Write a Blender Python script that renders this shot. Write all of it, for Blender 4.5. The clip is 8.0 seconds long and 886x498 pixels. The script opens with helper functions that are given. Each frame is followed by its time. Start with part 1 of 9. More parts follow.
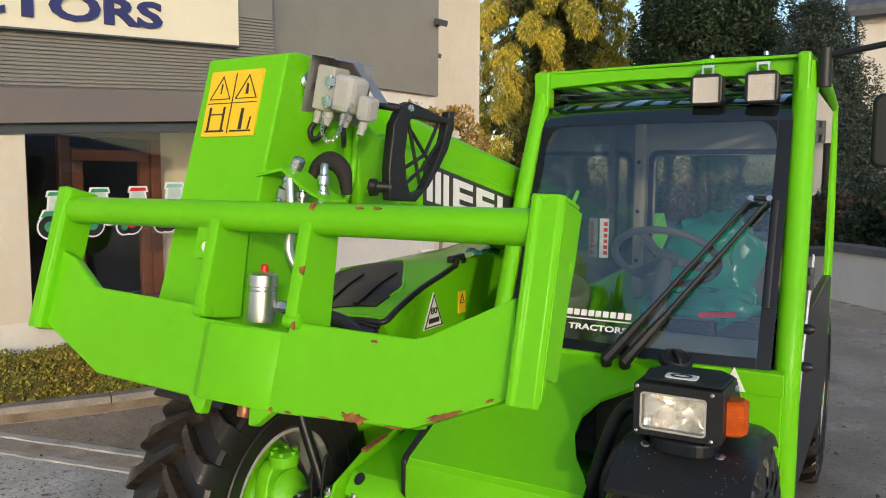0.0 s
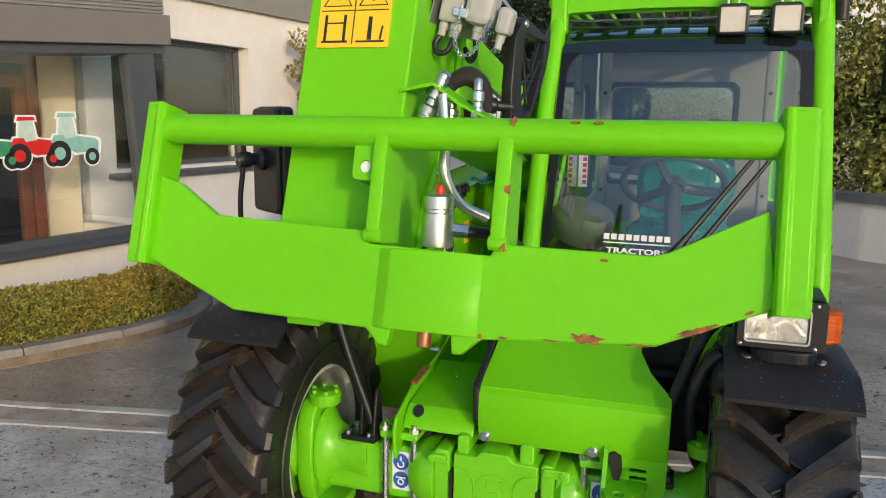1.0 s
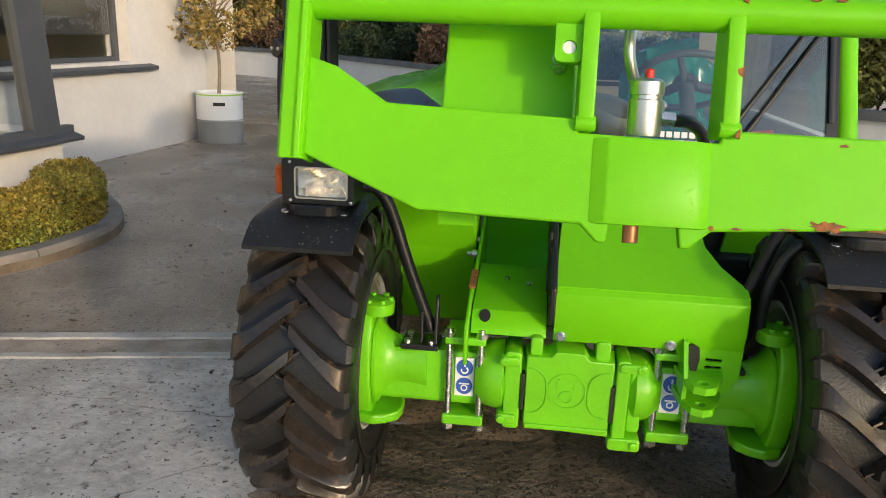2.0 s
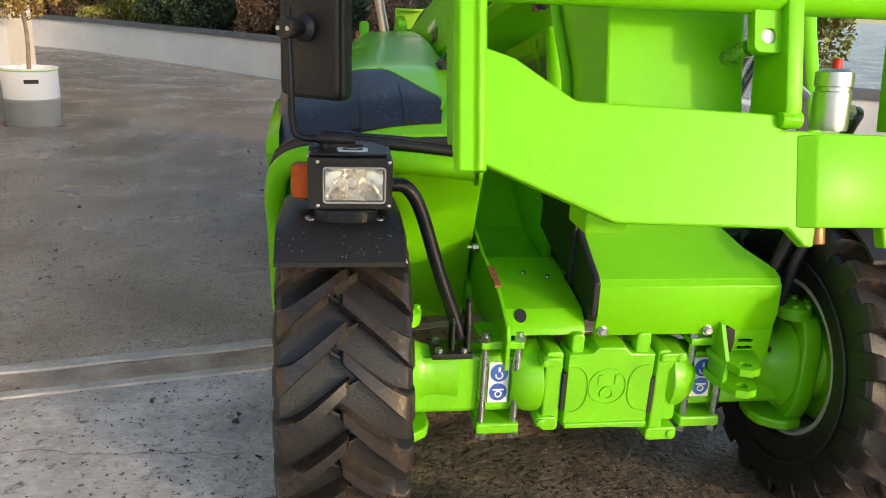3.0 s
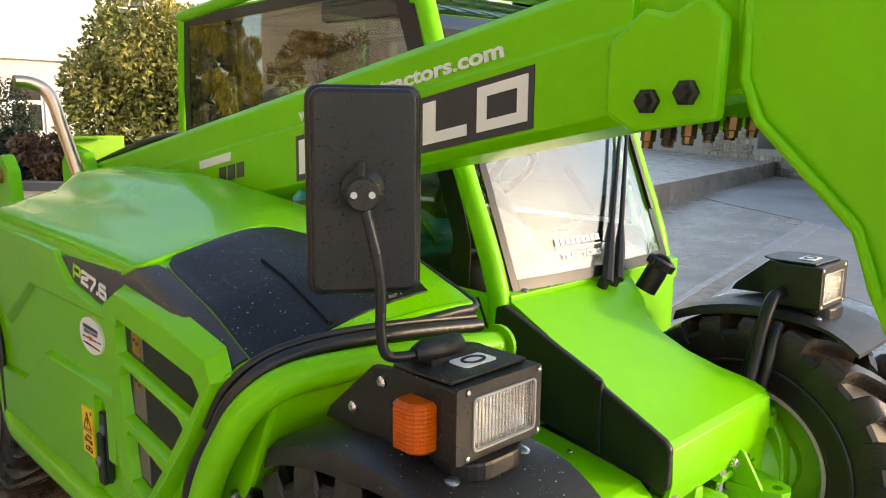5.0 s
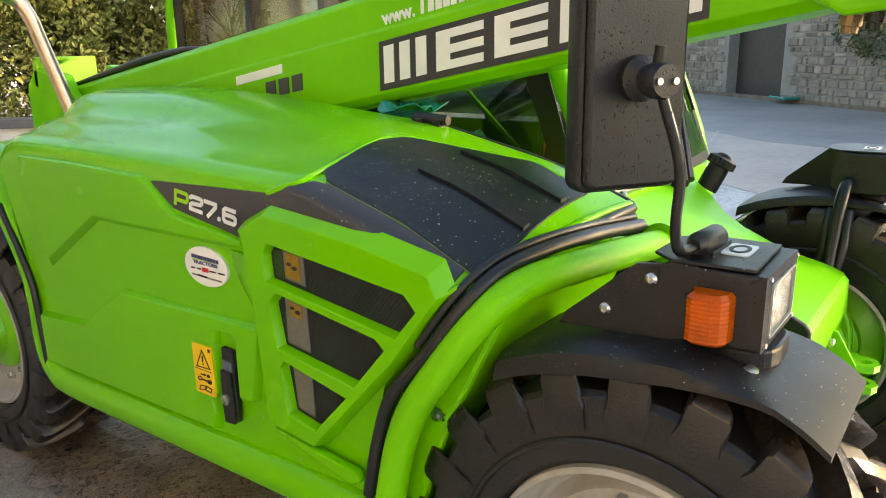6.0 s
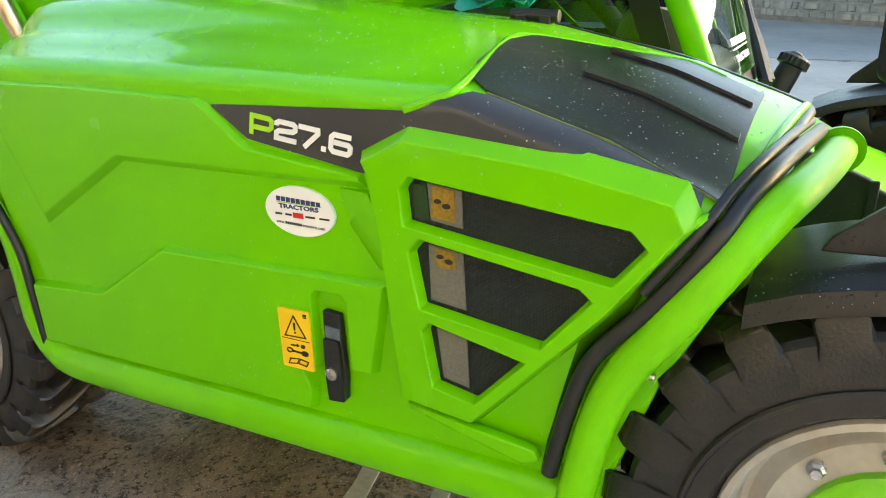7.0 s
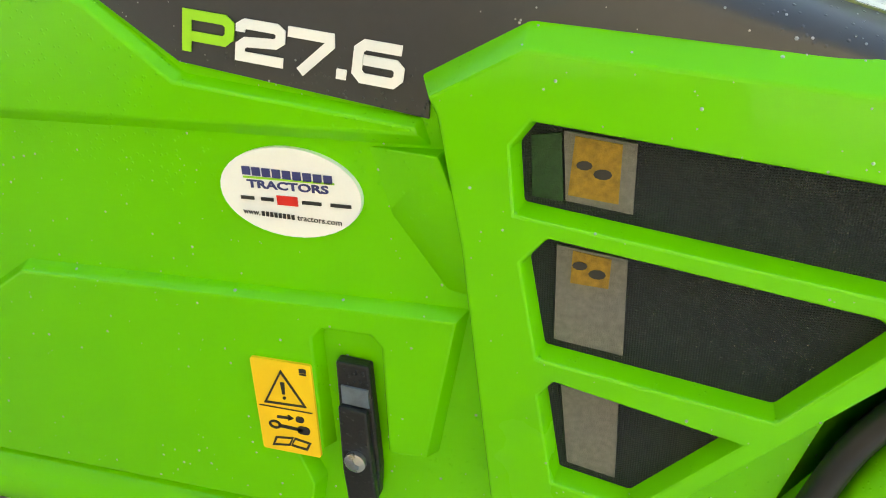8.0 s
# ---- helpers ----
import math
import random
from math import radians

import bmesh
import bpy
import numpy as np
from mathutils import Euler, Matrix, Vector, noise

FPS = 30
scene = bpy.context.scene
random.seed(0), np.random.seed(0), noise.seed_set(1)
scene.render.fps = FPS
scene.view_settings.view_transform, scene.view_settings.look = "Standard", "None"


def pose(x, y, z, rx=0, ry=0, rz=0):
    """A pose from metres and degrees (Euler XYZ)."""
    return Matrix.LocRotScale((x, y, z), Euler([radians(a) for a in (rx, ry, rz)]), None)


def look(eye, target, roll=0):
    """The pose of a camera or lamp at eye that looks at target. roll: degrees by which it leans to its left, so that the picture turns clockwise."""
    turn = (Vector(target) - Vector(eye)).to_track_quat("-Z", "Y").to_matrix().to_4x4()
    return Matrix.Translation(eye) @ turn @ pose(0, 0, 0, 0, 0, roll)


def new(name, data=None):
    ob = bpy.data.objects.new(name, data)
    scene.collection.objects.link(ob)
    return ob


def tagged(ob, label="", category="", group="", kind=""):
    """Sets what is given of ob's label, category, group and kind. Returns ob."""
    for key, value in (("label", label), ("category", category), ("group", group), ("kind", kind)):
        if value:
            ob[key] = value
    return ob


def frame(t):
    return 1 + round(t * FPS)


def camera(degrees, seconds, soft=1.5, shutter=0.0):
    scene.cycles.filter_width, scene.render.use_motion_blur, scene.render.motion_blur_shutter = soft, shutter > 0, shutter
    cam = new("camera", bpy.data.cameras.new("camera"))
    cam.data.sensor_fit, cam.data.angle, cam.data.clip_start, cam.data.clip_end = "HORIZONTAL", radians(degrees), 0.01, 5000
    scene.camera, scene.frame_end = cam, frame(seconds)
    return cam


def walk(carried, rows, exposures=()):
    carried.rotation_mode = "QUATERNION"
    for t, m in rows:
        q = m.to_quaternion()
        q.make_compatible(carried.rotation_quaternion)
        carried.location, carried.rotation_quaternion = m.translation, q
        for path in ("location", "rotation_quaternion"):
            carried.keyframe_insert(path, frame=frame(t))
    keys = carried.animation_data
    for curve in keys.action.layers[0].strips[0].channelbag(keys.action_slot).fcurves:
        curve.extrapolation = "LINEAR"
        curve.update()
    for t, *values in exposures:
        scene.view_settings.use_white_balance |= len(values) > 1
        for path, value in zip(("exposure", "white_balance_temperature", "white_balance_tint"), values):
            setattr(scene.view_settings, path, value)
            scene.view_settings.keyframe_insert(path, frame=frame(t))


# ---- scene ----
# ---- camera and its walk ----
cam = camera(60.2, 8.0, soft=1.0, shutter=0.0)
PATH = [
    (0, (1.124, -2.327, 1.562), (0.134, -0.6, 1.379), 0.3),
    (0.5, (0.812, -2.444, 1.501), (0.018, -0.625, 1.25), 0.4),
    (1, (0.498, -2.547, 1.514), (-0.109, -0.671, 1.175), 0.8),
    (1.5, (0.157, -2.655, 1.518), (-0.26, -0.75, 1.071), 1.4),
    (2, (-0.151, -2.582, 1.446), (-0.363, -0.673, 0.888), 2.0),
    (2.2, (-0.285, -2.528, 1.446), (-0.412, -0.624, 0.846), 2.2),
    (3.3, (-0.923, -2.248, 1.45), (-0.457, -0.401, 0.84), 2.7),
    (3.5, (-1.003, -2.134, 1.44), (-0.417, -0.311, 0.86), 2.6),
    (3.7, (-1.082, -2.014, 1.454), (-0.379, -0.221, 0.916), 2.2),
    (4, (-1.211, -1.851, 1.477), (-0.302, -0.128, 1.024), 2.2),
    (4.2, (-1.31, -1.751, 1.493), (-0.272, -0.087, 1.102), 2.0),
    (5.3, (-1.717, -1.164, 1.471), (-0.267, 0.163, 1.104), 0.0),
    (5.5, (-1.787, -1.064, 1.457), (-0.296, 0.205, 1.049), -0.3),
    (6, (-2.0, -0.802, 1.429), (-0.443, 0.341, 0.909), -0.9),
    (6.5, (-2.048, -0.513, 1.389), (-0.444, 0.515, 0.779), -1.5),
    (7, (-2.006, -0.2, 1.357), (-0.354, 0.677, 0.649), -2.0),
    (7.5, (-1.9, 0.102, 1.306), (-0.206, 0.821, 0.522), -2.1),
    (8, (-1.585, 0.296, 1.213), (0.133, 0.838, 0.343), -1.7),
]
walk(cam, [(t, look(eye, target, roll)) for t, eye, target, roll in PATH],
     exposures=[(0.0, 0.66, 6000, 10), (1.0, 0.76, 6050, 10), (1.5, 0.80, 6150, 10), (2.2, 0.98, 6300, 11), (3.5, 1.48, 6700, 14), (4.2, 1.62, 6900, 16), (5.5, 1.92, 7100, 14), (7.0, 2.58, 6700, 5), (8.0, 2.70, 6500, 0)])

# ---- world, sun, exposure ----
SUN_AZ, SUN_EL = radians(140), radians(13)      # from +y clockwise, towards +x and the viewer's side
sun_from = Vector((math.sin(SUN_AZ) * math.cos(SUN_EL), math.cos(SUN_AZ) * math.cos(SUN_EL), math.sin(SUN_EL)))
world = bpy.data.worlds.new("world")
scene.world = world
world.use_nodes = True
wt = world.node_tree
wt.nodes.clear()
sky = wt.nodes.new("ShaderNodeTexSky")
sky.sky_type = "NISHITA"
sky.sun_disc = False
sky.sun_elevation, sky.sun_rotation = SUN_EL, SUN_AZ
sky.air_density, sky.dust_density, sky.ozone_density = 1.0, 1.1, 1.0
bg = wt.nodes.new("ShaderNodeBackground")
bg.inputs["Strength"].default_value = 0.15
out = wt.nodes.new("ShaderNodeOutputWorld")
wt.links.new(sky.outputs["Color"], bg.inputs["Color"])
wt.links.new(bg.outputs["Background"], out.inputs["Surface"])
sun_data = bpy.data.lights.new("sun", "SUN")
sun_data.energy, sun_data.angle, sun_data.color = 0.95, radians(2.0), (1.0, 0.80, 0.55)
sun_ob = new("sun", sun_data)
sun_ob.matrix_world = look(sun_from * 60, (0, 0, 0))

# ---- materials ----


def mat(name, color, rough=0.5, metal=0.0, var=0.0, scale=6.0, bump=0.0, bscale=60.0, coat=0.0, color2=None, rvar=0.0, trans=0.0, ior=1.45, rand=0.0, spec=0.5):
    """A principled material: base colour with two scales of noise, roughness variation and fine relief."""
    m = bpy.data.materials.new(name)
    m.use_nodes = True
    nt = m.node_tree
    p = nt.nodes["Principled BSDF"]
    p.inputs["Base Color"].default_value = (*color, 1)
    p.inputs["Roughness"].default_value = rough
    p.inputs["Metallic"].default_value = metal
    p.inputs["Coat Weight"].default_value = coat
    p.inputs["Coat Roughness"].default_value = 0.06
    p.inputs["Transmission Weight"].default_value = trans
    p.inputs["IOR"].default_value = ior
    p.inputs["Specular IOR Level"].default_value = spec
    co = nt.nodes.new("ShaderNodeTexCoord")
    if var or color2:
        n1 = nt.nodes.new("ShaderNodeTexNoise")
        n1.inputs["Scale"].default_value, n1.inputs["Detail"].default_value = scale, 6
        n2 = nt.nodes.new("ShaderNodeTexNoise")
        n2.inputs["Scale"].default_value, n2.inputs["Detail"].default_value = scale * 11, 4
        add = nt.nodes.new("ShaderNodeMath")
        add.operation = "MULTIPLY_ADD"
        add.inputs[1].default_value = 0.45
        nt.links.new(co.outputs["Object"], n1.inputs["Vector"])
        nt.links.new(co.outputs["Object"], n2.inputs["Vector"])
        nt.links.new(n2.outputs["Fac"], add.inputs[0])
        nt.links.new(n1.outputs["Fac"], add.inputs[2])
        ramp = nt.nodes.new("ShaderNodeMapRange")
        ramp.inputs["From Min"].default_value, ramp.inputs["From Max"].default_value = 0.5, 0.95
        nt.links.new(add.outputs[0], ramp.inputs["Value"])
        mix = nt.nodes.new("ShaderNodeMix")
        mix.data_type = "RGBA"
        other = color2 or tuple(c * (1 - var) for c in color)
        mix.inputs["A"].default_value, mix.inputs["B"].default_value = (*color, 1), (*other, 1)
        nt.links.new(ramp.outputs["Result"], mix.inputs["Factor"])
        last = mix.outputs["Result"]
        if rand:
            info = nt.nodes.new("ShaderNodeObjectInfo")
            hsv = nt.nodes.new("ShaderNodeHueSaturation")
            mr = nt.nodes.new("ShaderNodeMapRange")
            mr.inputs["To Min"].default_value, mr.inputs["To Max"].default_value = 1 - rand, 1 + rand
            nt.links.new(info.outputs["Random"], mr.inputs["Value"])
            nt.links.new(mr.outputs["Result"], hsv.inputs["Value"])
            nt.links.new(last, hsv.inputs["Color"])
            last = hsv.outputs["Color"]
        nt.links.new(last, p.inputs["Base Color"])
        if rvar:
            rr = nt.nodes.new("ShaderNodeMapRange")
            rr.inputs["To Min"].default_value, rr.inputs["To Max"].default_value = rough - rvar, rough + rvar
            nt.links.new(n1.outputs["Fac"], rr.inputs["Value"])
            nt.links.new(rr.outputs["Result"], p.inputs["Roughness"])
    if bump:
        nb = nt.nodes.new("ShaderNodeTexNoise")
        nb.inputs["Scale"].default_value, nb.inputs["Detail"].default_value = bscale, 5
        bp = nt.nodes.new("ShaderNodeBump")
        bp.inputs["Strength"].default_value, bp.inputs["Distance"].default_value = bump, 0.01
        nt.links.new(co.outputs["Object"], nb.inputs["Vector"])
        nt.links.new(nb.outputs["Fac"], bp.inputs["Height"])
        nt.links.new(bp.outputs["Normal"], p.inputs["Normal"])
    return m


def wet(m, size=260.0, amount=0.6, density=0.42):
    """Adds rain drops to a material: small round domes in the relief, sparse and uneven."""
    nt = m.node_tree
    p = nt.nodes["Principled BSDF"]
    co = nt.nodes.new("ShaderNodeTexCoord")
    vor = nt.nodes.new("ShaderNodeTexVoronoi")
    vor.inputs["Scale"].default_value = size
    noi = nt.nodes.new("ShaderNodeTexNoise")
    noi.inputs["Scale"].default_value = 5.0
    cut = nt.nodes.new("ShaderNodeMapRange")
    cut.inputs["From Min"].default_value, cut.inputs["From Max"].default_value = 0.0, density
    cut.inputs["To Min"].default_value, cut.inputs["To Max"].default_value = 1.0, 0.0
    keep = nt.nodes.new("ShaderNodeMapRange")
    keep.inputs["From Min"].default_value, keep.inputs["From Max"].default_value = 0.38, 0.60
    pick = nt.nodes.new("ShaderNodeMath")
    pick.operation = "GREATER_THAN"
    pick.inputs[1].default_value = 0.82
    sep = nt.nodes.new("ShaderNodeSeparateColor")
    m1, m2 = nt.nodes.new("ShaderNodeMath"), nt.nodes.new("ShaderNodeMath")
    m1.operation = m2.operation = "MULTIPLY"
    bp = nt.nodes.new("ShaderNodeBump")
    bp.inputs["Strength"].default_value, bp.inputs["Distance"].default_value = amount, 0.004
    nt.links.new(co.outputs["Object"], vor.inputs["Vector"])
    nt.links.new(co.outputs["Object"], noi.inputs["Vector"])
    nt.links.new(vor.outputs["Distance"], cut.inputs["Value"])
    nt.links.new(noi.outputs["Fac"], keep.inputs["Value"])
    nt.links.new(vor.outputs["Color"], sep.inputs["Color"])
    nt.links.new(sep.outputs["Red"], pick.inputs[0])
    nt.links.new(cut.outputs["Result"], m1.inputs[0])
    nt.links.new(pick.outputs[0], m1.inputs[1])
    nt.links.new(m1.outputs[0], m2.inputs[0])
    nt.links.new(keep.outputs["Result"], m2.inputs[1])
    nt.links.new(m2.outputs[0], bp.inputs["Height"])
    if p.inputs["Normal"].links:
        nt.links.new(p.inputs["Normal"].links[0].from_socket, bp.inputs["Normal"])
    nt.links.new(bp.outputs["Normal"], p.inputs["Normal"])
    return m


def speckle(m, scale, cut, color, rough=None, soft=0.05):
    """Adds spots of another colour, cut out of a noise, to a material's base colour."""
    nt = m.node_tree
    p = nt.nodes["Principled BSDF"]
    co, nz, mr, mx = (nt.nodes.new(k) for k in ("ShaderNodeTexCoord", "ShaderNodeTexNoise", "ShaderNodeMapRange", "ShaderNodeMix"))
    nz.inputs["Scale"].default_value, nz.inputs["Detail"].default_value = scale, 7
    nz.inputs["Roughness"].default_value = 0.62
    mr.inputs["From Min"].default_value, mr.inputs["From Max"].default_value = cut, cut + soft
    mx.data_type = "RGBA"
    nt.links.new(co.outputs["Object"], nz.inputs["Vector"])
    nt.links.new(nz.outputs["Fac"], mr.inputs["Value"])
    nt.links.new(mr.outputs["Result"], mx.inputs["Factor"])
    nt.links.new(p.inputs["Base Color"].links[0].from_socket, mx.inputs["A"])
    mx.inputs["B"].default_value = (*color, 1)
    nt.links.new(mx.outputs["Result"], p.inputs["Base Color"])
    if rough is not None:
        m2 = nt.nodes.new("ShaderNodeMix")
        nt.links.new(mr.outputs["Result"], m2.inputs["Factor"])
        if p.inputs["Roughness"].links:
            nt.links.new(p.inputs["Roughness"].links[0].from_socket, m2.inputs["A"])
        else:
            m2.inputs["A"].default_value = p.inputs["Roughness"].default_value
        m2.inputs["B"].default_value = rough
        nt.links.new(m2.outputs["Result"], p.inputs["Roughness"])
    return m


GREEN = wet(mat("green_paint", (0.163, 0.565, 0.002), 0.38, var=0.10, scale=3.0, coat=0.06, spec=0.20, rvar=0.06, bump=0.015, bscale=25), 240, 0.25)
GREEN.node_tree.nodes["Principled BSDF"].inputs["Coat Roughness"].default_value = 0.24
GREEN_HOOD = wet(mat("green_moulding", (0.145, 0.525, 0.0015), 0.26, var=0.07, scale=2.0, coat=0.22, spec=0.14, rvar=0.05, bump=0.02, bscale=25), 170, 0.45, 0.30)
GREEN_CAST = mat("green_casting", (0.17, 0.58, 0.005), 0.40, var=0.16, spec=0.35, scale=9.0, coat=0.3, bump=0.10, bscale=70, rvar=0.08)
RUBBER = mat("tyre_rubber", (0.011, 0.011, 0.012), 0.42, color2=(0.023, 0.020, 0.018), scale=4.0, bump=0.18, bscale=150, rvar=0.12)
TREAD = speckle(mat("muddy_tread", (0.012, 0.0125, 0.014), 0.20, color2=(0.050, 0.036, 0.026), scale=9.0, bump=0.14, bscale=60, rvar=0.08), 7.0, 0.60, (0.20, 0.122, 0.066), 0.34, 0.10)
BLACK = wet(mat("black_plastic", (0.015, 0.0148, 0.0155), 0.40, spec=0.45, var=0.25, scale=14.0, bump=0.12, bscale=300, rvar=0.08), 220, 0.8)
BLACK_SMOOTH = wet(mat("black_gloss", (0.009, 0.010, 0.013), 0.34, var=0.2, scale=8.0, bump=0.03, bscale=60, coat=0.06, spec=0.35), 260, 0.6)
BLACK_TRIM = mat("rubber_trim", (0.018, 0.018, 0.02), 0.38, var=0.2, scale=20.0, bump=0.05, bscale=80)
DECAL = wet(mat("dark_decal", (0.045, 0.045, 0.05), 0.30, var=0.15, scale=10.0, bump=0.02), 240, 0.7)
MESH = mat("woven_mesh", (0.016, 0.018, 0.022), 0.5, var=0.3, scale=180.0, bump=0.3, bscale=900)
nt_ = MESH.node_tree
co_, w1_, w2_, mul_, bp_ = (nt_.nodes.new(k) for k in ("ShaderNodeTexCoord", "ShaderNodeTexWave", "ShaderNodeTexWave", "ShaderNodeMath", "ShaderNodeBump"))
w1_.bands_direction, w2_.bands_direction, mul_.operation = "Y", "Z", "MULTIPLY"
for w_ in (w1_, w2_):
    w_.inputs["Scale"].default_value = 130.0
    nt_.links.new(co_.outputs["Object"], w_.inputs["Vector"])
nt_.links.new(w1_.outputs["Fac"], mul_.inputs[0])
nt_.links.new(w2_.outputs["Fac"], mul_.inputs[1])
nt_.links.new(mul_.outputs[0], bp_.inputs["Height"])
bp_.inputs["Strength"].default_value, bp_.inputs["Distance"].default_value = 0.9, 0.002
nt_.links.new(bp_.outputs["Normal"], nt_.nodes["Principled BSDF"].inputs["Normal"])
STEEL = mat("zinc_steel", (0.62, 0.62, 0.64), 0.28, 1.0, var=0.25, scale=40.0, bump=0.05, rvar=0.1)
# the low sun's orange reflection on the pipe is put into this colour
CHROME = mat("sun_tinted_chrome", (0.66, 0.52, 0.38), 0.30, 1.0, var=0.25, scale=7.0, rvar=0.05)
ALLOY = mat("brushed_alloy", (0.66, 0.65, 0.63), 0.34, 1.0, var=0.12, scale=30.0)
RIM = mat("rim_paint", (0.44, 0.44, 0.44), 0.38, color2=(0.34, 0.31, 0.27), scale=5.0, bump=0.05)
YELLOW = mat("yellow_sticker", (0.86, 0.56, 0.012), 0.45, var=0.05, scale=30.0)
INK = mat("sticker_black", (0.02, 0.02, 0.02), 0.5, var=0.1, scale=30.0)
WHITE = mat("white_vinyl", (0.80, 0.80, 0.80), 0.45, var=0.05, scale=30.0)
BLUE = mat("blue_sticker", (0.04, 0.11, 0.42), 0.45, var=0.06, scale=30.0)
NAVY = mat("navy_letter", (0.035, 0.04, 0.16), 0.5, var=0.1, scale=10.0)
RED = mat("red_plastic", (0.62, 0.02, 0.015), 0.4, var=0.1, scale=20.0)
LIME = mat("lime_vinyl", (0.32, 0.66, 0.02), 0.45, var=0.05, scale=20.0)
AMBER = mat("amber_lens", (0.54, 0.085, 0.0), 0.22, var=0.35, scale=25.0, coat=0.1, spec=0.25, bump=0.15, bscale=90)
REFLECTOR = mat("reflector", (0.95, 0.93, 0.88), 0.13, 0.92, var=0.05, scale=25.0, bump=0.03, bscale=25)
DARK_BRASS = mat("dark_brass", (0.20, 0.13, 0.07), 0.35, 0.8, var=0.3, scale=25.0)
COPPER = mat("copper_pin", (0.46, 0.20, 0.10), 0.42, 0.7, var=0.2, scale=25.0)
RUST = mat("rust_chip", (0.40, 0.135, 0.030), 0.8, color2=(0.10, 0.055, 0.03), scale=75.0, bump=0.3, bscale=150)
GREY_BOX = mat("grey_housing", (0.44, 0.43, 0.41), 0.5, var=0.12, scale=18.0, bump=0.06)
TEAL = mat("teal_film", (0.012, 0.24, 0.19), 0.22, var=0.2, scale=9.0, bump=0.6, bscale=16, coat=0.3)
LINER = mat("cream_liner", (0.34, 0.30, 0.235), 0.6, var=0.12, scale=5.0, bump=0.1)
CABGREY = mat("cab_grey_plastic", (0.07, 0.075, 0.08), 0.5, var=0.2, scale=12.0, bump=0.12, bscale=200)
SEATCLOTH = mat("seat_cloth", (0.05, 0.055, 0.06), 0.8, var=0.3, scale=30.0, bump=0.2, bscale=250)
# the shade behind the mesh is put into these three colours
DIM_YELLOW = mat("yellow_dimmed_for_mesh", (0.34, 0.20, 0.012), 0.6, var=0.45, scale=150.0, bump=0.4, bscale=800)
DIM_GREEN = mat("green_dimmed_for_mesh", (0.018, 0.055, 0.012), 0.6, var=0.4, scale=150.0, bump=0.4, bscale=800)
LIGHTGREY_DIM = mat("grey_dimmed_for_mesh", (0.17, 0.16, 0.145), 0.6, var=0.3, scale=150.0, bump=0.4, bscale=800)
DUCTGREY = mat("olive_grey_plastic", (0.085, 0.085, 0.075), 0.35, var=0.2, scale=8.0, bump=0.08)
LIGHTGREY = mat("grey_plastic", (0.30, 0.31, 0.31), 0.5, var=0.15, scale=8.0, bump=0.08)


def glass_mat(name, color=(1, 1, 1), rough=0.0, ior=1.5):
    m = bpy.data.materials.new(name)
    m.use_nodes = True
    p = m.node_tree.nodes["Principled BSDF"]
    p.inputs["Base Color"].default_value = (*color, 1)
    p.inputs["Roughness"].default_value = rough
    p.inputs["Transmission Weight"].default_value = 1.0
    p.inputs["IOR"].default_value = ior
    return m


GLASS = glass_mat("cab_glass", (0.78, 0.88, 0.90), ior=1.70)
LENS = mat("lamp_glass", (0.98, 0.96, 0.93), 0.03, trans=0.92, var=0.04, scale=30.0, bump=0.03, bscale=60)
# tinted deeper to stand in for the dim cab and dark reflections
SIDEGLASS = glass_mat("dimmed_side_glass", (0.15, 0.19, 0.19), ior=1.6)
SHOPGLASS = glass_mat("shop_glass", (0.85, 0.88, 0.88))

# ---- mesh helpers ----


def part(name, bm, material, parent, label="", bevel=0.0, smooth=None, segments=2):
    """Links a bmesh as one mesh object under a thing or a part."""
    bmesh.ops.recalc_face_normals(bm, faces=bm.faces)
    if bevel:
        sharp = [e for e in bm.edges if len(e.link_faces) == 2 and e.calc_face_angle(0) > 0.45]
        edged = set(sharp)
        for f in bm.faces:
            f.material_index = 1 if all(e in edged or e.calc_face_angle(9) < 0.01 for e in f.edges) or len(f.verts) > 4 else 0
        bmesh.ops.bevel(bm, geom=sharp, offset=bevel, segments=segments, affect="EDGES", profile=0.5, clamp_overlap=True, material=2)
    me = bpy.data.meshes.new(name)
    bm.to_mesh(me)
    bm.free()
    if smooth is not None:
        me.shade_smooth()
        me.set_sharp_from_angle(angle=radians(smooth))
    for p in me.polygons if bevel else ():
        if p.material_index == 1:
            p.use_smooth = False          # broad flat faces stay flat between their rounded edges
        p.material_index = 0
    me.materials.append(material)
    ob = new(name, me)
    ob.parent = parent
    if label:
        ob["label"] = label
    return ob


def thing(name, label, category, group="", kind=""):
    return tagged(new(name), label, category, group, kind)


def solo(name, bm, material, label, category="", kind="", group="", bevel=0.0, smooth=None):
    return tagged(part(name, bm, material, None, "", bevel, smooth), label, category, group, kind)


def lift(p, axis, d):
    return {"x": (d, p[0], p[1]), "y": (p[0], d, p[1]), "z": (p[0], p[1], d)}[axis]


def prism(bm, pts, axis, a, b):
    """A polygon in the plane across axis, drawn out from a to b."""
    lo = [bm.verts.new(lift(p, axis, a)) for p in pts]
    hi = [bm.verts.new(lift(p, axis, b)) for p in pts]
    n = len(pts)
    bm.faces.new(lo)
    bm.faces.new(hi[::-1])
    for i in range(n):
        bm.faces.new((lo[i], lo[(i + 1) % n], hi[(i + 1) % n], hi[i]))
    return bm


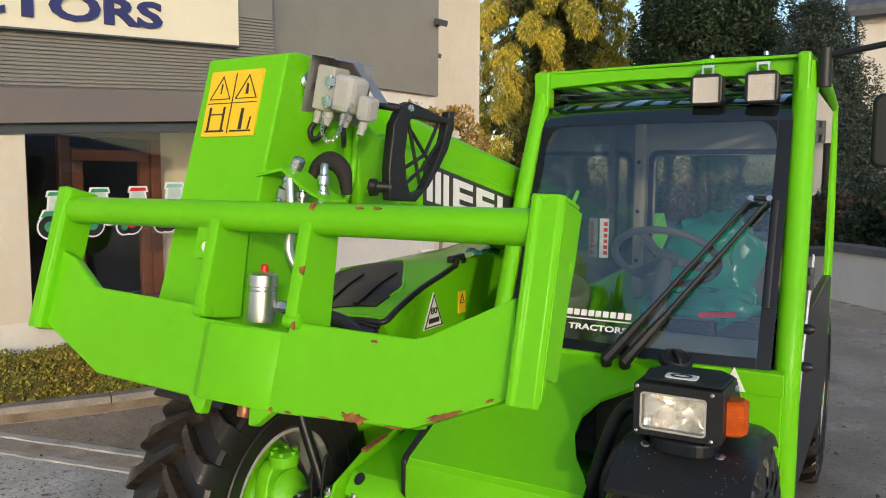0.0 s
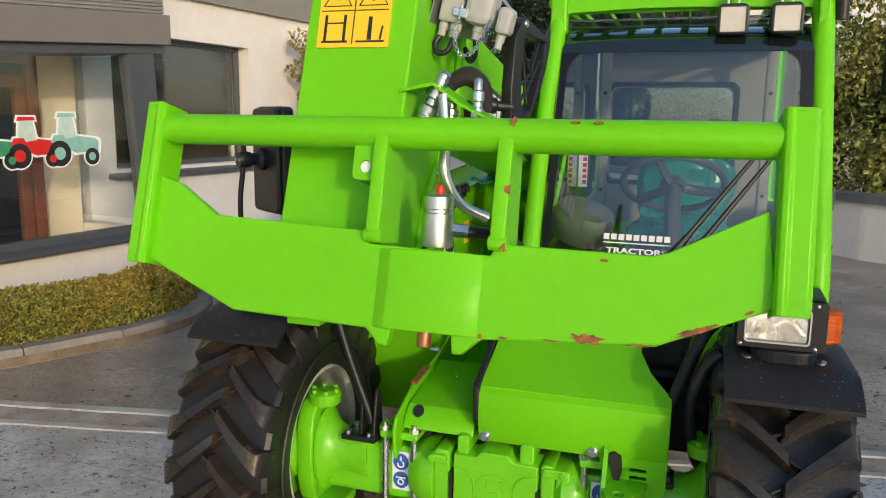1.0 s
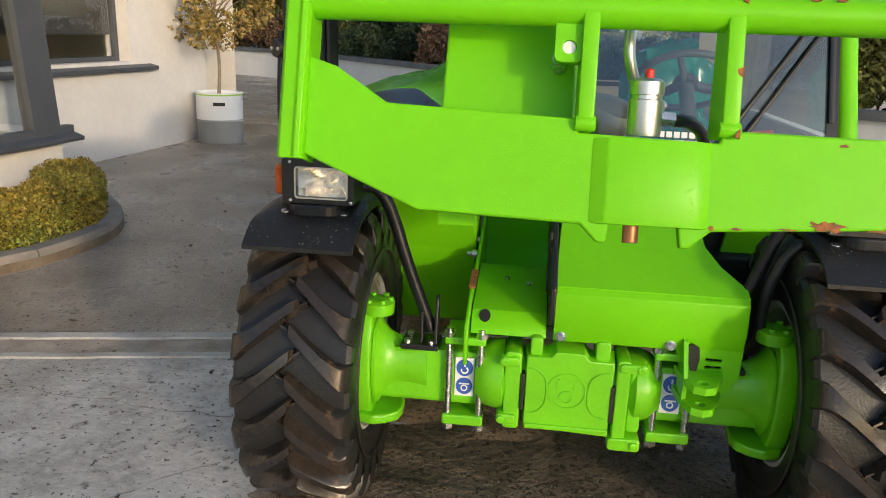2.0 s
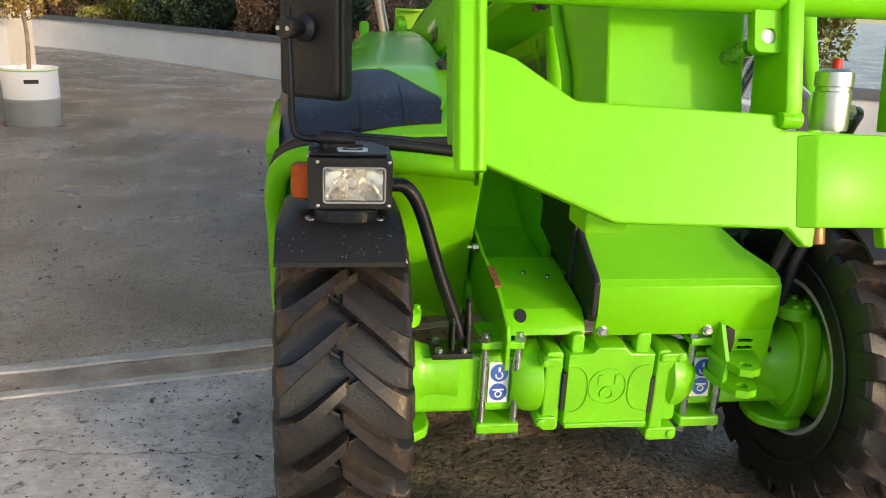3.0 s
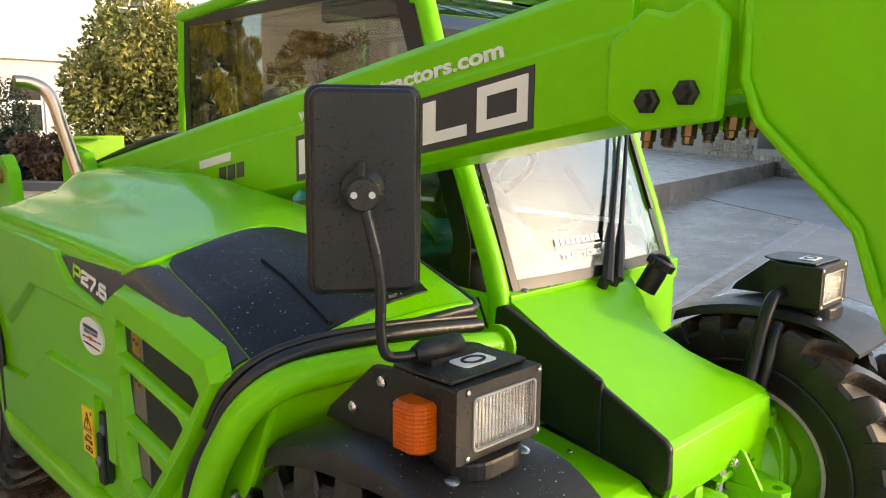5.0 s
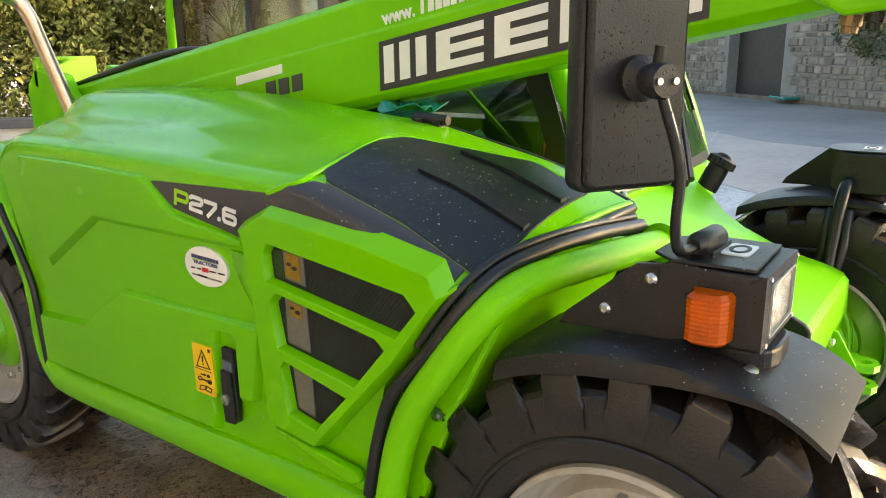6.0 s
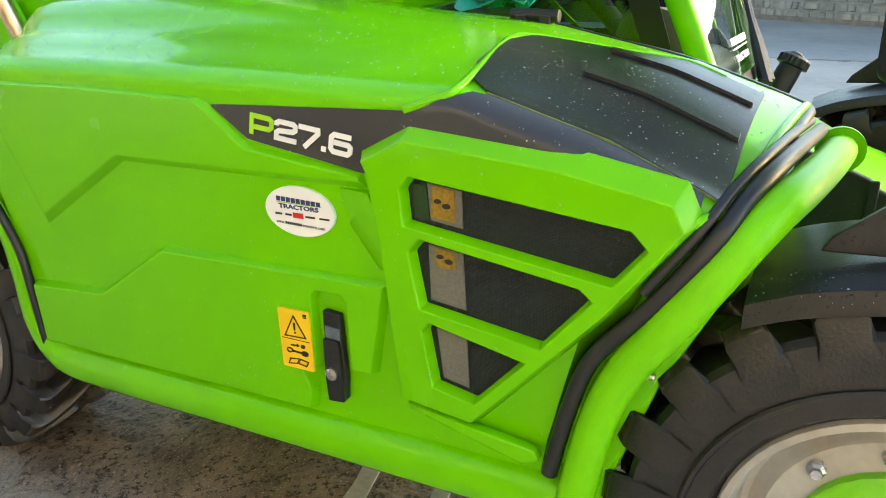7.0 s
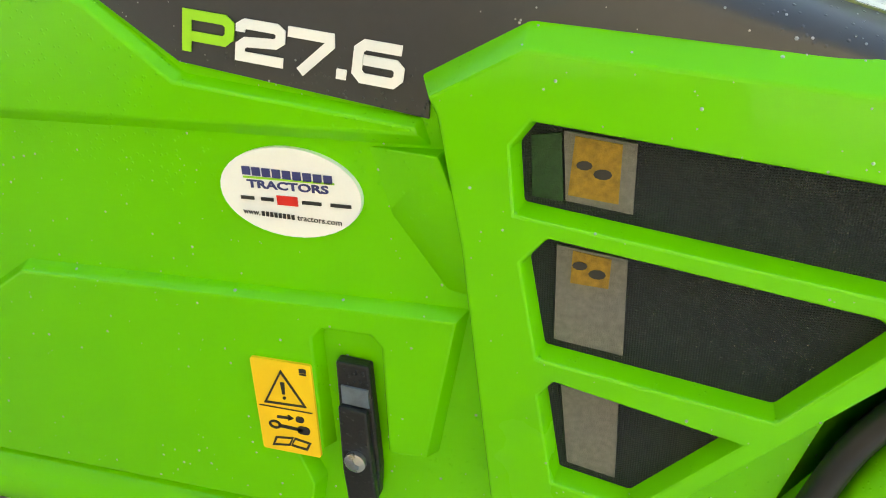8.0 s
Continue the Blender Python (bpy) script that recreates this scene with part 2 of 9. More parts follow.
def plate(bm, outer, holes, axis, a, b):
    """A flat plate with holes, from a to b along axis."""
    rims = []
    for d in (a, b):
        edges, rim = [], []
        for loop in (outer, *holes):
            vs = [bm.verts.new(lift(p, axis, d)) for p in loop]
            rim.append(vs)
            edges += [bm.edges.new((vs[i], vs[(i + 1) % len(vs)])) for i in range(len(vs))]
        bmesh.ops.triangle_fill(bm, edges=edges, use_beauty=True, use_dissolve=False)
        rims.append(rim)
    for lo, hi in zip(*rims):
        for i in range(len(lo)):
            j = (i + 1) % len(lo)
            bm.faces.new((lo[i], lo[j], hi[j], hi[i]))
    return bm


def box(bm, lo, hi, m=None):
    x0, y0, z0 = lo
    x1, y1, z1 = hi
    vs = [bm.verts.new(v) for v in ((x0, y0, z0), (x1, y0, z0), (x1, y1, z0), (x0, y1, z0), (x0, y0, z1), (x1, y0, z1), (x1, y1, z1), (x0, y1, z1))]
    for f in ((0, 3, 2, 1), (4, 5, 6, 7), (0, 1, 5, 4), (1, 2, 6, 5), (2, 3, 7, 6), (3, 0, 4, 7)):
        bm.faces.new([vs[i] for i in f])
    if m:
        bmesh.ops.transform(bm, matrix=m, verts=vs)
    return bm


def ring_frame(d):
    d = Vector(d).normalized()
    side = d.cross(Vector((0, 0, 1)) if abs(d.z) < 0.9 else Vector((1, 0, 0))).normalized()
    return side, d.cross(side).normalized()


def lathe(bm, profile, origin, axis, seg=24, cap=True):
    """Turns (radius, height) pairs about an axis."""
    d = Vector(axis).normalized()
    u, v = ring_frame(d)
    o = Vector(origin)
    rings = []
    for r, h in profile:
        rings.append([bm.verts.new(o + d * h + (u * math.cos(2 * math.pi * i / seg) + v * math.sin(2 * math.pi * i / seg)) * max(r, 1e-4)) for i in range(seg)])
    for a, b in zip(rings, rings[1:]):
        for i in range(seg):
            bm.faces.new((a[i], a[(i + 1) % seg], b[(i + 1) % seg], b[i]))
    if cap:
        bm.faces.new(rings[0][::-1])
        bm.faces.new(rings[-1])
    return bm


def cyl(bm, p0, p1, r0, r1=None, seg=16):
    d = Vector(p1) - Vector(p0)
    return lathe(bm, [(r0, 0), (r0 if r1 is None else r1, d.length)], p0, d, seg)


def smooth_path(pts, steps=6):
    """Points on a Catmull-Rom curve through pts."""
    P = [Vector(p) for p in pts]
    P = [2 * P[0] - P[1], *P, 2 * P[-1] - P[-2]]
    res = []
    for i in range(1, len(P) - 2):
        for k in range(steps):
            t = k / steps
            a, b, c, d = P[i - 1 : i + 3]
            res.append(0.5 * (2 * b + (c - a) * t + (2 * a - 5 * b + 4 * c - d) * t * t + (3 * b - a - 3 * c + d) * t**3))
    return res + [P[-2]]


def tube(bm, pts, r, seg=10, radii=None, flat=1.0):
    """A round bar along points; flat squeezes it along its second side."""
    P = [Vector(p) for p in pts]
    rings = []
    u = None
    for i, p in enumerate(P):
        d = (P[min(i + 1, len(P) - 1)] - P[max(i - 1, 0)]).normalized()
        if u is None:
            u, v = ring_frame(d)
        else:
            u = (u - d * u.dot(d)).normalized()
            v = d.cross(u)
        rr = radii[i] if radii else r
        rings.append([bm.verts.new(p + u * math.cos(2 * math.pi * k / seg) * rr + v * math.sin(2 * math.pi * k / seg) * rr * flat) for k in range(seg)])
    for a, b in zip(rings, rings[1:]):
        for k in range(seg):
            bm.faces.new((a[k], a[(k + 1) % seg], b[(k + 1) % seg], b[k]))
    bm.faces.new(rings[0][::-1])
    bm.faces.new(rings[-1])
    return bm


def sheet(bm, grid, thick=None):
    """A surface through a grid of points; thick: a vector by which its back lies behind it."""
    rows = [[bm.verts.new(p) for p in row] for row in grid]
    for a, b in zip(rows, rows[1:]):
        for i in range(len(a) - 1):
            bm.faces.new((a[i], a[i + 1], b[i + 1], b[i]))
    if thick is not None:
        off = Vector(thick)
        back = [[bm.verts.new(Vector(p) + off) for p in row] for row in grid]
        for a, b in zip(back, back[1:]):
            for i in range(len(a) - 1):
                bm.faces.new((a[i], b[i], b[i + 1], a[i + 1]))
        for i in range(len(grid[0]) - 1):
            bm.faces.new((rows[0][i + 1], rows[0][i], back[0][i], back[0][i + 1]))
            bm.faces.new((rows[-1][i], rows[-1][i + 1], back[-1][i + 1], back[-1][i]))
        for j in range(len(grid) - 1):
            bm.faces.new((rows[j][0], rows[j + 1][0], back[j + 1][0], back[j][0]))
            bm.faces.new((rows[j + 1][-1], rows[j][-1], back[j][-1], back[j + 1][-1]))
    return bm


def ellipse(cx, cy, rx, ry, n=24):
    return [(cx + rx * math.cos(2 * math.pi * i / n), cy + ry * math.sin(2 * math.pi * i / n)) for i in range(n)]


def rounded(x0, y0, x1, y1, r, n=4):
    """A rectangle with round corners, as a polygon."""
    pts = []
    for cx, cy, a in ((x1 - r, y1 - r, 0), (x0 + r, y1 - r, 90), (x0 + r, y0 + r, 180), (x1 - r, y0 + r, 270)):
        pts += [(cx + r * math.cos(radians(a + 90 * i / n)), cy + r * math.sin(radians(a + 90 * i / n))) for i in range(n + 1)]
    return pts


def lettering(name, body, size, m, material, parent, width=None, depth=0.002, label="", bold=0.03):
    """Text in the built-in font as a mesh; m: its pose, x along the line. width: stretched to that length."""
    cu = bpy.data.curves.new(name, "FONT")
    cu.body, cu.size, cu.extrude, cu.resolution_u = body, size, depth, 3
    cu.offset = size * bold
    tmp = bpy.data.objects.new(name, cu)
    scene.collection.objects.link(tmp)
    me = bpy.data.meshes.new_from_object(tmp.evaluated_get(bpy.context.evaluated_depsgraph_get()))
    bpy.data.objects.remove(tmp)
    xs = [v.co.x for v in me.vertices]
    k = width / (max(xs) - min(xs)) if width else 1.0
    me.transform(m @ Matrix.Diagonal((k, 1, 1, 1)) @ Matrix.Translation((-min(xs), 0, 0)))
    me.materials.clear()
    me.materials.append(material)
    me.name = name
    ob = new(name, me)
    ob.parent = parent
    if label:
        ob["label"] = label
    return ob


def inset(pts, d):
    """A polygon moved inwards, edge by edge; d: one distance or one for each edge from its first point."""
    n = len(pts)
    ds = [d] * n if isinstance(d, (int, float)) else d
    area = sum(pts[i][0] * pts[(i + 1) % n][1] - pts[(i + 1) % n][0] * pts[i][1] for i in range(n))
    sg_ = 1 if area > 0 else -1
    edges = []
    for i in range(n):
        (x0, y0), (x1, y1) = pts[i], pts[(i + 1) % n]
        k = math.hypot(x1 - x0, y1 - y0)
        nx_, ny_ = -(y1 - y0) / k * sg_, (x1 - x0) / k * sg_
        edges.append((x0 + nx_ * ds[i], y0 + ny_ * ds[i], (x1 - x0) / k, (y1 - y0) / k))
    res = []
    for i in range(n):
        ax, ay, adx, ady = edges[i - 1]
        bx, by, bdx, bdy = edges[i]
        det = adx * bdy - ady * bdx
        if abs(det) < 0.03:
            res.append((bx, by))
        else:
            t_ = ((bx - ax) * bdy - (by - ay) * bdx) / det
            res.append((ax + adx * t_, ay + ady * t_))
    return res


def chamfered(bm, outer, holes, axis, base, top, d, dh=0.0):
    """A plate whose outline slopes in by d from base to top, and whose holes open by dh."""
    lows = [outer, *holes]
    highs = [inset(outer, d), *(inset(h, -dh) for h in holes)]
    edges = []
    for lo_, hi_ in zip(lows, highs):
        lv = [bm.verts.new(lift(p, axis, base)) for p in lo_]
        hv = [bm.verts.new(lift(p, axis, top)) for p in hi_]
        n = len(lv)
        for i in range(n):
            j = (i + 1) % n
            bm.faces.new((lv[i], lv[j], hv[j], hv[i]))
            edges.append(bm.edges.get((hv[i], hv[j])))
    bmesh.ops.triangle_fill(bm, edges=edges, use_beauty=True, use_dissolve=False)
    return bm


def stroke(pts, w):
    """The outline of a line of even width w with mitred bends."""
    left, right = [], []
    n = len(pts)
    for i in range(n):
        a, b, c = Vector(pts[max(i - 1, 0)]), Vector(pts[i]), Vector(pts[min(i + 1, n - 1)])
        d1 = (b - a).normalized() if i else (c - b).normalized()
        d2 = (c - b).normalized() if i < n - 1 else d1
        n1, n2 = Vector((-d1.y, d1.x)), Vector((-d2.y, d2.x))
        m_ = (n1 + n2).normalized()
        k = w / 2 / max(m_.dot(n1), 0.35)
        left.append(tuple(b + m_ * k))
        right.append(tuple(b - m_ * k))
    return left + right[::-1]


def facing(o, right, up):
    """A pose whose x runs along right and y along up."""
    r, u = Vector(right).normalized(), Vector(up)
    u = (u - r * u.dot(r)).normalized()
    return Matrix.Translation(o) @ Matrix((r, u, r.cross(u))).transposed().to_4x4()


def flat_on(bm, m, pts, d0, d1):
    """A polygon drawn on a pose's x-y plane, from d0 to d1 above it."""
    k = len(bm.verts)
    prism(bm, pts, "z", d0, d1)
    bm.verts.ensure_lookup_table()
    bmesh.ops.transform(bm, matrix=m, verts=bm.verts[k:])
    return bm


def B():
    return bmesh.new()

# ---- the telehandler ----
machine = thing("telehandler", "lime green telescopic handler with a fork carriage, parked on the yard", "telehandler")
LUGS = 21
Z_AXLE, Y_FRONT, Y_REAR, X_WHEEL = 0.45, -0.398, 2.06, 0.750


def tyre_mesh():
    bm = B()
    prof = [(0.247, -0.115), (0.262, -0.131), (0.36, -0.140), (0.407, -0.140), (0.417, -0.129), (0.418, -0.108), (0.418, 0.0), (0.418, 0.108), (0.417, 0.129), (0.407, 0.140), (0.36, 0.140), (0.288, 0.135), (0.271, 0.115)]
    lathe(bm, prof, (0, 0, 0), (1, 0, 0), 56, cap=False)
    # raised rings on the side wall
    for side in (-1, 1):
        lathe(bm, [(0.318, side * 0.139), (0.322, side * 0.146), (0.328, side * 0.146), (0.332, side * 0.142)], (0, 0, 0), (1, 0, 0), 56, cap=False)
    return bm


def lug_mesh(side):
    """One slanting tread bar, from the middle over the shoulder, with a thin rib across the middle."""
    bm = B()

    def bar(stations):
        quads = []
        for s, phi, w, top, low, flank in stations:
            ring = []
            for dw, r in ((-w * flank, low), (-w * 1.06, top - 0.006), (-w * 0.90, top), (w * 0.90, top), (w * 1.06, top - 0.006), (w * flank, low)):
                a = phi + dw
                ring.append(bm.verts.new((side * 0.129 * s, -r * math.sin(a), r * math.cos(a))))
            quads.append(ring)
        for a, b in zip(quads, quads[1:]):
            for i in range(5):
                bm.faces.new((a[i], a[i + 1], b[i + 1], b[i]))
        bm.faces.new(quads[0])
        bm.faces.new(quads[-1][::-1])

    stations = []
    for s, top, low, wide in ((-0.07, 0.447, 0.408, 0.025), (-0.02, 0.460, 0.408, 0.031), (0.12, 0.464, 0.408, 0.034), (0.35, 0.465, 0.408, 0.036), (0.60, 0.465, 0.408, 0.040), (0.82, 0.463, 0.405, 0.050), (0.97, 0.458, 0.402, 0.062), (1.06, 0.446, 0.396, 0.069), (1.115, 0.415, 0.385, 0.068), (1.125, 0.385, 0.37, 0.063), (1.10, 0.355, 0.345, 0.056)):
        phi = 0.265 * (1 - s) ** 1.12 if s < 1 else 0.0
        w = wide / 0.45 / 2
        stations.append((s, phi, w, top, low, 1.0 + (0.022 if s > 0.9 else 0.012) / wide))
    bar(stations)
    bar([(s, phi, 0.008, top, 0.412, 1.7) for s, phi, top in ((0.22, 0.15, 0.446), (0.08, 0.125, 0.445), (-0.05, 0.10, 0.443))])
    return bm


def build_wheel(x, y, side, first=None):
    """Rim dish with tyre, bolts and hub; the outside faces side."""
    if first:
        w = first.copy()
        scene.collection.objects.link(w)
        w.parent = machine
        for c in first.children:
            d = c.copy()
            scene.collection.objects.link(d)
            d.parent = w
    else:
        bm = B()
        prof = [(0.248, -0.118), (0.238, -0.122), (0.226, -0.105), (0.226, 0.0), (0.246, 0.085), (0.262, 0.121), (0.273, 0.117), (0.270, 0.126), (0.260, 0.130), (0.254, 0.112), (0.247, 0.102), (0.243, 0.070), (0.236, 0.052), (0.224, 0.046), (0.214, 0.052), (0.206, 0.066), (0.200, 0.072), (0.10, 0.072), (0.10, 0.062), (0.196, 0.060), (0.206, 0.044), (0.225, 0.034), (0.25, 0.040)]
        lathe(bm, prof, (0, 0, 0), (1, 0, 0), 48, cap=False)
        w = part("wheel", bm, RIM, machine, "pale grey steel wheel with a lugged tyre", smooth=35)
        part("tyre", tyre_mesh(), RUBBER, w, "black lugged tyre, muddy on the tread", smooth=30)
        for lug_side in (-1, 1):
            lug = None
            for k in range(LUGS):
                if lug is None:
                    lug = one = part("tread_lug", lug_mesh(lug_side), TREAD, w, "", smooth=35)
                    lug.data.materials.append(RUBBER)
                    for f in lug.data.polygons:
                        c = f.center
                        f.material_index = 1 if math.hypot(c.y, c.z) < 0.446 and abs(c.x) > 0.10 else 0
                else:
                    one = lug.copy()
                    scene.collection.objects.link(one)
                one.matrix_basis = Matrix.Rotation(2 * math.pi * (k + (0.5 if lug_side > 0 else 0)) / LUGS, 4, "X")
        bm = B()
        lathe(bm, [(0.001, 0.135), (0.07, 0.135), (0.090, 0.125), (0.100, 0.10), (0.135, 0.094), (0.148, 0.085), (0.150, 0.070), (0.150, 0.03)], (0, 0, 0), (1, 0, 0), 28, cap=False)
        part("hub", bm, GREEN_CAST, w, "green hub", smooth=35)
        for k in range(10):
            a = 2 * math.pi * k / 10 - 0.16
            bm = B()
            lathe(bm, [(0.015, 0.0), (0.015, 0.012), (0.010, 0.016), (0.009, 0.022)], (0.072, 0.180 * math.sin(a), 0.180 * math.cos(a)), (1, 0, 0), 6)
            part("wheel_nut", bm, STEEL, w)
    w.matrix_basis = pose(x, y, Z_AXLE, 0, 0, 0) @ Matrix.Rotation(math.pi if side < 0 else 0, 4, "Y") @ Matrix.Diagonal((1.15, 1, 1, 1))
    return w


# the tread's V points the same way on both sides, so the right-hand wheels are turned about the upright axis
first_wheel = build_wheel(X_WHEEL, Y_FRONT + 0.028, 1)
for wx, wy in ((-X_WHEEL, Y_FRONT + 0.028), (X_WHEEL, Y_REAR), (-X_WHEEL, Y_REAR)):
    build_wheel(wx, wy, 1 if wx > 0 else -1, first_wheel)

# front axle
bm = B()
prism(bm, [(-0.446, 0.325), (-0.446, 0.503), (-0.345, 0.503), (-0.345, 0.325)], "x", -0.575, 0.575)
axle = part("front_axle", bm, GREEN_CAST, machine, "green cast front axle beam", bevel=0.014, smooth=35)
bm = B()
lathe(bm, [(0.080, -0.275), (0.098, -0.252), (0.108, -0.22), (0.110, -0.19), (0.088, -0.18), (0.088, 0.18), (0.110, 0.20), (0.108, 0.23), (0.098, 0.252), (0.080, 0.275)], (0, Y_FRONT, 0.42), (1, 0, 0), 28)
part("differential", bm, GREEN_CAST, axle, smooth=35)
bm = B()
chamfered(bm, [(-0.128, 0.292), (0.134, 0.280), (0.138, 0.530), (0.062, 0.532), (0.046, 0.552), (-0.040, 0.553), (-0.056, 0.534), (-0.128, 0.534)], [], "y", -0.42, -0.500, 0.006)
part("differential_cover", bm, GREEN_CAST, axle, "green cast cover plate", bevel=0.004, smooth=40)
for s in (-1, 1):
    # curved shoulders that frame the cover, and the ledge below
    bm = B()
    tube(bm, smooth_path([(s * 0.122, -0.499, 0.345), (s * 0.088, -0.500, 0.352), (s * 0.066, -0.500, 0.378), (s * 0.060, -0.500, 0.42), (s * 0.066, -0.500, 0.462), (s * 0.090, -0.500, 0.487), (s * 0.122, -0.499, 0.492)], 4), 0.0028, 6)
    part("casting_rib", bm, GREEN_CAST, axle, smooth=60)
bm = B()
box(bm, (-0.120, -0.507, 0.296), (0.128, -0.42, 0.312))
part("casting_rib", bm, GREEN_CAST, axle, bevel=0.004)
bm = B()
lathe(bm, [(0.058, 0), (0.057, 0.003), (0.053, 0.003), (0.052, 0.0)], (-0.001, -0.50, 0.425), (0, -1, 0), 28, cap=False)
lathe(bm, [(0.022, 0), (0.022, 0.004), (0.015, 0.004), (0.015, 0.0)], (-0.001, -0.50, 0.405), (0, -1, 0), 20, cap=False)
for s in (-1, 1):
    box(bm, (-0.0245 * s - 0.006, -0.5035, 0.432), (-0.0245 * s + 0.006, -0.49, 0.462))
part("casting_mark", bm, GREEN_CAST, axle, "raised ring cast into the cover")
for x0, x1, z0, z1, y0 in ((-0.186, -0.136, 0.285, 0.535, -0.496), (0.140, 0.180, 0.262, 0.535, -0.500), (0.182, 0.222, 0.30, 0.500, -0.484), (-0.115, -0.078, 0.525, 0.585, -0.49), (0.075, 0.118, 0.522, 0.585, -0.49), (-0.202, -0.142, 0.492, 0.522, -0.508), (-0.205, -0.145, 0.302, 0.336, -0.506), (0.146, 0.226, 0.498, 0.528, -0.508), (0.130, 0.226, 0.246, 0.288, -0.506)):
    bm = B()
    prism(bm, rounded(x0, z0, x1, z1, 0.012), "y", y0, -0.36)
    part("casting_rib", bm, GREEN_CAST, axle, bevel=0.006, smooth=40)
for x, z in ((-0.188, 0.507), (-0.19, 0.319), (0.208, 0.513), (0.206, 0.267)):
    bm = B()
    lathe(bm, [(0.013, 0), (0.013, 0.008), (0.009, 0.010)], (x, -0.503, z), (0, -1, 0), 8)
    part("axle_bolt", bm, GREEN_CAST, axle)
for x0, x1, z0 in ((0.127, 0.138, 0.335), (-0.135, -0.126, 0.355)):
    bm = B()
    box(bm, (x0, -0.5025, z0), (x1, -0.46, z0 + 0.115))
    part("casting_slot", bm, INK, axle, "dark slot beside the cover")
for s in (-1, 1):
    # clamp with two upright steel rods and a blue sticker
    cx = 0.308 * s
    bm = B()
    box(bm, (cx - 0.064, -0.482, 0.272), (cx + 0.062, -0.33, 0.305))
    part("axle_clamp", bm, GREEN_CAST, axle, bevel=0.006)
    bm = B()
    box(bm, (cx - 0.062, -0.478, 0.535), (cx + 0.062, -0.33, 0.56))
    part("axle_clamp", bm, GREEN_CAST, axle, bevel=0.006)
    for dx in (-0.048, 0.048):
        bm = B()
        cyl(bm, (cx + dx, -0.462, 0.258), (cx + dx, -0.462, 0.585), 0.0115, seg=12)
        lathe(bm, [(0.019, 0), (0.019, 0.016)], (cx + dx, -0.462, 0.558), (0, 0, 1), 6)
        lathe(bm, [(0.019, 0), (0.019, 0.016)], (cx + dx, -0.462, 0.254), (0, 0, 1), 6)
        part("clamp_rod", bm, STEEL, axle, "bright steel rod", smooth=30)
    bm = B()
    box(bm, (cx - 0.029, -0.4515, 0.358), (cx + 0.029, -0.4475, 0.485))
    st = part("lifting_sticker", bm, WHITE, axle, "white sticker with two blue lifting symbols")
    for zc in (0.452, 0.392):
        bm = B()
        prism(bm, ellipse(cx, zc, 0.0255, 0.0275), "y", -0.4535, -0.451)
        part("lifting_symbol_ground", bm, BLUE, axle)
        bm = B()
        if zc > 0.42:
            tube(bm, [(cx + 0.010 * math.sin(a), -0.4545, zc - 0.007 - 0.010 * math.cos(a)) for a in np.linspace(-1.9, 2.6, 10)], 0.0024, 6)
            box(bm, (cx - 0.003, -0.4555, zc + 0.004), (cx + 0.003, -0.4535, zc + 0.018))
        else:
            box(bm, (cx - 0.016, -0.4555, zc + 0.006), (cx + 0.016, -0.4535, zc + 0.010))
            tube(bm, [(cx + 0.009 * math.cos(a), -0.4545, zc - 0.006 + 0.009 * math.sin(a)) for a in np.linspace(0, 6.28, 12)], 0.0022, 6)
        part("lifting_symbol", bm, WHITE, axle)
    # steering knuckle: a C-shaped casting, its upper pin cap and the hub drum
    kx = 0.585 * s
    bm = B()
    lathe(bm, [(0.088, -0.16), (0.082, -0.10), (0.084, -0.065), (0.098, -0.035), (0.122, -0.014), (0.140, -0.004), (0.140, 0.004)], (kx, Y_FRONT, 0.435), (s, 0, 0), 30)
    for v in bm.verts:
        v.co.y = Y_FRONT + (v.co.y - Y_FRONT) * 0.72
    part("axle_trumpet", bm, GREEN_CAST, axle, smooth=50)
    bm = B()
    n_ = 30
    ring_out = [(Y_FRONT - 0.015 + 0.092 * math.copysign(abs(math.cos(a)) ** 0.7, math.cos(a)), 0.438 + 0.178 * math.copysign(abs(math.sin(a)) ** 0.8, math.sin(a))) for a in np.linspace(0, 2 * math.pi, n_, endpoint=False)]
    ring_in = [(Y_FRONT - 0.010 + (y_ - Y_FRONT + 0.010) * 0.52, 0.438 + (z_ - 0.438) * 0.72) for y_, z_ in ring_out]
    plate(bm, ring_out, [ring_in], "x", kx + 0.006 * s, kx + 0.062 * s)
    part("steering_knuckle", bm, GREEN_CAST, axle, "green C-shaped steering knuckle", bevel=0.008, smooth=45)
    bm = B()
    lathe(bm, [(0.05, 0), (0.052, 0.02), (0.052, 0.035), (0.04, 0.042), (0.001, 0.042)], (kx, Y_FRONT - 0.02, 0.60), (0, 0, 1), 20)
    for k in range(6):
        a = k * math.pi / 3
        lathe(bm, [(0.009, 0), (0.009, 0.012)], (kx + 0.04 * math.cos(a), Y_FRONT - 0.02 + 0.04 * math.sin(a), 0.638), (0, 0, 1), 6)
    part("king_pin_cap", bm, GREEN_CAST, axle, smooth=35)
    bm = B()
    prism(bm, [(kx - s * 0.085, -0.42), (kx - s * 0.075, -0.46), (kx - s * 0.04, -0.488), (kx, -0.502), (kx + s * 0.05, -0.49), (kx + s * 0.06, -0.42), (kx + s * 0.05, -0.30), (kx - s * 0.05, -0.30), (kx - s * 0.08, -0.36)], "z", 0.256, 0.288)
    part("knuckle_foot", bm, GREEN_CAST, axle, bevel=0.008)
    bm = B()
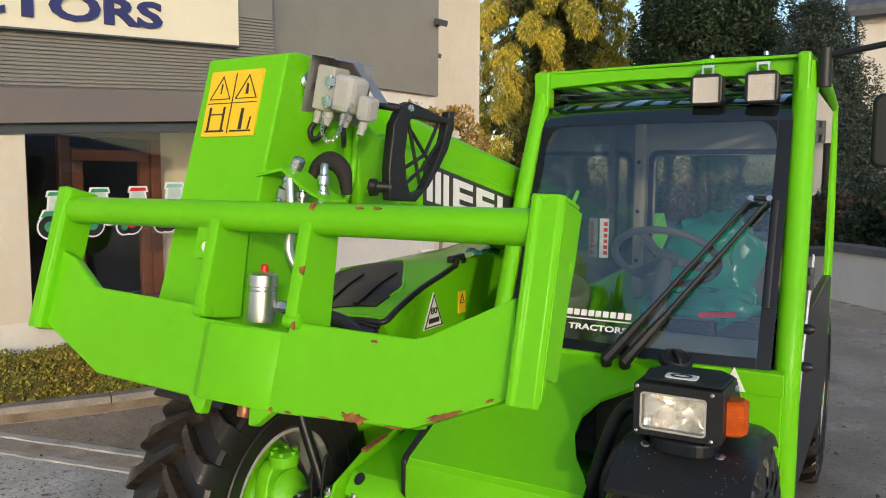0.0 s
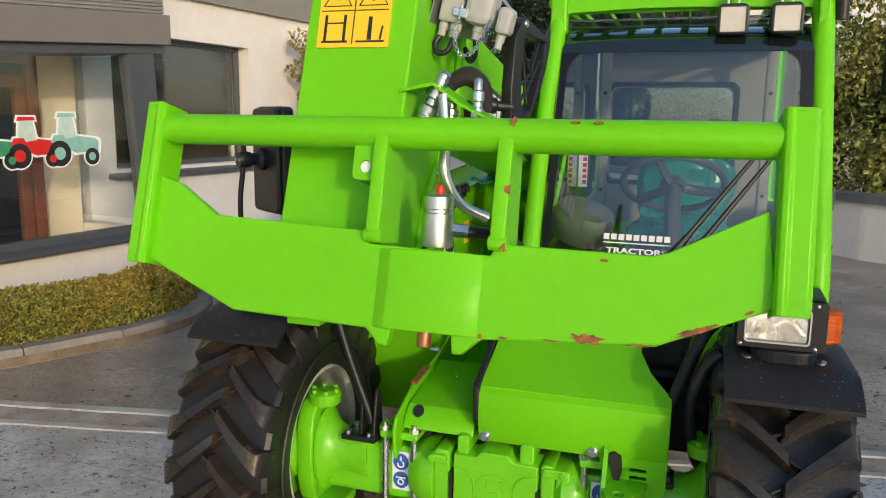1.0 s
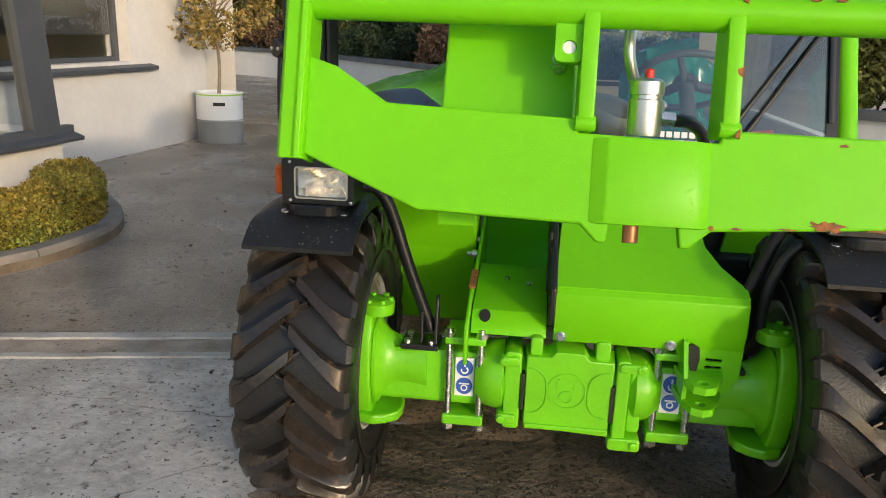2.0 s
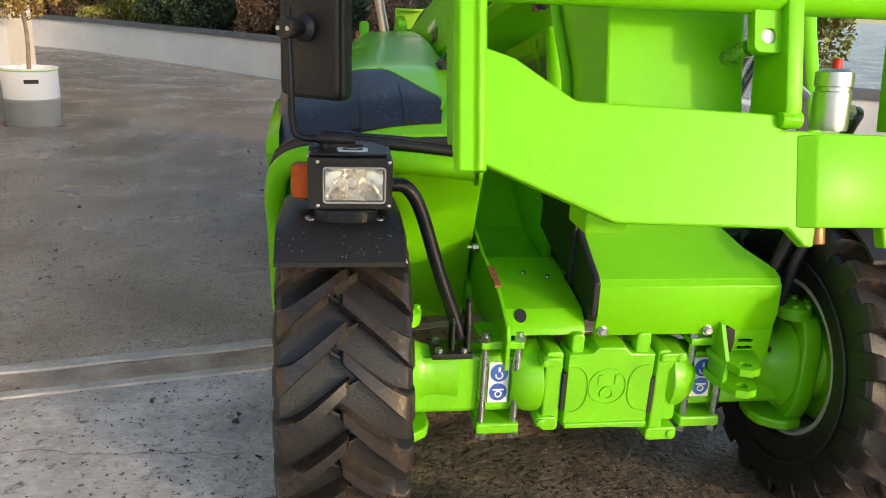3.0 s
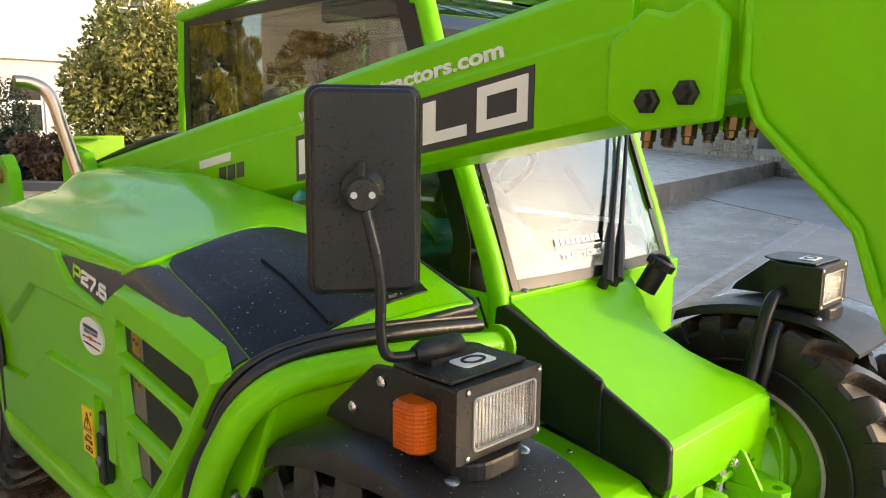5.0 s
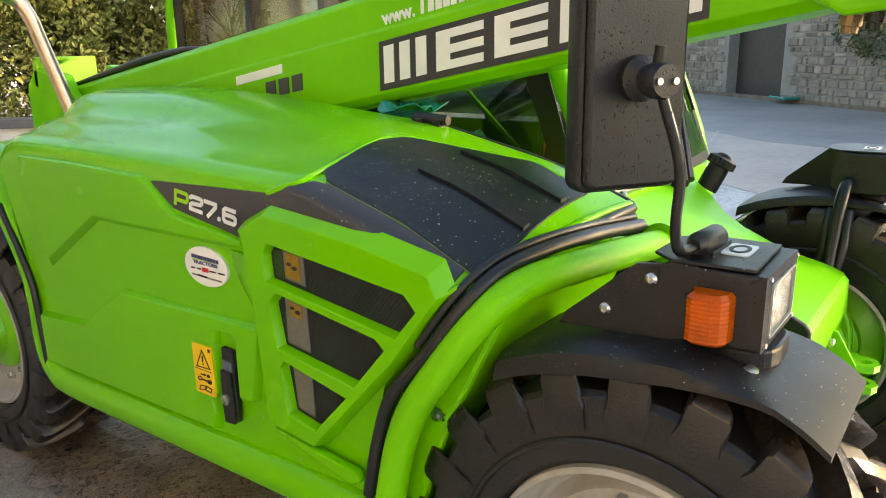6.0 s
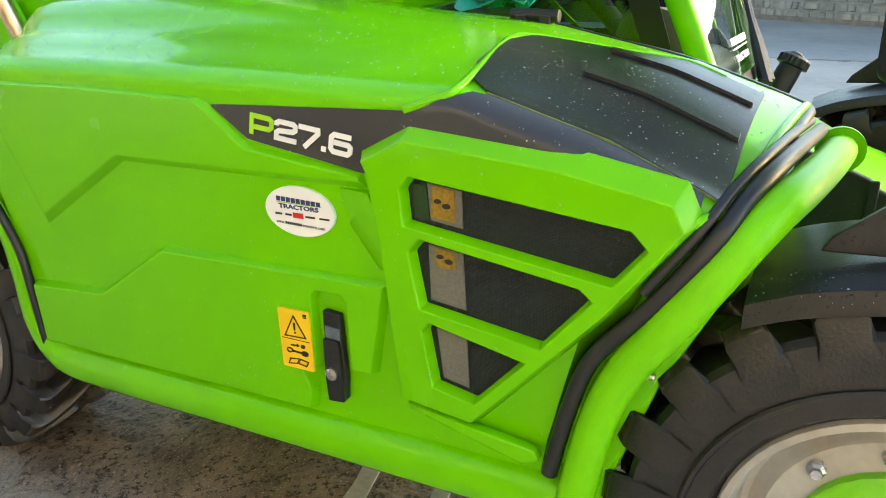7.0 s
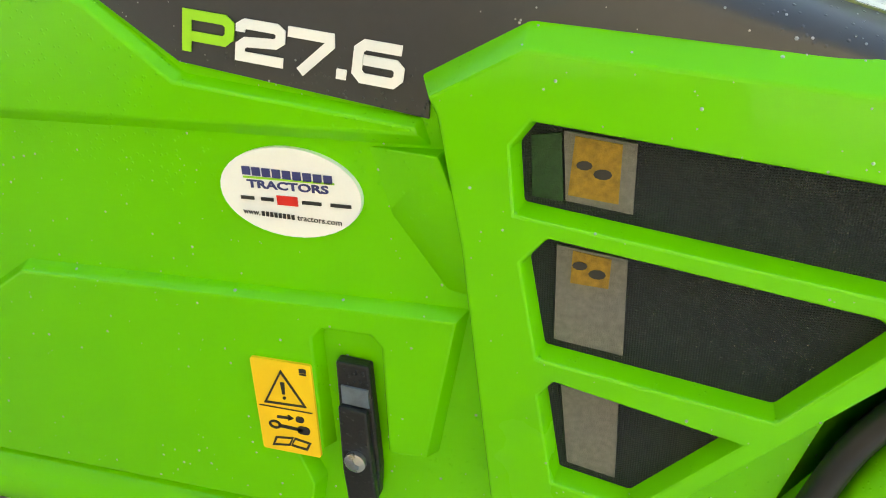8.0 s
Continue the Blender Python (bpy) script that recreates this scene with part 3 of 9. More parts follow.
    lathe(bm, [(0.07, -0.03), (0.10, 0.0), (0.120, 0.015), (0.125, 0.045), (0.19, 0.06), (0.205, 0.08), (0.205, 0.095)], (kx + 0.06 * s, Y_FRONT, Z_AXLE), (s, 0, 0), 32)
    part("hub_drum", bm, GREEN_CAST, axle, smooth=35)
# rear axle
bm = B()
lathe(bm, [(0.09, -0.62), (0.09, -0.25), (0.13, -0.15), (0.13, 0.15), (0.09, 0.25), (0.09, 0.62)], (0, Y_REAR, 0.44), (1, 0, 0), 20)
part("rear_axle", bm, GREEN_CAST, machine, smooth=35)

# chassis
bm = B()
prism(bm, [(0.0, 0.44), (0.3, 0.42), (0.42, 0.40), (1.6, 0.40), (2.35, 0.55), (2.5, 0.62), (2.5, 0.95), (2.3, 1.02), (0.75, 0.78), (0.45, 0.62), (0.02, 0.54), (0.0, 0.50)], "x", -0.33, 0.36)
chassis = part("chassis", bm, GREEN, machine, "green welded chassis", bevel=0.01)
bm = B()
prism(bm, [(0.32, -0.02), (0.90, -0.02), (0.90, 1.5), (0.32, 1.5)], "z", 0.42, 0.60)
part("cab_floor_pan", bm, BLACK, machine, "black belly under the cab", bevel=0.02)
bm = B()
prism(bm, [(1.95, 0.72), (2.5, 0.62), (2.72, 0.70), (2.80, 0.95), (2.72, 1.05), (2.5, 1.06), (1.95, 1.0)], "x", -0.70, 0.85)
part("counterweight", bm, GREEN, machine, "green rear counterweight", bevel=0.03, smooth=40)

# front deck: the tilted plate beside the cover, the side cheek with its bolt, and the slotted apron
bm = B()
prof = [(-0.47, 0.575), (-0.455, 0.605), (-0.42, 0.635), (-0.30, 0.655), (-0.06, 0.685), (0.05, 0.70), (0.05, 0.69), (-0.06, 0.673), (-0.30, 0.643), (-0.42, 0.62), (-0.445, 0.60), (-0.462, 0.572)]
prof = [(y_, z_) for y_, z_ in prof if y_ < -0.1] 
prof = prof[:4] + [(-0.10, 0.681), (-0.10, 0.669)] + prof[4:]
prism(bm, prof, "x", -0.295, -0.072)
deck = part("deck_plate", bm, GREEN, machine, "green folded deck plate with an oval hole", bevel=0.003, smooth=40)
# added black sheet stands in for the shade deep in the hollow
bm = B()
box(bm, (-0.29, -0.30, 0.545), (0.33, 0.42, 0.552))
part("belly_pan", bm, INK, chassis, "black sheet for the shade in the chassis hollow")
bm = B()
box(bm, (-0.26, -0.06, 0.555), (-0.10, -0.02, 0.60))
part("cross_beam", bm, GREEN, chassis, bevel=0.006)
bm = B()
flat_on(bm, facing((-0.256, -0.4385, 0.6215), (1, 0, 0), (0, 0.035, 0.03)), ellipse(0, 0, 0.017, 0.021), -0.003, 0.0025)
part("deck_hole", bm, INK, deck, "dark oval hole")
bm = B()
prism(bm, [(-0.508, 0.485), (-0.520, 0.515), (-0.522, 0.585), (-0.505, 0.618), (-0.36, 0.672), (-0.10, 0.70), (0.30, 0.80), (0.30, 0.55), (-0.2, 0.50), (-0.44, 0.535), (-0.485, 0.50)], "x", -0.311, -0.299)
part("deck_cheek", bm, GREEN, machine, "green cheek plate with a rust-brown edge", bevel=0.004)
bm = B()
prism(bm, [(-0.35, 0.672), (-0.22, 0.69), (-0.22, 0.694), (-0.35, 0.680)], "x", -0.314, -0.294)
part("bare_edge", bm, RUST, machine, "bare rusty edge")
for y, z in ((-0.06, 0.60), (0.05, 0.62)):
    bm = B()
    lathe(bm, [(0.014, 0), (0.014, 0.018), (0.007, 0.02), (0.007, 0.035)], (-0.312, y, z + 0.1), (-1, 0, 0), 8)
    part("cheek_bolt", bm, STEEL, machine)
for x, y in ((-0.13, -0.25), (-0.20, -0.22)):
    bm = B()
    lathe(bm, [(0.008, 0), (0.008, 0.008)], (x, y, 0.66 + 0.1 * (y + 0.3)), (0, 0, 1), 8)
    part("deck_bolt", bm, STEEL, machine)

# front cover: slope from the cab to a nose, with a round cut for the wheel
COVER_TOP = [(-0.052, -0.475), (-0.045, -0.30), (-0.022, 0.045), (0.56, 0.045)]
arc = [(0.56, 0.02), (0.50, -0.06), (0.415, -0.13), (0.385, -0.20), (0.39, -0.28), (0.425, -0.36), (0.485, -0.44), (0.487, -0.475)]


def cover_z(y):
    return np.interp(y, [-0.475, 0.045], [0.742, 0.985])


bm = B()
ring = COVER_TOP + arc
up = [bm.verts.new((x, y, cover_z(y))) for x, y in ring]
dn = [bm.verts.new((x, y, cover_z(y) - 0.012)) for x, y in ring]
fu = bm.faces.new(up)
fd = bm.faces.new(dn[::-1])
bmesh.ops.triangulate(bm, faces=[fu, fd])
for i in range(len(ring)):
    j = (i + 1) % len(ring)
    bm.faces.new((up[i], dn[i], dn[j], up[j]))
cover = part("front_cover", bm, GREEN, machine, "green sloping front cover with a curved wheel cut-out")
bm = B()
prism(bm, [(-0.470, 0.744), (-0.490, 0.724), (-0.494, 0.640), (-0.488, 0.615), (-0.480, 0.575), (-0.466, 0.575), (-0.474, 0.62), (-0.478, 0.72), (-0.464, 0.730)], "x", -0.052, 0.487)
part("cover_nose", bm, GREEN, cover, "green folded nose of the cover", bevel=0.003, smooth=40)
bm = B()
holes = [rounded(0.385, 0.480 + 0.0225 * k, 0.432, 0.490 + 0.0225 * k, 0.004) for k in range(4)]
plate(bm, [(0.30, 0.575), (0.487, 0.60), (0.484, 0.50), (0.455, 0.445), (0.36, 0.455)], holes, "y", -0.482, -0.472)
part("slotted_apron", bm, GREEN, cover, "green apron with four slots")
bm = B()
prism(bm, [(0.322, 0.590), (0.342, 0.603), (0.362, 0.592), (0.366, 0.56), (0.360, 0.515), (0.345, 0.52)], "y", -0.4965, -0.484)
part("apron_gap", bm, INK, cover, "dark cut-out")
# black rubber side of the cover
bm = B()
prism(bm, [(0.06, 0.975), (0.03, 0.985), (-0.285, 0.855), (-0.30, 0.835), (-0.475, 0.752), (-0.492, 0.735), (-0.490, 0.635), (-0.475, 0.615), (-0.30, 0.66), (-0.05, 0.70), (0.09, 0.73)], "x", -0.070, -0.050)
part("rubber_side_panel", bm, BLACK, cover, "black moulded rubber side panel", bevel=0.006, smooth=40)
bm = B()
box(bm, (-0.078, -0.302, 0.662), (-0.066, -0.278, 0.855))
part("panel_rib", bm, BLACK, cover, bevel=0.004)
for x, z in ((-0.03, 0.592), (0.283, 0.590)):
    bm = B()
    lathe(bm, [(0.016, 0), (0.016, 0.003), (0.0125, 0.003), (0.0125, 0.012), (0.009, 0.015)], (x, -0.485, z), (0, -1, 0), 12)
    part("cover_bolt", bm, STEEL, cover, "bright zinc bolt")
# tow eye: two lugs with holes on an upright web
bm = B()
for z in (0.50, 0.435):
    plate(bm, [(0.305, -0.46), (0.44, -0.46), (0.43, -0.52), (0.395, -0.600), (0.365, -0.612), (0.335, -0.600), (0.315, -0.54)], [ellipse(0.365, -0.575, 0.016, 0.016, 12)], "z", z, z + 0.022)
prism(bm, [(-0.46, 0.42), (-0.55, 0.435), (-0.555, 0.520), (-0.50, 0.612), (-0.485, 0.618), (-0.46, 0.61)], "x", 0.316, 0.328)
part("tow_bracket", bm, GREEN_CAST, machine, "green tow bracket with two drilled lugs")

# filler neck with its black cap beside the windscreen
bm = B()
lathe(bm, [(0.036, 0), (0.036, 0.07), (0.034, 0.09)], (0.590, -0.012, 0.938), (0.30, -0.42, 1), 24)
neck = part("filler_neck", bm, BLACK, machine, "black filler neck with a ribbed cap", smooth=35)
bm = B()
ax_ = Vector((0.30, -0.42, 1)).normalized()
sv_, uv_ = ring_frame(ax_)
o_ = Vector((0.590, -0.012, 0.938))
rings = []
for r_, h_, rib in ((0.034, 0.085, 0), (0.044, 0.088, 1), (0.044, 0.112, 1), (0.036, 0.12, 0), (0.030, 0.114, 0), (0.002, 0.112, 0)):
    rings.append([bm.verts.new(o_ + ax_ * h_ + (sv_ * math.cos(math.pi * k / 20) + uv_ * math.sin(math.pi * k / 20)) * (r_ + (0.004 if rib and k % 2 else 0))) for k in range(40)])
for a, b in zip(rings, rings[1:]):
    for k in range(40):
        bm.faces.new((a[k], a[(k + 1) % 40], b[(k + 1) % 40], b[k]))
cap_ = part("filler_cap", bm, BLACK, neck, "ribbed black screw cap", smooth=35)
bm = B()
tube(bm, smooth_path([o_ + ax_ * 0.113 + uv_ * -0.030, o_ + ax_ * 0.124 + uv_ * -0.014, o_ + ax_ * 0.126, o_ + ax_ * 0.124 + uv_ * 0.014, o_ + ax_ * 0.113 + uv_ * 0.030], 4), 0.007, 8)
part("cap_grip", bm, BLACK, cap_, smooth=50)

# front mudguards with their lamps
GUARD = [(-0.112, 0.885), (-0.15, 0.902), (-0.20, 0.920), (-0.30, 0.942), (-0.40, 0.950), (-0.50, 0.940), (-0.57, 0.920), (-0.63, 0.892), (-0.672, 0.862)]


def mudguard(s):
    bm = B()
    xs = [0.606, 0.618, 0.66, 0.76, 0.845, 0.880, 0.903, 0.912]
    drop = [0.022, 0.004, 0.0, 0.0, 0.0, 0.005, 0.018, 0.042]
    path = smooth_path([(0, y, z) for y, z in GUARD], 3)
    n_ = len(path)
    flat_ = [1 - min(1.0, max(0.0, (i - n_ * 0.45) / (n_ * 0.3))) for i in range(n_)]
    grid = [[(s * x, p.y, p.z - d * e) for x, d in zip(xs, drop)] for p, e in zip(path, flat_)]
    sheet(bm, grid, (0, 0, -0.011))
    g = part("mudguard", bm, BLACK, machine, "black rubber mudguard dotted with rain", smooth=40)
    # rear-facing plate that carries the lamp
    bm = B()
    prism(bm, [(-0.200, 0.940), (-0.215, 0.965), (-0.34, 1.072), (-0.44, 1.085), (-0.45, 0.96), (-0.38, 0.945)], "x", s * 0.818, s * 0.832)
    part("lamp_bracket", bm, BLACK, g, "black side plate", bevel=0.003)
    for y, z in ((-0.37, 1.051), (-0.291, 0.985)):
        bm = B()
        lathe(bm, [(0.011, 0), (0.011, 0.006), (0.006, 0.010)], (s * 0.832, y, z), (s, 0, 0), 10)
        part("bracket_bolt", bm, STEEL, g)
    for x in (0.831, 0.661):
        bm = B()
        lathe(bm, [(0.014, 0), (0.013, 0.006), (0.006, 0.010)], (s * x, -0.534, 0.927), (0, -0.2, 1), 12)
        part("guard_bolt", bm, STEEL, g, "zinc bolt head", smooth=40)
    bm = B()
    prism(bm, rounded(0.665, -0.565, 0.825, -0.44, 0.055, 6), "z", 0.922, 0.957)
    if s < 0:
        bmesh.ops.transform(bm, matrix=Matrix.Diagonal((-1, 1, 1, 1)), verts=bm.verts)
    part("lamp_foot", bm, BLACK_SMOOTH, g, "black rubber lamp foot", bevel=0.006)
    return g


def headlamp(s):
    bm = B()
    x0, x1, z0, z1 = 0.632, 0.836, 0.958, 1.082
    opening = rounded(0.650, 0.974, 0.798, 1.060, 0.008)
    plate(bm, rounded(x0, z0, x1, z1, 0.006), [opening], "y", -0.548, -0.445)
    prism(bm, [(-0.446, z0 + 0.001), (-0.446, z1 - 0.001), (-0.40, z1 + 0.004), (-0.385, 1.06), (-0.385, z0 + 0.02), (-0.41, z0)], "x", x0, x1)
    m = Matrix.Diagonal((s, 1, 1, 1))
    bmesh.ops.transform(bm, matrix=m, verts=bm.verts)
    lamp = part("headlamp", bm, BLACK, machine, "black boxed headlamp with a clear ribbed lens and an amber indicator", bevel=0.004)
    bm = B()
    nx, nz = 16, 10
    grid = [[(s * (0.654 + 0.140 * i / nx), -0.530 + 0.070 * (1 - ((i / nx - 0.5) * 2) ** 2) * (1 - ((j / nz - 0.5) * 2) ** 2), 0.976 + 0.082 * j / nz) for i in range(nx + 1)] for j in range(nz + 1)]
    sheet(bm, grid)
    part("lamp_reflector", bm, REFLECTOR, lamp, "bright reflector bowl", smooth=60)
    bm = B()
    lathe(bm, [(0.012, 0), (0.012, 0.014), (0.006, 0.02)], (s * 0.724, -0.468, 1.018), (0, -1, 0), 12)
    part("lamp_bulb", bm, REFLECTOR, lamp, smooth=40)
    bm = B()
    ribs = 36
    grid = [[(s * (0.651 + 0.146 * i / ribs), -0.546 - (0.0007 if i % 2 else 0.0), z) for i in range(ribs + 1)] for z in (0.975, 1.0, 1.035, 1.059)]
    sheet(bm, grid, (0, 0.004, 0))
    lens = part("lamp_lens", bm, LENS, lamp, "clear ribbed glass lens")
    lens.visible_shadow = False
    bm = B()
    plate(bm, rounded(0.648, 0.972, 0.800, 1.062, 0.009), [rounded(0.6515, 0.9755, 0.7965, 1.0585, 0.008)], "y", -0.551, -0.546)
    bmesh.ops.transform(bm, matrix=m, verts=bm.verts)
    part("lens_rim", bm, GREY_BOX, lamp, "pale lens rim")
    for x, z in ((0.640, 0.966), (0.640, 1.074), (0.812, 0.966), (0.812, 1.074)):
        bm = B()
        lathe(bm, [(0.0045, 0), (0.0045, 0.003), (0.002, 0.004)], (s * x, -0.548, z), (0, -1, 0), 8)
        part("lamp_screw", bm, STEEL, lamp)
    bm = B()
    plan = [(0.837, -0.506), (0.860, -0.503), (0.873, -0.494), (0.879, -0.480), (0.879, -0.450), (0.872, -0.441), (0.837, -0.436)]
    rings = []
    for k in range(25):
        z = 0.968 + 0.0035 * k
        g = (0.80 if k in (0, 24) else 0.93 if k in (1, 23) else 1.0) - (0.016 if k % 2 else 0.0)
        rings.append([bm.verts.new((0.837 + (x - 0.837) * g, -0.471 + (y + 0.471) * g, z)) for x, y in plan])
    for a, b in zip(rings, rings[1:]):
        for i in range(7):
            bm.faces.new((a[i], a[(i + 1) % 7], b[(i + 1) % 7], b[i]))
    bm.faces.new(rings[0][::-1])
    bm.faces.new(rings[-1])
    bmesh.ops.transform(bm, matrix=m, verts=bm.verts)
    part("indicator", bm, AMBER, lamp, "amber ribbed indicator lens")
    # lid plate with a small warning sticker
    bm = B()
    prism(bm, [(0.645, -0.525), (0.83, -0.53), (0.835, -0.40), (0.80, -0.36), (0.68, -0.36), (0.645, -0.40)], "z", 1.084, 1.090)
    bmesh.ops.transform(bm, matrix=m, verts=bm.verts)
    part("lamp_lid", bm, BLACK, lamp, "black lid plate", bevel=0.002)
    bm = B()
    prism(bm, rounded(0.69, -0.50, 0.765, -0.455, 0.008), "z", 1.090, 1.0925)
    bmesh.ops.transform(bm, matrix=m, verts=bm.verts)
    part("lid_sticker", bm, WHITE, lamp, "white sticker with a black symbol")
    bm = B()
    plate(bm, ellipse(0.727, -0.478, 0.026, 0.017, 16), [ellipse(0.727, -0.478, 0.019, 0.011, 16)], "z", 1.0925, 1.094)
    bmesh.ops.transform(bm, matrix=m, verts=bm.verts)
    part("sticker_ring", bm, INK, lamp)
    return lamp


for s in (-1, 1):
    mudguard(s)
    headlamp(s)
    # bent black stay from the axle beam up to the lamp
    bm = B()
    pts = smooth_path([(s * 0.625, -0.44, 0.995), (s * 0.585, -0.435, 0.985), (s * 0.545, -0.43, 0.92), (s * 0.49, -0.425, 0.75), (s * 0.435, -0.42, 0.60), (s * 0.42, -0.42, 0.555)], 5)
    tube(bm, pts, 0.0185, 12)
    stay = part("mudguard_stay", bm, BLACK_SMOOTH, machine, "bent black steel stay", smooth=50)
    bm = B()
    box(bm, (min(s * 0.39, s * 0.505), -0.47, 0.505), (max(s * 0.39, s * 0.505), -0.37, 0.522))
    prism(bm, [(-0.455, 0.52), (-0.385, 0.52), (-0.39, 0.60), (-0.40, 0.655), (-0.415, 0.67), (-0.43, 0.66), (-0.445, 0.60)], "x", s * 0.396, s * 0.406)
    prism(bm, [(-0.45, 0.52), (-0.39, 0.52), (-0.395, 0.62), (-0.445, 0.62)], "x", s * 0.440, s * 0.450)
    part("stay_foot", bm, BLACK, stay, bevel=0.003)
    for dx, y in ((0.415, -0.455), (0.485, -0.455), (0.485, -0.39)):
        bm = B()
        lathe(bm, [(0.011, 0), (0.011, 0.012), (0.006, 0.014)], (s * dx, y, 0.522), (0, 0, 1), 8)
        part("stay_bolt", bm, STEEL, stay)

# hydraulic hoses looped behind the left lamp
for k, off in enumerate((0.0, 0.05)):
    bm = B()
    tube(bm, smooth_path([(0.605, -0.40 - off, 0.905), (0.57, -0.40 - off, 0.865), (0.542, -0.40 - off, 0.79), (0.535, -0.38 - off, 0.70), (0.55, -0.34 - off, 0.60), (0.57, -0.26, 0.50)], 6), 0.017, 10)
    part("hose", bm, BLACK_TRIM, machine, "thick black hydraulic hose", smooth=50)

# the right-hand mirror on its bent arm
bm = B()
mx, my = Vector((-0.915, -0.275, 0)), Vector((-0.754, -0.380, 0))
wide = (my - mx).length
mm = facing((mx + my) / 2 + Vector((0, 0, 1.367)), my - mx, (0, 0, 1))   # z of the pose points to the viewer's side
pts = rounded(-wide / 2, -0.175, wide / 2, 0.175, 0.022, 5)
for d0, d1, k in ((-0.055, -0.012, 1.0), (-0.012, 0.006, 0.93)):
    flat_on(bm, mm, [(x * k, y * (0.5 + 0.5 * k)) for x, y in pts], d0, d1)
mirror = part("side_mirror", bm, BLACK, machine, "black plastic mirror housing seen from its back", bevel=0.008, smooth=45)
bm = B()
lathe(bm, [(0.036, 0.0), (0.036, 0.018), (0.030, 0.024), (0.020, 0.03), (0.020, 0.055)], mm @ Vector((-0.005, 0.005, 0.004)), mm.to_3x3() @ Vector((0, 0, 1)), 20)
part("mirror_socket", bm, BLACK, mirror, smooth=40)
bm = B()
kn = mm @ Vector((-0.012, 0.004, 0.075))
nrm = (mm.to_3x3() @ Vector((0, 0, 1))).normalized()
lathe(bm, [(0.024, -0.024), (0.027, -0.010), (0.027, 0.010), (0.024, 0.017)], kn, nrm, 20)
part("mirror_clamp", bm, BLACK, mirror, "black clamp with two screws", smooth=40)
for dx in (-0.014, 0.014):
    bm = B()
    lathe(bm, [(0.0055, 0), (0.0055, 0.004)], kn + mm.to_3x3() @ Vector((dx, 0, 0)) + nrm * 0.017, nrm, 10)
    part("clamp_screw", bm, STEEL, mirror)
bm = B()
kt = kn - nrm * 0.002
tube(bm, smooth_path([kt + Vector((0, 0, 0.05)), kt, (-0.878, -0.418, 1.25), (-0.877, -0.418, 1.16), (-0.868, -0.42, 1.118), (-0.840, -0.424, 1.108), (-0.79, -0.43, 1.108)], 6), 0.0088, 10)
part("mirror_arm", bm, BLACK_SMOOTH, mirror, "bent black steel arm", smooth=50)
bm = B()
tube(bm, [(-0.815, -0.428, 1.109), (-0.805, -0.429, 1.109), (-0.795, -0.43, 1.109), (-0.725, -0.436, 1.109), (-0.72, -0.436, 1.109)], 0.0, 16, radii=[0.012, 0.017, 0.021, 0.021, 0.018])
box(bm, (-0.80, -0.455, 1.088), (-0.70, -0.40, 1.100))
part("arm_socket", bm, BLACK, mirror, "ribbed black rubber socket", smooth=40)

# ---- engine hood on the right-hand side ----


def hood_back(q):
    return float(np.interp(q, [0.0, 0.35, 0.6, 0.8, 1.0, 2.0, 3.0], [1.495, 1.515, 1.545, 1.585, 1.615, 1.66, 1.93]))


def hood_shoulder(y):
    return float(np.interp(y, [-0.12, -0.05, 0.1, 0.34, 0.8, 1.25, 1.5, 1.65, 1.75], [0.945, 0.985, 1.055, 1.130, 1.145, 1.152, 1.152, 1.146, 1.140]))


def hood_inner(y):
    return float(np.interp(y, [-0.2, -0.1, 0.07, 0.4, 1.0, 1.4, 1.75, 1.95], [1.045, 1.088, 1.150, 1.225, 1.265, 1.272, 1.266, 1.250]))


def hood_pt(q, y, off=0.0):
    """A point of the hood: q 0 to 1 up the side, 1 to 2 round the shoulder, 2 to 3 over the top to the inner edge."""
    end = max(0.0, 1.0 - (hood_back(q) - y) / 0.10)
    zs = hood_shoulder(y) - 0.055 * end * end
    zo = zs + 0.040
    if q <= 1:
        z = 0.49 + (zs - 0.49) * q
        return Vector((-0.945 + 0.012 * (1 - q) - off, y, z))
    if q <= 2:
        a = (q - 1) * math.pi / 2
        x = -0.945 + 0.075 * (1 - math.cos(a)) - off * math.cos(a)
        return Vector((x, y, zs + 0.040 * math.sin(a) + off * math.sin(a)))
    u = q - 2
    x = -0.870 + 0.50 * u
    zi = hood_inner(y)
    f = min(max((x + 0.665) / 0.055, 0.0), 1.0)
    ridge = 0.030 * f * f * (3 - 2 * f) * float(np.interp(y, [0.40, 0.75, 1.2, 1.75], [0, 0.35, 0.9, 1.0])) - 0.012 * math.exp(-(((x + 0.70) / 0.04) ** 2)) * float(np.interp(y, [0.6, 1.2], [0, 1]))
    return Vector((x, y, zo + (zi - zo) * u + 0.022 * math.sin(math.pi * u) + ridge + off - 0.012 * end * end))


def hood_q(z, y):
    return (z - 0.49) / (hood_shoulder(y) - 0.49)


def hood_front(q):
    return float(np.interp(q, [0.0, 0.08, 0.55, 0.95, 1.5, 2.0, 3.0], [0.190, 0.185, 0.118, -0.038, -0.070, -0.092, -0.148]))


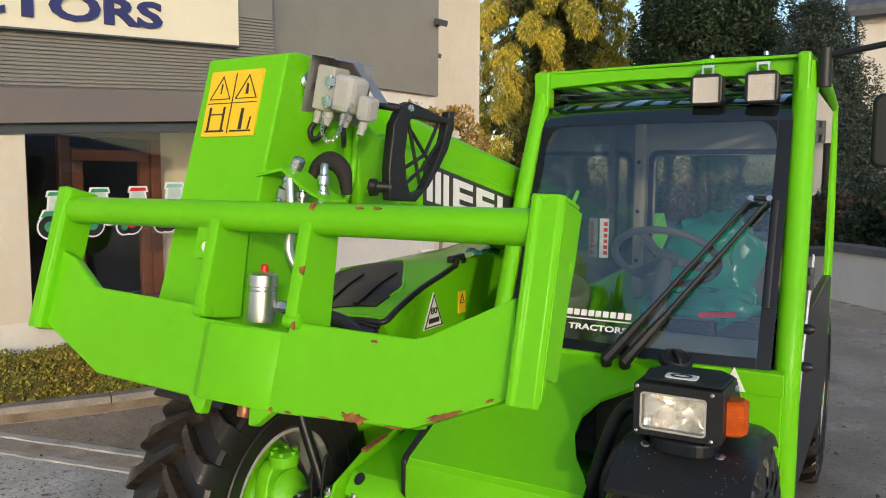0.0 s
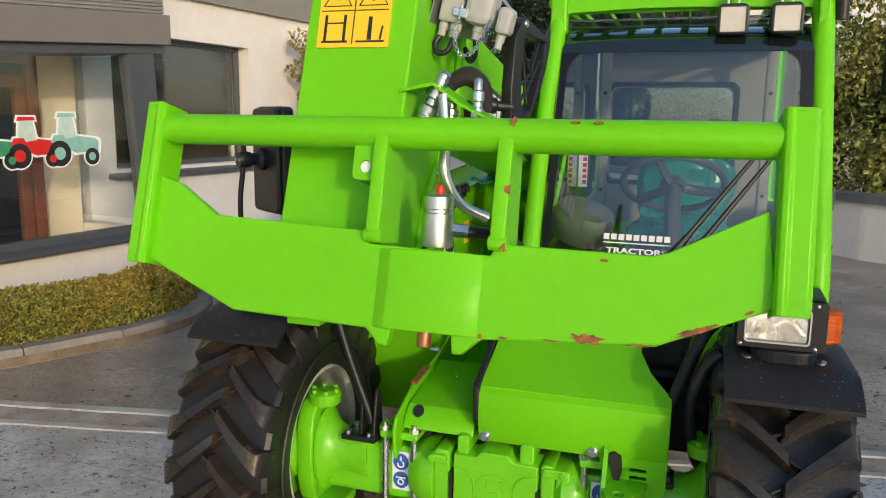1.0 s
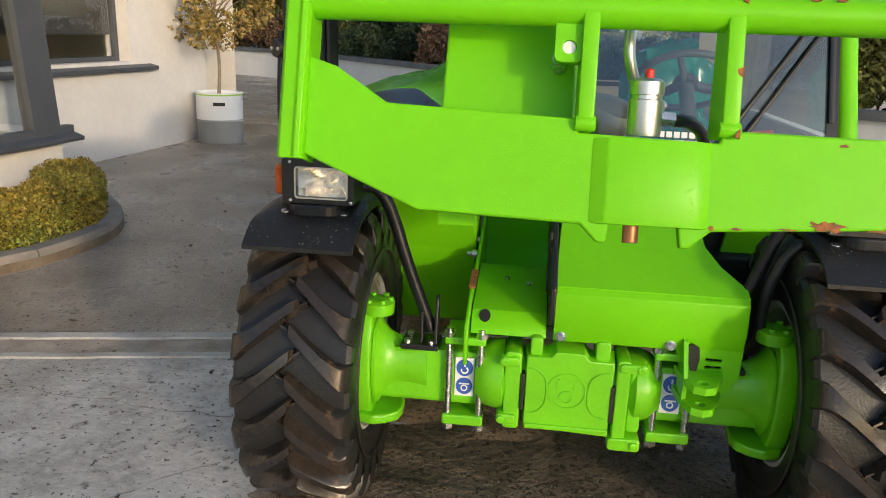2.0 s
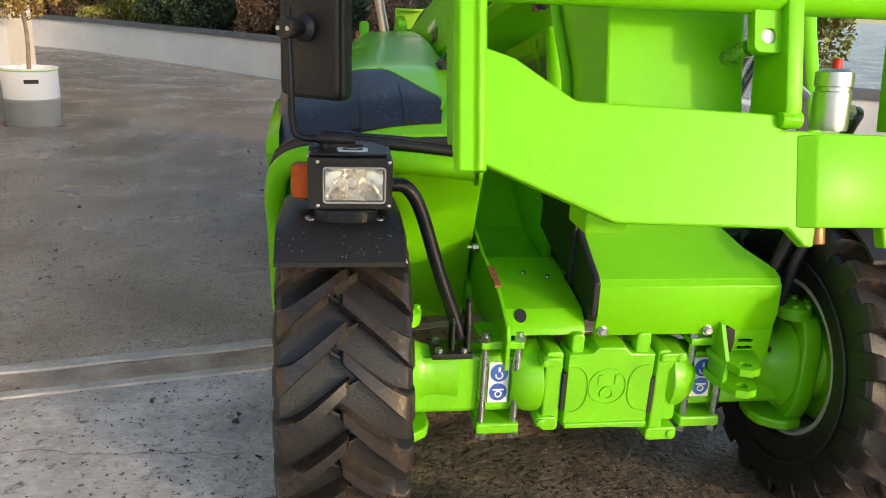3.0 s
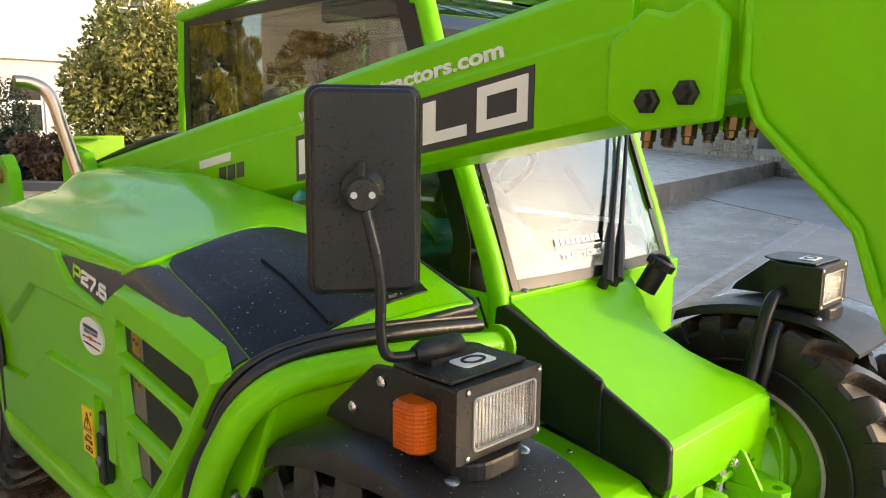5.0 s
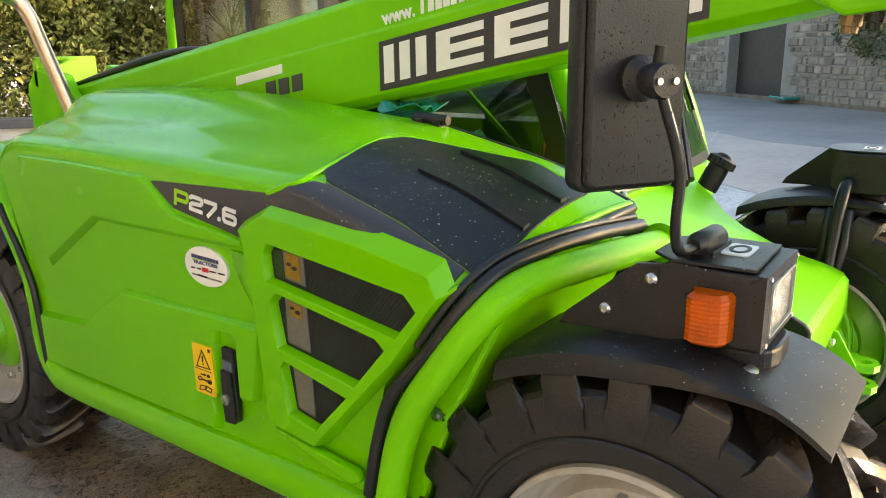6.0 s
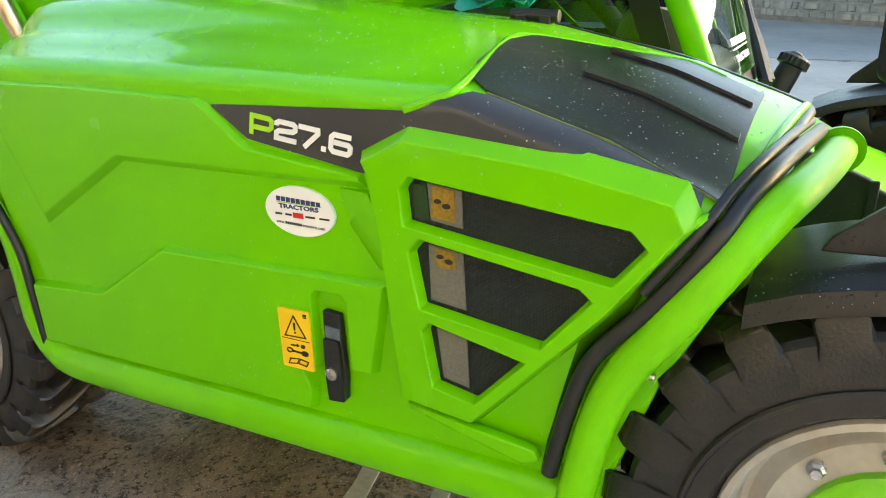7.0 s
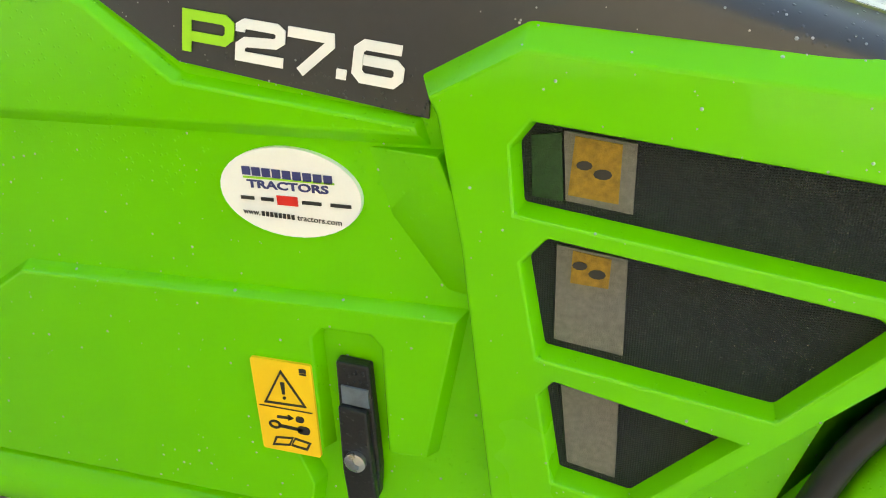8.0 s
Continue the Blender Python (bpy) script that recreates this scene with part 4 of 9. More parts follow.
bm = B()
qs = list(np.linspace(0, 1, 9)) + list(np.linspace(1, 2, 7))[1:] + list(np.linspace(2, 3, 12))[1:]
vs = list(np.linspace(0, 1, 40))
grid = []
for v in vs:
    grid.append([hood_pt(q, hood_front(q) + (hood_back(q) - hood_front(q)) * v) for q in qs])
rows = [[bm.verts.new(p) for p in row] for row in grid]
for a, b in zip(rows, rows[1:]):
    for i in range(len(a) - 1):
        bm.faces.new((a[i], a[i + 1], b[i + 1], b[i]))
foot = [bm.verts.new((-0.37, row[0].co.y, 0.49)) for row in rows]
for j in range(len(rows) - 1):
    bm.faces.new((rows[j][-1], foot[j], foot[j + 1], rows[j + 1][-1]))
    bm.faces.new((foot[j], rows[j][0], rows[j + 1][0], foot[j + 1]))
bm.faces.new([*rows[0], foot[0]])
bm.faces.new([*rows[-1], foot[-1]][::-1])
hood = part("engine_hood", bm, GREEN_HOOD, machine, "green moulded engine hood beaded with rain", smooth=32)


def hood_patch(name, material, ys, q_low, q_high, off, label="", nq=10):
    bm = B()
    grid = []
    for y in ys:
        a, b = q_low(y), q_high(y)
        grid.append([hood_pt(a + (b - a) * k / nq, y, off) for k in range(nq + 1)])
    sheet(bm, grid)
    cen = [[hood_pt(q_low(y) + (q_high(y) - q_low(y)) * k / nq, y, 0.0005) for k in range(nq + 1)] for y in ys]
    top = [v for v in bm.verts]
    idx = lambda j, k: top[j * (nq + 1) + k]  # noqa: E731
    low = [[bm.verts.new(p) for p in row] for row in cen]
    for j in range(len(ys) - 1):
        bm.faces.new((idx(j + 1, 0), idx(j, 0), low[j][0], low[j + 1][0]))
        bm.faces.new((idx(j, nq), idx(j + 1, nq), low[j + 1][nq], low[j][nq]))
    for k in range(nq):
        bm.faces.new((idx(0, k), idx(0, k + 1), low[0][k + 1], low[0][k]))
        bm.faces.new((idx(len(ys) - 1, k + 1), idx(len(ys) - 1, k), low[-1][k], low[-1][k + 1]))
    return part(name, bm, material, hood, label, smooth=40)


def band_low(y):
    z = float(np.interp(y, [-0.06, -0.02, 0.154, 0.42, 0.505, 0.506, 0.759, 0.838], [0.99, 1.030, 1.075, 1.095, 1.060, 1.019, 1.062, 1.119]))
    return hood_q(z, y)


def band_high(y):
    return float(np.interp(y, [-0.06, 0.31, 0.36, 0.42, 0.838], [1.75, 1.75, 1.35, 1.0, hood_q(1.121, 0.838)]))


hood_patch("dark_band", DECAL, [-0.042, -0.03, -0.01, 0.03, 0.08, 0.15, 0.22, 0.29, 0.32, 0.36, 0.42, 0.47, 0.504, 0.507, 0.56, 0.62, 0.69, 0.759, 0.80, 0.837], band_low, band_high, 0.004, "dark grey band that carries the model number")


def pane_low(y):
    return float(np.interp(y, [-0.10, 0.30, 0.36], [1.80, 1.80, 2.15]))


def pane_high(y):
    x = float(np.interp(y, [-0.11, 0.0, 0.073, 0.30, 0.352, 0.38], [-0.455, -0.44, -0.43, -0.565, -0.61, -0.72]))
    return 2 + (x + 0.87) / 0.50


hood_patch("dark_top_panel", BLACK_SMOOTH, list(np.linspace(-0.068, 0.365, 16)), pane_low, pane_high, 0.005, "glossy black panel let into the hood's top", nq=14)
for q0 in (2.30, 2.62):
    hood_patch("panel_ridge", BLACK_SMOOTH, list(np.linspace(-0.06, 0.20, 10)), lambda y, q0=q0: q0, lambda y, q0=q0: q0 + 0.05, 0.012, nq=3)
SEAM = mat("pale_seam", (0.22, 0.27, 0.13), 0.5, var=0.2, scale=20.0)
hood_patch("panel_seam", SEAM, list(np.linspace(-0.068, 0.30, 14)), lambda y: 1.766, lambda y: 1.776, 0.0055, "thin pale seam", nq=2)

bm = B()
tube(bm, smooth_path([hood_pt(1.0, 0.425, 0.0), hood_pt(1.35, 0.372, 0.0), hood_pt(1.75, 0.345, 0.0), *(hood_pt(pane_high(y), y + 0.006, 0.0) for y in (0.362, 0.335, 0.30, 0.22, 0.14, 0.073, 0.0))], 3), 0.0075, 8)
part("panel_edge", bm, GREEN_HOOD, hood, "green lip round the black panel", smooth=60)

# raised rim along the hood's front edge
bm = B()
tube(bm, [hood_pt(q, hood_front(q) + 0.008, 0.000) for q in np.linspace(0.75, 2.98, 26)], 0.009, 8)
part("hood_rim", bm, GREEN_HOOD, hood, smooth=60)

# steps pressed into the side
XS = -0.945
bm = B()
chamfered(bm, [(1.492, 0.660), (1.242, 0.679), (1.027, 0.816), (0.47, 0.824), (0.512, 0.625), (0.572, 0.622), (0.572, 0.767), (0.580, 0.777), (0.632, 0.777), (0.640, 0.767), (0.640, 0.612), (0.676, 0.605), (0.657, 0.560), (0.668, 0.510), (1.488, 0.495)], [], "x", XS + 0.012, XS - 0.012, [0.010] * 4 + [0.007] * 10 + [0.004])
part("lower_panel", bm, GREEN_HOOD, hood, "proud lower panel with a pocket for the latch", bevel=0.003, smooth=30)
bm = B()
chamfered(bm, [(1.398, 0.815), (1.104, 0.987), (0.505, 0.989), (0.515, 1.021), (0.755, 1.051), (0.842, 1.122), (0.865, 1.134), (1.20, 1.143), (1.50, 1.142), (1.535, 1.10)], [], "x", XS + 0.006, XS - 0.014, [0.017, 0.018, 0.003, 0.007, 0.010, 0.010, 0.006, 0.006, 0.03, 0.03])
part("upper_panel", bm, GREEN_HOOD, hood, "proud upper panel above a pressed fold", bevel=0.003, smooth=30)
# sloping face that leads up to the window surround
bm = B()
for p in ((XS + 0.006, 0.580, 0.988), (XS + 0.006, 0.556, 0.921), (XS + 0.008, 0.50, 0.84), (XS - 0.020, 0.442, 0.846), (XS - 0.020, 0.494, 0.990), (XS + 0.02, 0.442, 0.846), (XS + 0.02, 0.494, 0.990)):
    bm.verts.new(p)
bmesh.ops.convex_hull(bm, input=bm.verts)
part("side_ramp", bm, GREEN_HOOD, hood, bevel=0.002, smooth=30)
# raised frame round three mesh windows
OP_A = [(0.418, 1.005), (0.405, 1.022), (0.047, 0.977), (0.027, 0.956), (0.071, 0.902), (0.414, 0.952)]
OP_B = [(0.407, 0.895), (0.389, 0.916), (0.121, 0.874), (0.107, 0.862), (0.182, 0.773), (0.391, 0.804)]
OP_C = [(0.387, 0.752), (0.378, 0.764), (0.219, 0.729), (0.301, 0.640), (0.371, 0.654)]
bm = B()
chamfered(bm, [(0.518, 1.064), (0.415, 1.117), (0.154, 1.092), (-0.026, 1.056), (-0.052, 0.998), (0.07, 0.834), (0.299, 0.582), (0.448, 0.600), (0.471, 0.845), (0.500, 1.028)], [OP_A, OP_B, OP_C], "x", XS + 0.01, XS - 0.030, [0.024, 0.028, 0.028, 0.022, 0.012, 0.012, 0.010, 0.006, 0.010, 0.010], 0.008)
grille = part("grille_surround", bm, GREEN_HOOD, hood, "green raised surround of three mesh windows", bevel=0.003, smooth=25)
for op in (OP_A, OP_B, OP_C):
    cy, cz = sum(p[0] for p in op) / len(op), sum(p[1] for p in op) / len(op)
    bm = B()
    prism(bm, [(cy + (y - cy) * 1.06, cz + (z - cz) * 1.08) for y, z in op], "x", XS - 0.006, XS + 0.004)
    part("mesh_window", bm, MESH, grille, "fine black mesh")
# dimmed to look behind the mesh: a grey bar with two yellow stickers, green beside it
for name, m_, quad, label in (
    ("mesh_strip", LIGHTGREY_DIM, [(0.384, 1.018), (0.322, 1.010), (0.321, 0.946), (0.380, 0.954)], "grey bar dimmed in colour as if behind the mesh"),
    ("mesh_strip", LIGHTGREY_DIM, [(0.386, 0.910), (0.322, 0.902), (0.319, 0.800), (0.385, 0.809)], "grey bar dimmed in colour as if behind the mesh"),
    ("mesh_strip", LIGHTGREY_DIM, [(0.376, 0.756), (0.319, 0.746), (0.316, 0.650), (0.366, 0.660)], "grey bar dimmed in colour as if behind the mesh"),
    ("mesh_shadow", DIM_GREEN, [(0.412, 1.012), (0.386, 1.016), (0.382, 0.953), (0.410, 0.956)], "green casing dimmed in colour as if behind the mesh"),
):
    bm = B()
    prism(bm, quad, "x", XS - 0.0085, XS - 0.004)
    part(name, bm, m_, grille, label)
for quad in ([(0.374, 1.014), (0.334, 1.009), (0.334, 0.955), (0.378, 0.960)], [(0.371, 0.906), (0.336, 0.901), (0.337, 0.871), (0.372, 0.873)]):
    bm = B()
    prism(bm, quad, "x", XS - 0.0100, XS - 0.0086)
    ms = part("mesh_sticker", bm, DIM_YELLOW, grille, "yellow sticker dimmed in colour as if behind the mesh")
    cy, cz = sum(p[0] for p in quad) / 4, sum(p[1] for p in quad) / 4
    for dy, dz, r_ in ((0.010, 0.004, 0.007), (-0.006, -0.003, 0.008)):
        bm = B()
        prism(bm, ellipse(cy + dy, cz + dz, r_, r_ * 0.6, 10), "x", XS - 0.0108, XS - 0.0101)
        part("sticker_symbol", bm, INK, ms)
bm = B()
prism(bm, [(0.44, 0.597), (0.30, 0.578), (0.19, 0.566), (0.18, 0.545), (0.21, 0.527), (0.43, 0.583)], "x", XS - 0.022, XS)
part("step_moulding", bm, GREEN_HOOD, hood, bevel=0.006, smooth=40)
# latch in its recess
# the sheen on the latch's top is put into this blue-grey
LATCHGREY = mat("blue_grey_sheen", (0.13, 0.16, 0.20), 0.3, var=0.4, scale=60.0)
bm = B()
prism(bm, [(0.622, 0.744), (0.583, 0.741), (0.579, 0.600), (0.583, 0.556), (0.620, 0.556), (0.624, 0.64)], "x", XS + 0.006, XS - 0.010)
prism(bm, [(0.620, 0.69), (0.586, 0.686), (0.582, 0.556), (0.619, 0.553), (0.622, 0.60)], "x", XS - 0.009, XS - 0.020)
latch = part("latch", bm, BLACK, hood, "black hood latch with a steel lock", bevel=0.003)
bm = B()
prism(bm, [(0.617, 0.714), (0.585, 0.712), (0.585, 0.688), (0.617, 0.690)], "x", XS - 0.009, XS - 0.0125)
part("latch_plate", bm, LATCHGREY, latch, "blue-grey plate on the latch, sheen put into its colour")
bm = B()
lathe(bm, [(0.013, 0), (0.013, 0.006), (0.006, 0.009)], (XS - 0.020, 0.603, 0.618), (-1, 0, 0), 16)
part("latch_lock", bm, STEEL, latch, smooth=40)
bm = B()
prism(bm, rounded(0.650, 0.607, 0.725, 0.736, 0.003), "x", XS - 0.0160, XS - 0.012)
ys_sticker = part("warning_sticker", bm, YELLOW, hood, "yellow warning sticker with black symbols")


def sticker_bars(parent, x, polys):
    for p in polys:
        bm = B()
        prism(bm, p, "x", x - 0.0015, x)
        part("sticker_symbol", bm, INK, parent)


bm = B()
plate(bm, [(0.7145, 0.676), (0.6605, 0.678), (0.6875, 0.725)], [[(0.7105, 0.6785), (0.6640, 0.6800), (0.6875, 0.7205)]], "x", XS - 0.0175, XS - 0.0160)
part("warning_triangle", bm, INK, ys_sticker)
sticker_bars(ys_sticker, XS - 0.0160, [[(0.6890, 0.692), (0.6858, 0.692), (0.6848, 0.708), (0.6898, 0.708)], ellipse(0.6873, 0.6865, 0.002, 0.002, 8), [(0.721, 0.6710), (0.654, 0.6710), (0.654, 0.6718), (0.721, 0.6718)],
    stroke([(0.700, 0.6455), (0.668, 0.6440)], 0.004), rounded(0.660, 0.6385, 0.676, 0.6495, 0.005), rounded(0.666, 0.655, 0.676, 0.663, 0.003), stroke([(0.700, 0.6580), (0.682, 0.6590)], 0.003), [(0.686, 0.655), (0.679, 0.6592), (0.686, 0.6634)],
    [(0.664, 0.7255), (0.656, 0.7255), (0.656, 0.7305), (0.664, 0.7305)], [(0.664, 0.7225), (0.656, 0.7225), (0.656, 0.7240), (0.664, 0.7240)]])
for ring_o, ring_i in ((ellipse(0.7045, 0.6460, 0.008, 0.006, 14), ellipse(0.7045, 0.6460, 0.0052, 0.0034, 14)), ([(0.712, 0.614), (0.688, 0.618), (0.682, 0.631), (0.706, 0.628)], [(0.7085, 0.6165), (0.690, 0.6195), (0.6850, 0.6285), (0.7040, 0.626)]), ([(0.687, 0.618), (0.666, 0.615), (0.660, 0.627), (0.681, 0.631)], [(0.685, 0.6200), (0.668, 0.6175), (0.6635, 0.6255), (0.6800, 0.6285)])):
    bm = B()
    plate(bm, ring_o, [ring_i], "x", XS - 0.0175, XS - 0.0160)
    part("sticker_symbol", bm, INK, ys_sticker)
# oval dealer sticker
bm = B()
prism(bm, ellipse(0.657, 0.934, 0.078, 0.048, 40), "x", XS - 0.0030, XS + 0.008)
ov = part("oval_sticker", bm, WHITE, hood, "white oval sticker with blue lettering")
XO = XS - 0.0032
for k in range(9):
    bm = B()
    y_ = 0.7065 - 0.0112 * k
    box(bm, (XO - 0.0012, y_ - 0.0088, 0.9510 - 0.0004 * k), (XO, y_, 0.9598 - 0.0004 * k))
    part("name_bar", bm, NAVY, ov, "navy bar in place of a letter")
bm = B()
box(bm, (XO - 0.0012, 0.606, 0.9475), (XO, 0.706, 0.9493))
part("green_rule", bm, LIME, ov)
lettering("sticker_word", "TRACTORS", 0.0115, facing((XO, 0.703, 0.9375), (0, -1, 0), (0, 0, 1)), NAVY, ov, width=0.090, depth=0.0008)
for y0, y1, m_ in ((0.712, 0.697, INK), (0.689, 0.675, INK), (0.671, 0.648, RED), (0.643, 0.622, INK), (0.612, 0.590, INK)):
    bm = B()
    box(bm, (XO - 0.0012, y1, 0.924 if m_ is INK else 0.921), (XO, y0, 0.9275 if m_ is INK else 0.931))
    part("maker_bar", bm, m_, ov)
lettering("address_letters", "www.", 0.009, facing((XO, 0.712, 0.9075), (0, -1, -0.03), (0, 0, 1)), INK, ov, width=0.019, depth=0.0006, bold=0.0)
lettering("address_letters", "tractors.com", 0.009, facing((XO, 0.651, 0.9056), (0, -1, -0.03), (0, 0, 1)), INK, ov, width=0.049, depth=0.0006, bold=0.0)
for k in range(8):
    bm = B()
    y_ = 0.6905 - 0.0048 * k
    box(bm, (XO - 0.0012, y_ - 0.0032, 0.9070 - 0.00015 * k), (XO, y_, 0.9120 - 0.00015 * k))
    part("address_bar", bm, INK, ov)
# model number
NM = Matrix(((0, 0, -1, XS - 0.0045), (-0.0395, -0.0080, 0, 0.7508), (-0.0052, 0.0392, 0, 1.0735), (0, 0, 0, 1)))
GLYPHS = [
    ("model_letter", LIME, 0.0, [[(0.12, 0.0), (0.12, 0.88), (1.10, 0.88), (1.24, 0.78), (1.24, 0.50), (1.10, 0.38), (0.24, 0.38)]]),
    ("model_figure", WHITE, 1.40, [[(0.12, 0.68), (0.12, 0.80), (0.24, 0.88), (1.02, 0.88), (1.14, 0.80), (1.14, 0.62), (1.02, 0.53), (0.26, 0.46), (0.13, 0.36), (0.13, 0.12), (1.24, 0.12)]]),
    ("model_figure", WHITE, 2.72, [[(0.0, 0.88), (1.02, 0.88), (1.04, 0.72), (0.36, 0.0)]]),
    ("model_point", WHITE, 3.98, [[(0.0, 0.12), (0.24, 0.12)]]),
    ("model_figure", WHITE, 4.34, [[(1.12, 0.88), (0.26, 0.88), (0.12, 0.76), (0.12, 0.25), (0.26, 0.12), (1.0, 0.12), (1.12, 0.24), (1.12, 0.44), (1.0, 0.54), (0.25, 0.54)]]),
]
for nm, m_, x0, lines_ in GLYPHS:
    bm = B()
    for ln in lines_:
        flat_on(bm, NM, [(x0 + a, b) for a, b in stroke(ln, 0.235)], 0.0, 0.0016)
    part(nm, bm, m_, hood, "lime letter of the model number" if m_ is LIME else "white figure of the model number")

# green tube round the wheel arch, the rubber strip beside it, the sill
bm = B()
tube(bm, smooth_path([(-0.365, -0.208, 0.985), (-0.55, -0.192, 1.000), (-0.75, -0.165, 1.010), (-0.865, -0.135, 1.000), (-0.930, -0.092, 0.950), (-0.952, -0.026, 0.850), (-0.952, 0.038, 0.757), (-0.952, 0.080, 0.660), (-0.952, 0.110, 0.53), (-0.948, 0.130, 0.42)], 6), 0.032, 16)
part("arch_tube", bm, GREEN, machine, "green tube framing the wheel arch", smooth=50)
bm = B()
lathe(bm, [(0.001, 0), (0.046, 0), (0.046, 0.010), (0.001, 0.010)], (-0.362, -0.209, 0.985), (1, 0.05, 0), 20)
part("tube_end", bm, GREEN, machine, smooth=30)
bm = B()
tube(bm, smooth_path([(-0.38, -0.170, 1.026), (-0.60, -0.152, 1.046), (-0.78, -0.128, 1.048), (-0.885, -0.100, 1.026), (-0.946, -0.064, 0.968), (-0.956, 0.010, 0.865), (-0.956, 0.094, 0.763), (-0.956, 0.132, 0.66), (-0.956, 0.165, 0.520)], 6), 0.0145, 10)
part("arch_strip", bm, BLACK_TRIM, machine, "black ribbed rubber sealing strip", smooth=50)
bm = B()
tube(bm, smooth_path([(-0.38, -0.152, 1.043), (-0.60, -0.134, 1.062), (-0.78, -0.110, 1.063), (-0.885, -0.082, 1.041), (-0.946, -0.046, 0.986), (-0.958, 0.024, 0.886)], 6), 0.0085, 8)
part("strip_ridge", bm, BLACK_TRIM, machine, smooth=50)
bm = B()
tube(bm, smooth_path([(-0.915, 0.10, 0.452), (-0.915, 0.30, 0.450), (-0.915, 0.9, 0.446), (-0.912, 1.35, 0.440), (-0.91, 1.47, 0.455), (-0.905, 1.535, 0.53), (-0.90, 1.55, 0.66), (-0.90, 1.57, 0.78), (-0.90, 1.65, 0.92), (-0.88, 1.76, 1.02)], 5), 0.055, 14)
part("sill", bm, GREEN_HOOD, machine, "rounded green sill below the hood", smooth=50)
bm = B()
tube(bm, smooth_path([(-0.950, 1.497, 0.49), (-0.950, 1.508, 0.64), (-0.950, 1.520, 0.74), (-0.950, 1.57, 0.845), (-0.945, 1.66, 0.97)], 5), 0.011, 8)
part("rear_strip", bm, BLACK_TRIM, machine, "black rubber strip at the rear arch", smooth=50)
# inside of the hood front: the green bulkhead with its bolts, and the black inner liner
bm = B()
prism(bm, [(-0.14, 0.98), (-0.02, 0.98), (0.25, 0.70), (0.25, 0.385), (0.11, 0.385), (0.0, 0.70)], "x", -0.895, -0.32)
part("bulkhead", bm, GREEN, machine, "green bulkhead behind the wheel", bevel=0.01)
for x, y, z in ((-0.80, -0.035, 0.84), (-0.72, -0.04, 0.84), (-0.9, 0.03, 0.72)):
    bm = B()
    lathe(bm, [(0.014, 0), (0.014, 0.01), (0.007, 0.012), (0.007, 0.022)], (x, y, z), (0, -1, -0.2), 8)
    part("bulkhead_bolt", bm, STEEL, machine)
# triangular decibel plate and a narrow warning sticker on the hood's inner side
bm = B()
prism(bm, [(0.275, 0.985), (0.125, 0.985), (0.20, 1.125)], "x", -0.368, -0.364)
tri = part("sound_sticker", bm, WHITE, machine, "white triangular sound power sticker")
bm = B()
plate(bm, [(0.270, 0.988), (0.130, 0.988), (0.20, 1.119)], [[(0.260, 0.993), (0.140, 0.993), (0.20, 1.107)]], "x", -0.364, -0.3625)
part("sticker_edge", bm, INK, tri)
lettering("sound_value", "80", 0.036, facing((-0.3635, 0.176, 1.040), (0, 1, 0), (0, 0, 1)), INK, tri, width=0.048, depth=0.001)
bm = B()
box(bm, (-0.3635, 0.160, 1.005), (-0.362, 0.240, 1.024))
part("value_bar", bm, INK, tri)
bm = B()
prism(bm, rounded(0.40, 1.01, 0.46, 1.10, 0.004), "x", -0.368, -0.364)
wst = part("inner_warning_sticker", bm, YELLOW, machine, "narrow yellow warning sticker")
bm = B()
plate(bm, [(0.452, 1.05), (0.408, 1.05), (0.43, 1.09)], [[(0.446, 1.053), (0.414, 1.053), (0.43, 1.083)]], "x", -0.364, -0.3625)
part("inner_triangle", bm, INK, wst)
# hinge on the hood's inner edge
bm = B()
cyl(bm, (-0.385, 0.36, 1.236), (-0.385, 0.47, 1.240), 0.014, seg=14)
box(bm, (-0.405, 0.375, 1.215), (-0.36, 0.40, 1.238))
box(bm, (-0.405, 0.43, 1.215), (-0.36, 0.455, 1.240))
part("hood_hinge", bm, BLACK, machine, "black hood hinge", bevel=0.002)

# rubber edging along the hood's inner edge
bm = B()
tube(bm, smooth_path([hood_pt(2.55, hood_front(2.55) - 0.004, 0.006), hood_pt(2.85, hood_front(2.85) - 0.004, 0.006), hood_pt(3.0, hood_front(3.0) + 0.01, 0.004), hood_pt(3.0, -0.05, 0.004), hood_pt(3.0, 0.10, 0.004), hood_pt(3.0, 0.24, 0.004), hood_pt(3.0, 0.38, 0.004)], 4), 0.011, 8)
for v in bm.verts:
    v.co += Vector((0.006, 0, -0.012))
part("hood_edging", bm, BLACK_TRIM, hood, "black rubber edging", smooth=50)

# exhaust stack
bm = B()
tube(bm, smooth_path([(-0.47, 2.03, 1.17), (-0.485, 2.06, 1.28), (-0.52, 2.10, 1.46), (-0.535, 2.12, 1.54), (-0.56, 2.14, 1.595), (-0.615, 2.15, 1.622), (-0.67, 2.15, 1.625)], 6), 0.026, 18)
part("exhaust_pipe", bm, CHROME, machine, "polished exhaust pipe, low sun's orange put into its colour", smooth=50)
bm = B()
prism(bm, [(1.56, 0.90), (1.57, 1.06), (1.85, 1.12), (2.05, 1.12), (2.2, 1.00)], "x", -0.86, -0.39)
part("rear_hood", bm, GREEN_HOOD, machine, "green rear end of the hood", bevel=0.05, smooth=50)

# ---- boom ----
def boom_bottom(y):
    return 1.389 - 0.188 * y


def boom_top(y):
    return 1.684 - 0.176 * y


